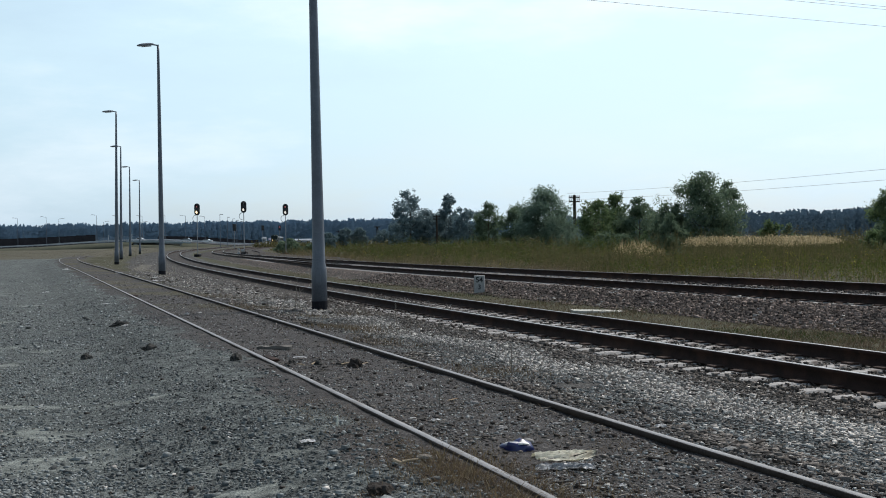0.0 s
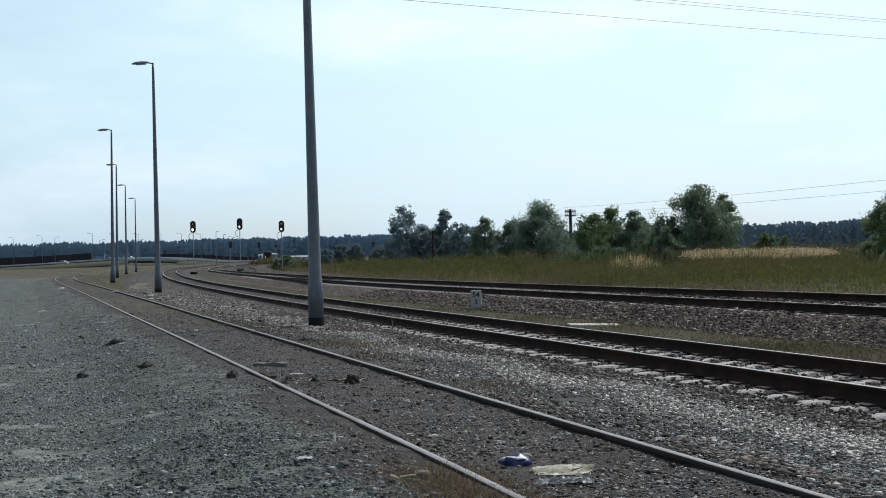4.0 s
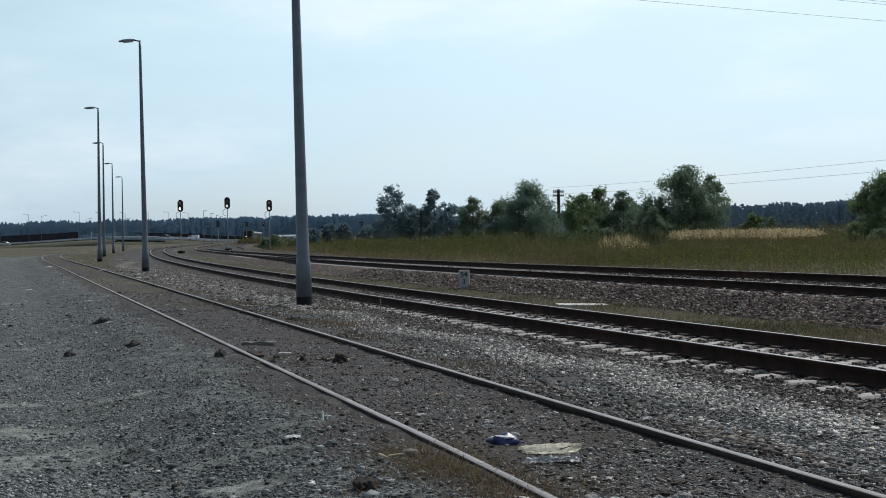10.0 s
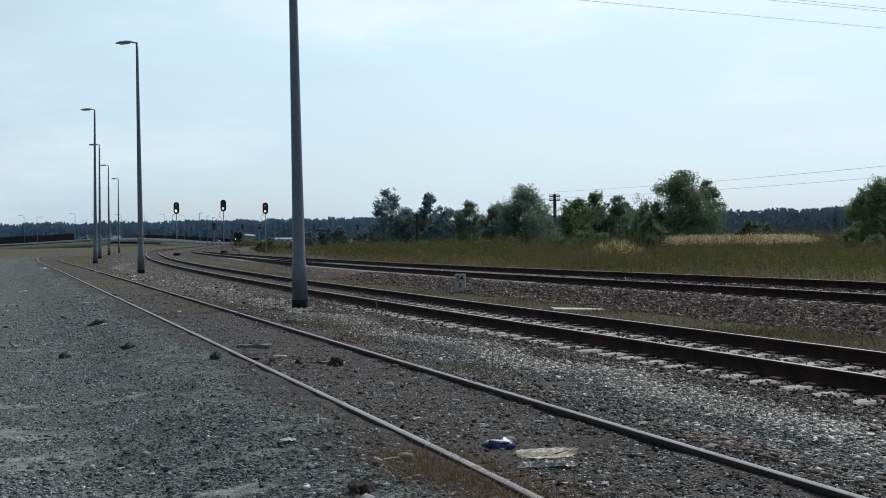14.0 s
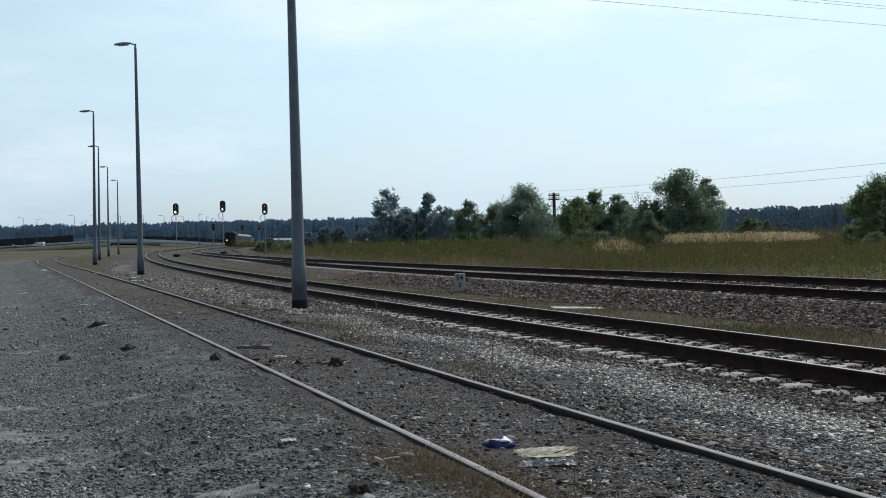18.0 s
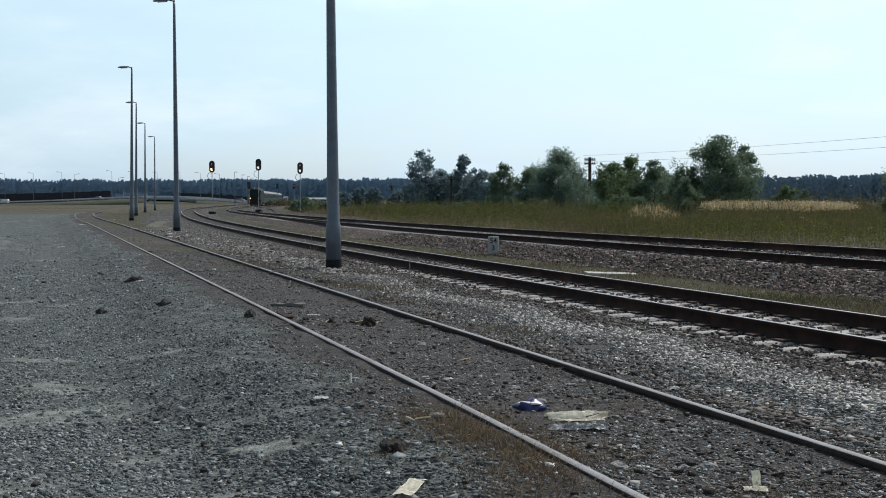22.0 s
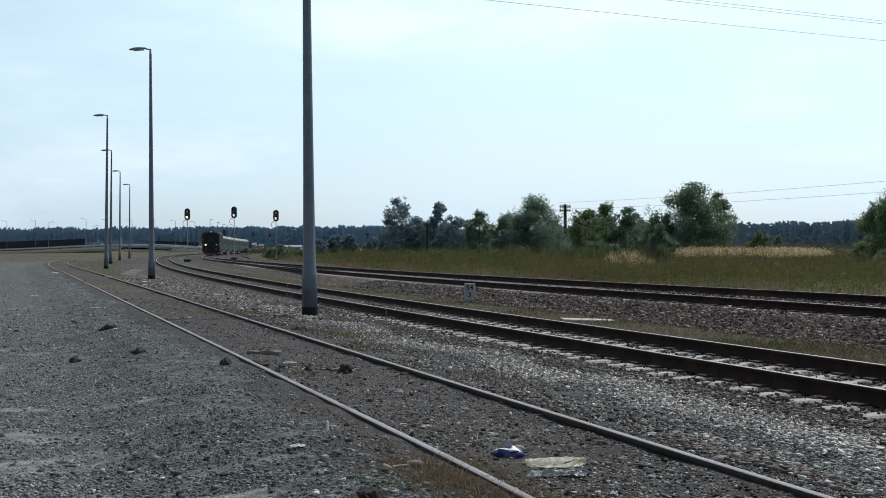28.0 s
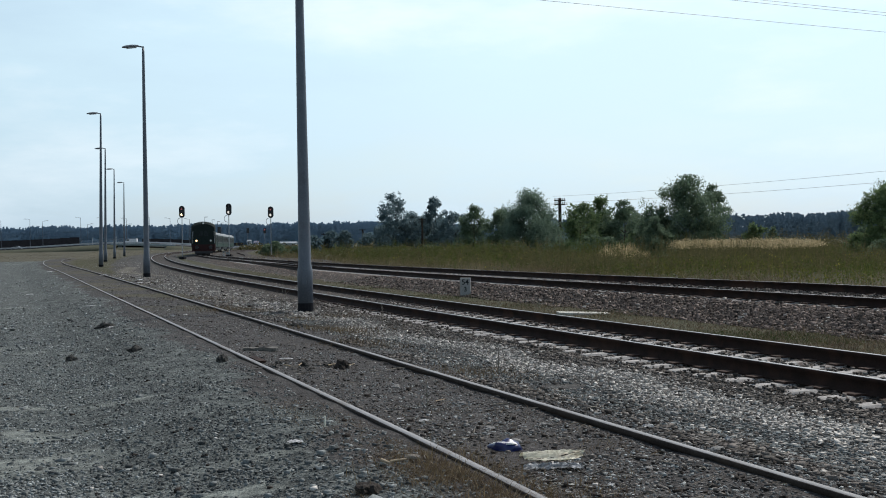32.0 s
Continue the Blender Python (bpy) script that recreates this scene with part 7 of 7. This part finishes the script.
for i, (x, y, w, d, h, lab) in enumerate(((-5.58, 16.97, 0.16, 0.10, 0.13, "dark clod of earth on gravel"), (-4.51, 16.52, 0.17, 0.12, 0.12, "dark clod of earth on gravel"), (-2.81, 14.2, 0.17, 0.12, 0.14, "dark clod of earth by the rail"),
                                          (-1.25, 13.35, 0.17, 0.13, 0.16, "dark clod of earth between the rails"), (-2.63, 20.1, 0.3, 0.12, 0.10, "dark clod beside the rail"),
                                          (-6.4, 21.5, 0.3, 0.2, 0.12, "dark heap of soil by the siding"), (-3.9, 22.6, 0.3, 0.2, 0.1, "dark heap of soil by the siding"),
                                          (-0.50, 6.80, 0.17, 0.12, 0.10, "dark clod of earth on gravel"))):
    single("earth_clod", lab, "earth", lump(w * 0.6, d * 0.6, h * 0.6, 2.3 * i + 1, 0.5), M_SOIL if i in (3, 7) else M_CLOD, lie(x, y, 0.0, 0, 0, 40 * i))
bm = bmesh.new()
bmesh.ops.create_grid(bm, x_segments=14, y_segments=3, size=0.5)
for v in bm.verts:
    v.co = Vector((v.co.x * (0.48 + 0.08 * noise.noise(Vector((v.co.y * 5, 2.0, 0)))), v.co.y * (0.13 + 0.04 * noise.noise(Vector((v.co.x * 6, 0, 7)))), 0.02 * noise.noise(Vector((v.co.x * 4, v.co.y * 9, 1)))))
bmesh.ops.solidify(bm, geom=bm.faces[:], thickness=0.045)
single("wood_plank", "weathered flat wooden plank between the rails", "plank", bm, M_GREYWOOD, lie(-2.54, 15.5, 0.04, 0, 0, -8))
single("wood_stick", "thin pale stick standing in gravel", "stick", tube_bm((0, 0, -0.03), (0.004, 0, 0.085), 0.009, 0.007, 8), M_CARD, lie(-1.0, 9.05))
single("wood_stick", "pale bent stick lying on dry weeds", "stick", tube_bm((-0.06, 0.10, 0.01), (0.0, 0, 0.008), 0.013, 0.008, 8), M_CHIP, lie(-0.40, 7.38, 0.02))
single("wood_stick", "thin stick lying on dry weeds", "stick", tube_bm((0, 0, 0.02), (0.10, 0.05, 0.025), 0.008, 0.005, 8), M_CHIP, lie(-0.40, 7.38, 0.02))
single("wood_chip", "thick pale wood chip lying in weeds", "wood chip", lump(0.052, 0.025, 0.020, 4.4, 0.2), M_DRIFT, lie(-0.26, 7.54, 0.03))
for i, (x, y, s, lab) in enumerate(((0.75, 9.12, 0.05, "pale loose stone lying on the dirt"), (1.24, 7.28, 0.036, "flat pale stone lying on the dirt"), (1.26, 6.28, 0.062, "long rounded stone lying on the dirt"), (0.76, 6.18, 0.06, "flat grey stone lying on the dirt"), (1.80, 7.79, 0.055, "pale flat stone beside the rail"),
                               (-0.55, 11.6, 0.06, "pale loose stone lying on the dirt"), (0.1, 10.3, 0.05, "pale loose stone lying on the dirt"), (1.9, 9.9, 0.055, "pale loose stone on the ballast"), (0.30, 8.9, 0.04, "pale loose stone lying on the dirt"), (0.12, 9.05, 0.035, "pale loose stone lying on the dirt"))):
    single("loose_stone", lab, "stone", lump(s, s * 0.7, s * 0.45, i * 3.3 + 2, 0.4), M_PALE_STONE, lie(x, y, 0.004, 0, 0, 50 * i))
# broken bark, wood and rubble in a heap between the rails
heap = random.Random(17)
for i in range(22):
    x, y = -1.46 + heap.gauss(0, 0.32), 13.5 + heap.gauss(0, 0.35)
    w = heap.uniform(0.03, 0.10)
    pick = heap.random()
    if pick < 0.55:
        single("bark_piece", "curled grey piece of bark in a heap of rubble", "bark", crumpled(w * 2.2, w * 0.7, 0.03, 60 + i, 5, 1.2), M_GREYWOOD, lie(x, y, 0.012, heap.uniform(-12, 12), heap.uniform(-12, 12), heap.uniform(0, 180)))
    elif pick < 0.8:
        single("rubble_stone", "dark broken stone in a heap of rubble", "stone", lump(w * 0.8, w * 0.6, w * 0.6, 3.1 * i, 0.5), M_CLOD, lie(x, y, 0.005, 0, 0, heap.uniform(0, 180)))
    else:
        single("wood_splinter", "pale splinter of wood in a heap of rubble", "wood chip", tube_bm((-w, 0, 0.012), (w, 0.02, 0.03), 0.009, 0.004, 5), M_CHIP, lie(x, y, 0.012, 0, 0, heap.uniform(0, 180)))
# dead upright stalks beside the tracks
for x, y, h in ((-3.53, 24.3, 0.75), (-3.11, 21.9, 0.6), (-3.6, 23.1, 0.45), (-9.2, 37.0, 0.7), (-1.2, 21.0, 0.4), (-0.2, 9.9, 0.24), (0.55, 13.0, 0.3)):
    rng_ = random.Random(int(y * 10))
    bm = bmesh.new()
    top = Vector((rng_.uniform(-0.06, 0.06), 0, h))
    tube(bm, (0, 0, -0.03), top, 0.006, 0.003, 5)
    for k in range(9):
        p = top * rng_.uniform(0.3, 0.98)
        tube(bm, p, p + Vector((rng_.uniform(-0.12, 0.12), rng_.uniform(-0.08, 0.08), rng_.uniform(0.04, 0.16))) * h * 1.3, 0.004, 0.002, 4)
    single("dead_stalk", "thin dead branching stalk standing in gravel", "weed", bm, M_TWIG, lie(x, y))
slab_z = float(ground_z(3.05, 26.0)) - 0.02
slab = single("concrete_slab", "pale concrete slab lying in grass between tracks", "slab", box_bm(-0.58, 0.58, -0.3, 0.3, 0, 0.065, 0.02), M_SLAB, pose(3.05, 26.0, slab_z, 0, 2, 3))

# ---- dry weeds near the rails ----
def tuft_xy(places, seed):
    rng = np.random.default_rng(seed)
    return np.concatenate([np.stack([x + rng.normal(0, r, k), y + rng.normal(0, r, k)], -1) for x, y, r, k in places])


dead = tuft_xy([(-0.12, 7.75, 0.15, 1300), (-0.20, 7.28, 0.15, 1700), (-0.06, 7.05, 0.15, 1300), (-0.40, 7.72, 0.13, 700), (0.02, 7.35, 0.16, 1800), (0.16, 6.95, 0.14, 1500), (0.30, 6.6, 0.14, 1200), (-0.42, 8.2, 0.12, 260), (0.42, 6.2, 0.12, 450), (-0.3, 7.9, 0.1, 200), (-0.54, 6.75, 0.07, 300), (0.3, 5.9, 0.2, 500), (1.5, 5.7, 0.2, 400), (0.75, 6.4, 0.2, 300), (0.5, 7.0, 0.3, 300), (1.1, 8.2, 0.3, 350), (-0.55, 9.3, 0.2, 200)], 121)
dead = off_rails(np.concatenate([dead, along(SIDING, 3600, -1.45, -0.87, 5.0, 11, 129)]))
blades("dead_weeds", "low brown dead weeds along the rail", dead, 0.055, 0.006, M_RUST_WEED, 122, 1.9)
straw = tuft_xy([(-0.1, 7.6, 0.18, 160), (0.1, 7.0, 0.16, 200), (0.35, 6.4, 0.16, 240), (0.6, 6.9, 0.3, 100), (-0.2, 7.2, 0.2, 70), (0.33, 13.1, 0.25, 160), (-1.9, 19.6, 0.35, 220), (-2.9, 23.2, 0.3, 160)], 123)
blades("straw_tufts", "thin straw-coloured grass tufts by the rail", off_rails(straw), 0.10, 0.005, M_DRY, 124, 0.9)
bits = along(SIDING, 4200, -1.3, 1.6, 5.0, 32, 125)
blades("ground_litter", "fine dead stalks strewn between the rails", off_rails(bits), 0.05, 0.008, M_BROWN_WEED, 126, 2.4)
rust = tuft_xy([(-1.9, 19.6, 0.5, 700), (-4.6, 25.5, 0.5, 500), (0.4, 13.0, 0.35, 450), (-1.2, 16.5, 0.4, 350), (-6.5, 31, 0.6, 400), (-2.2, 23.9, 0.4, 300)], 127)
blades("brown_weeds", "low rusty brown weeds on the gravel", rust, 0.09, 0.010, M_BROWN_WEED, 128, 1.2)


# ---- what moves: the train comes slowly round the curve, cars pass on the motorway ----
TRAIN_Y = smooth_curve([0, 16, 32], [572, 364, 156])   # about 13 m/s


def along_main(y, back):
    """The place on the main line that lies so many metres of track behind y."""
    while back > 0:
        d = min(back, 1.0)
        y += d / math.sqrt(1 + float(slope_of(MAIN, y)) ** 2)
        back -= d
    return y


def on_main(y, length):
    """The pose of a vehicle whose nose is at y and whose tail follows on the rails."""
    y2 = along_main(y, length)
    a, b = (np.array((float(MAIN(k)), k)) for k in (y, y2))
    d = a - b
    z = float(z_main_near((y + y2) / 2) + z_main_far((y + y2) / 2)) / 2
    return pose(a[0], a[1], z, 0, 0, math.degrees(math.atan2(-d[0], d[1])))


def motions():
    times = [k * 0.5 for k in range(65)]
    walk(loco, [(t, on_main(float(TRAIN_Y(t)), 17.0)) for t in times])
    for k, c in enumerate(coaches):
        walk(c, [(t, on_main(along_main(float(TRAIN_Y(t)), 17.8 + 26.2 * k), 25.0)) for t in times])
    for car, passing, speed in CARS:
        rows = []
        for k in range(33):
            x = -150 - speed * (k - passing)
            z = float(road_z(min(max(x, -330), -60)))
            rows.append((float(k), pose(x, 453.0, z)))
        walk(car, rows)


motions()
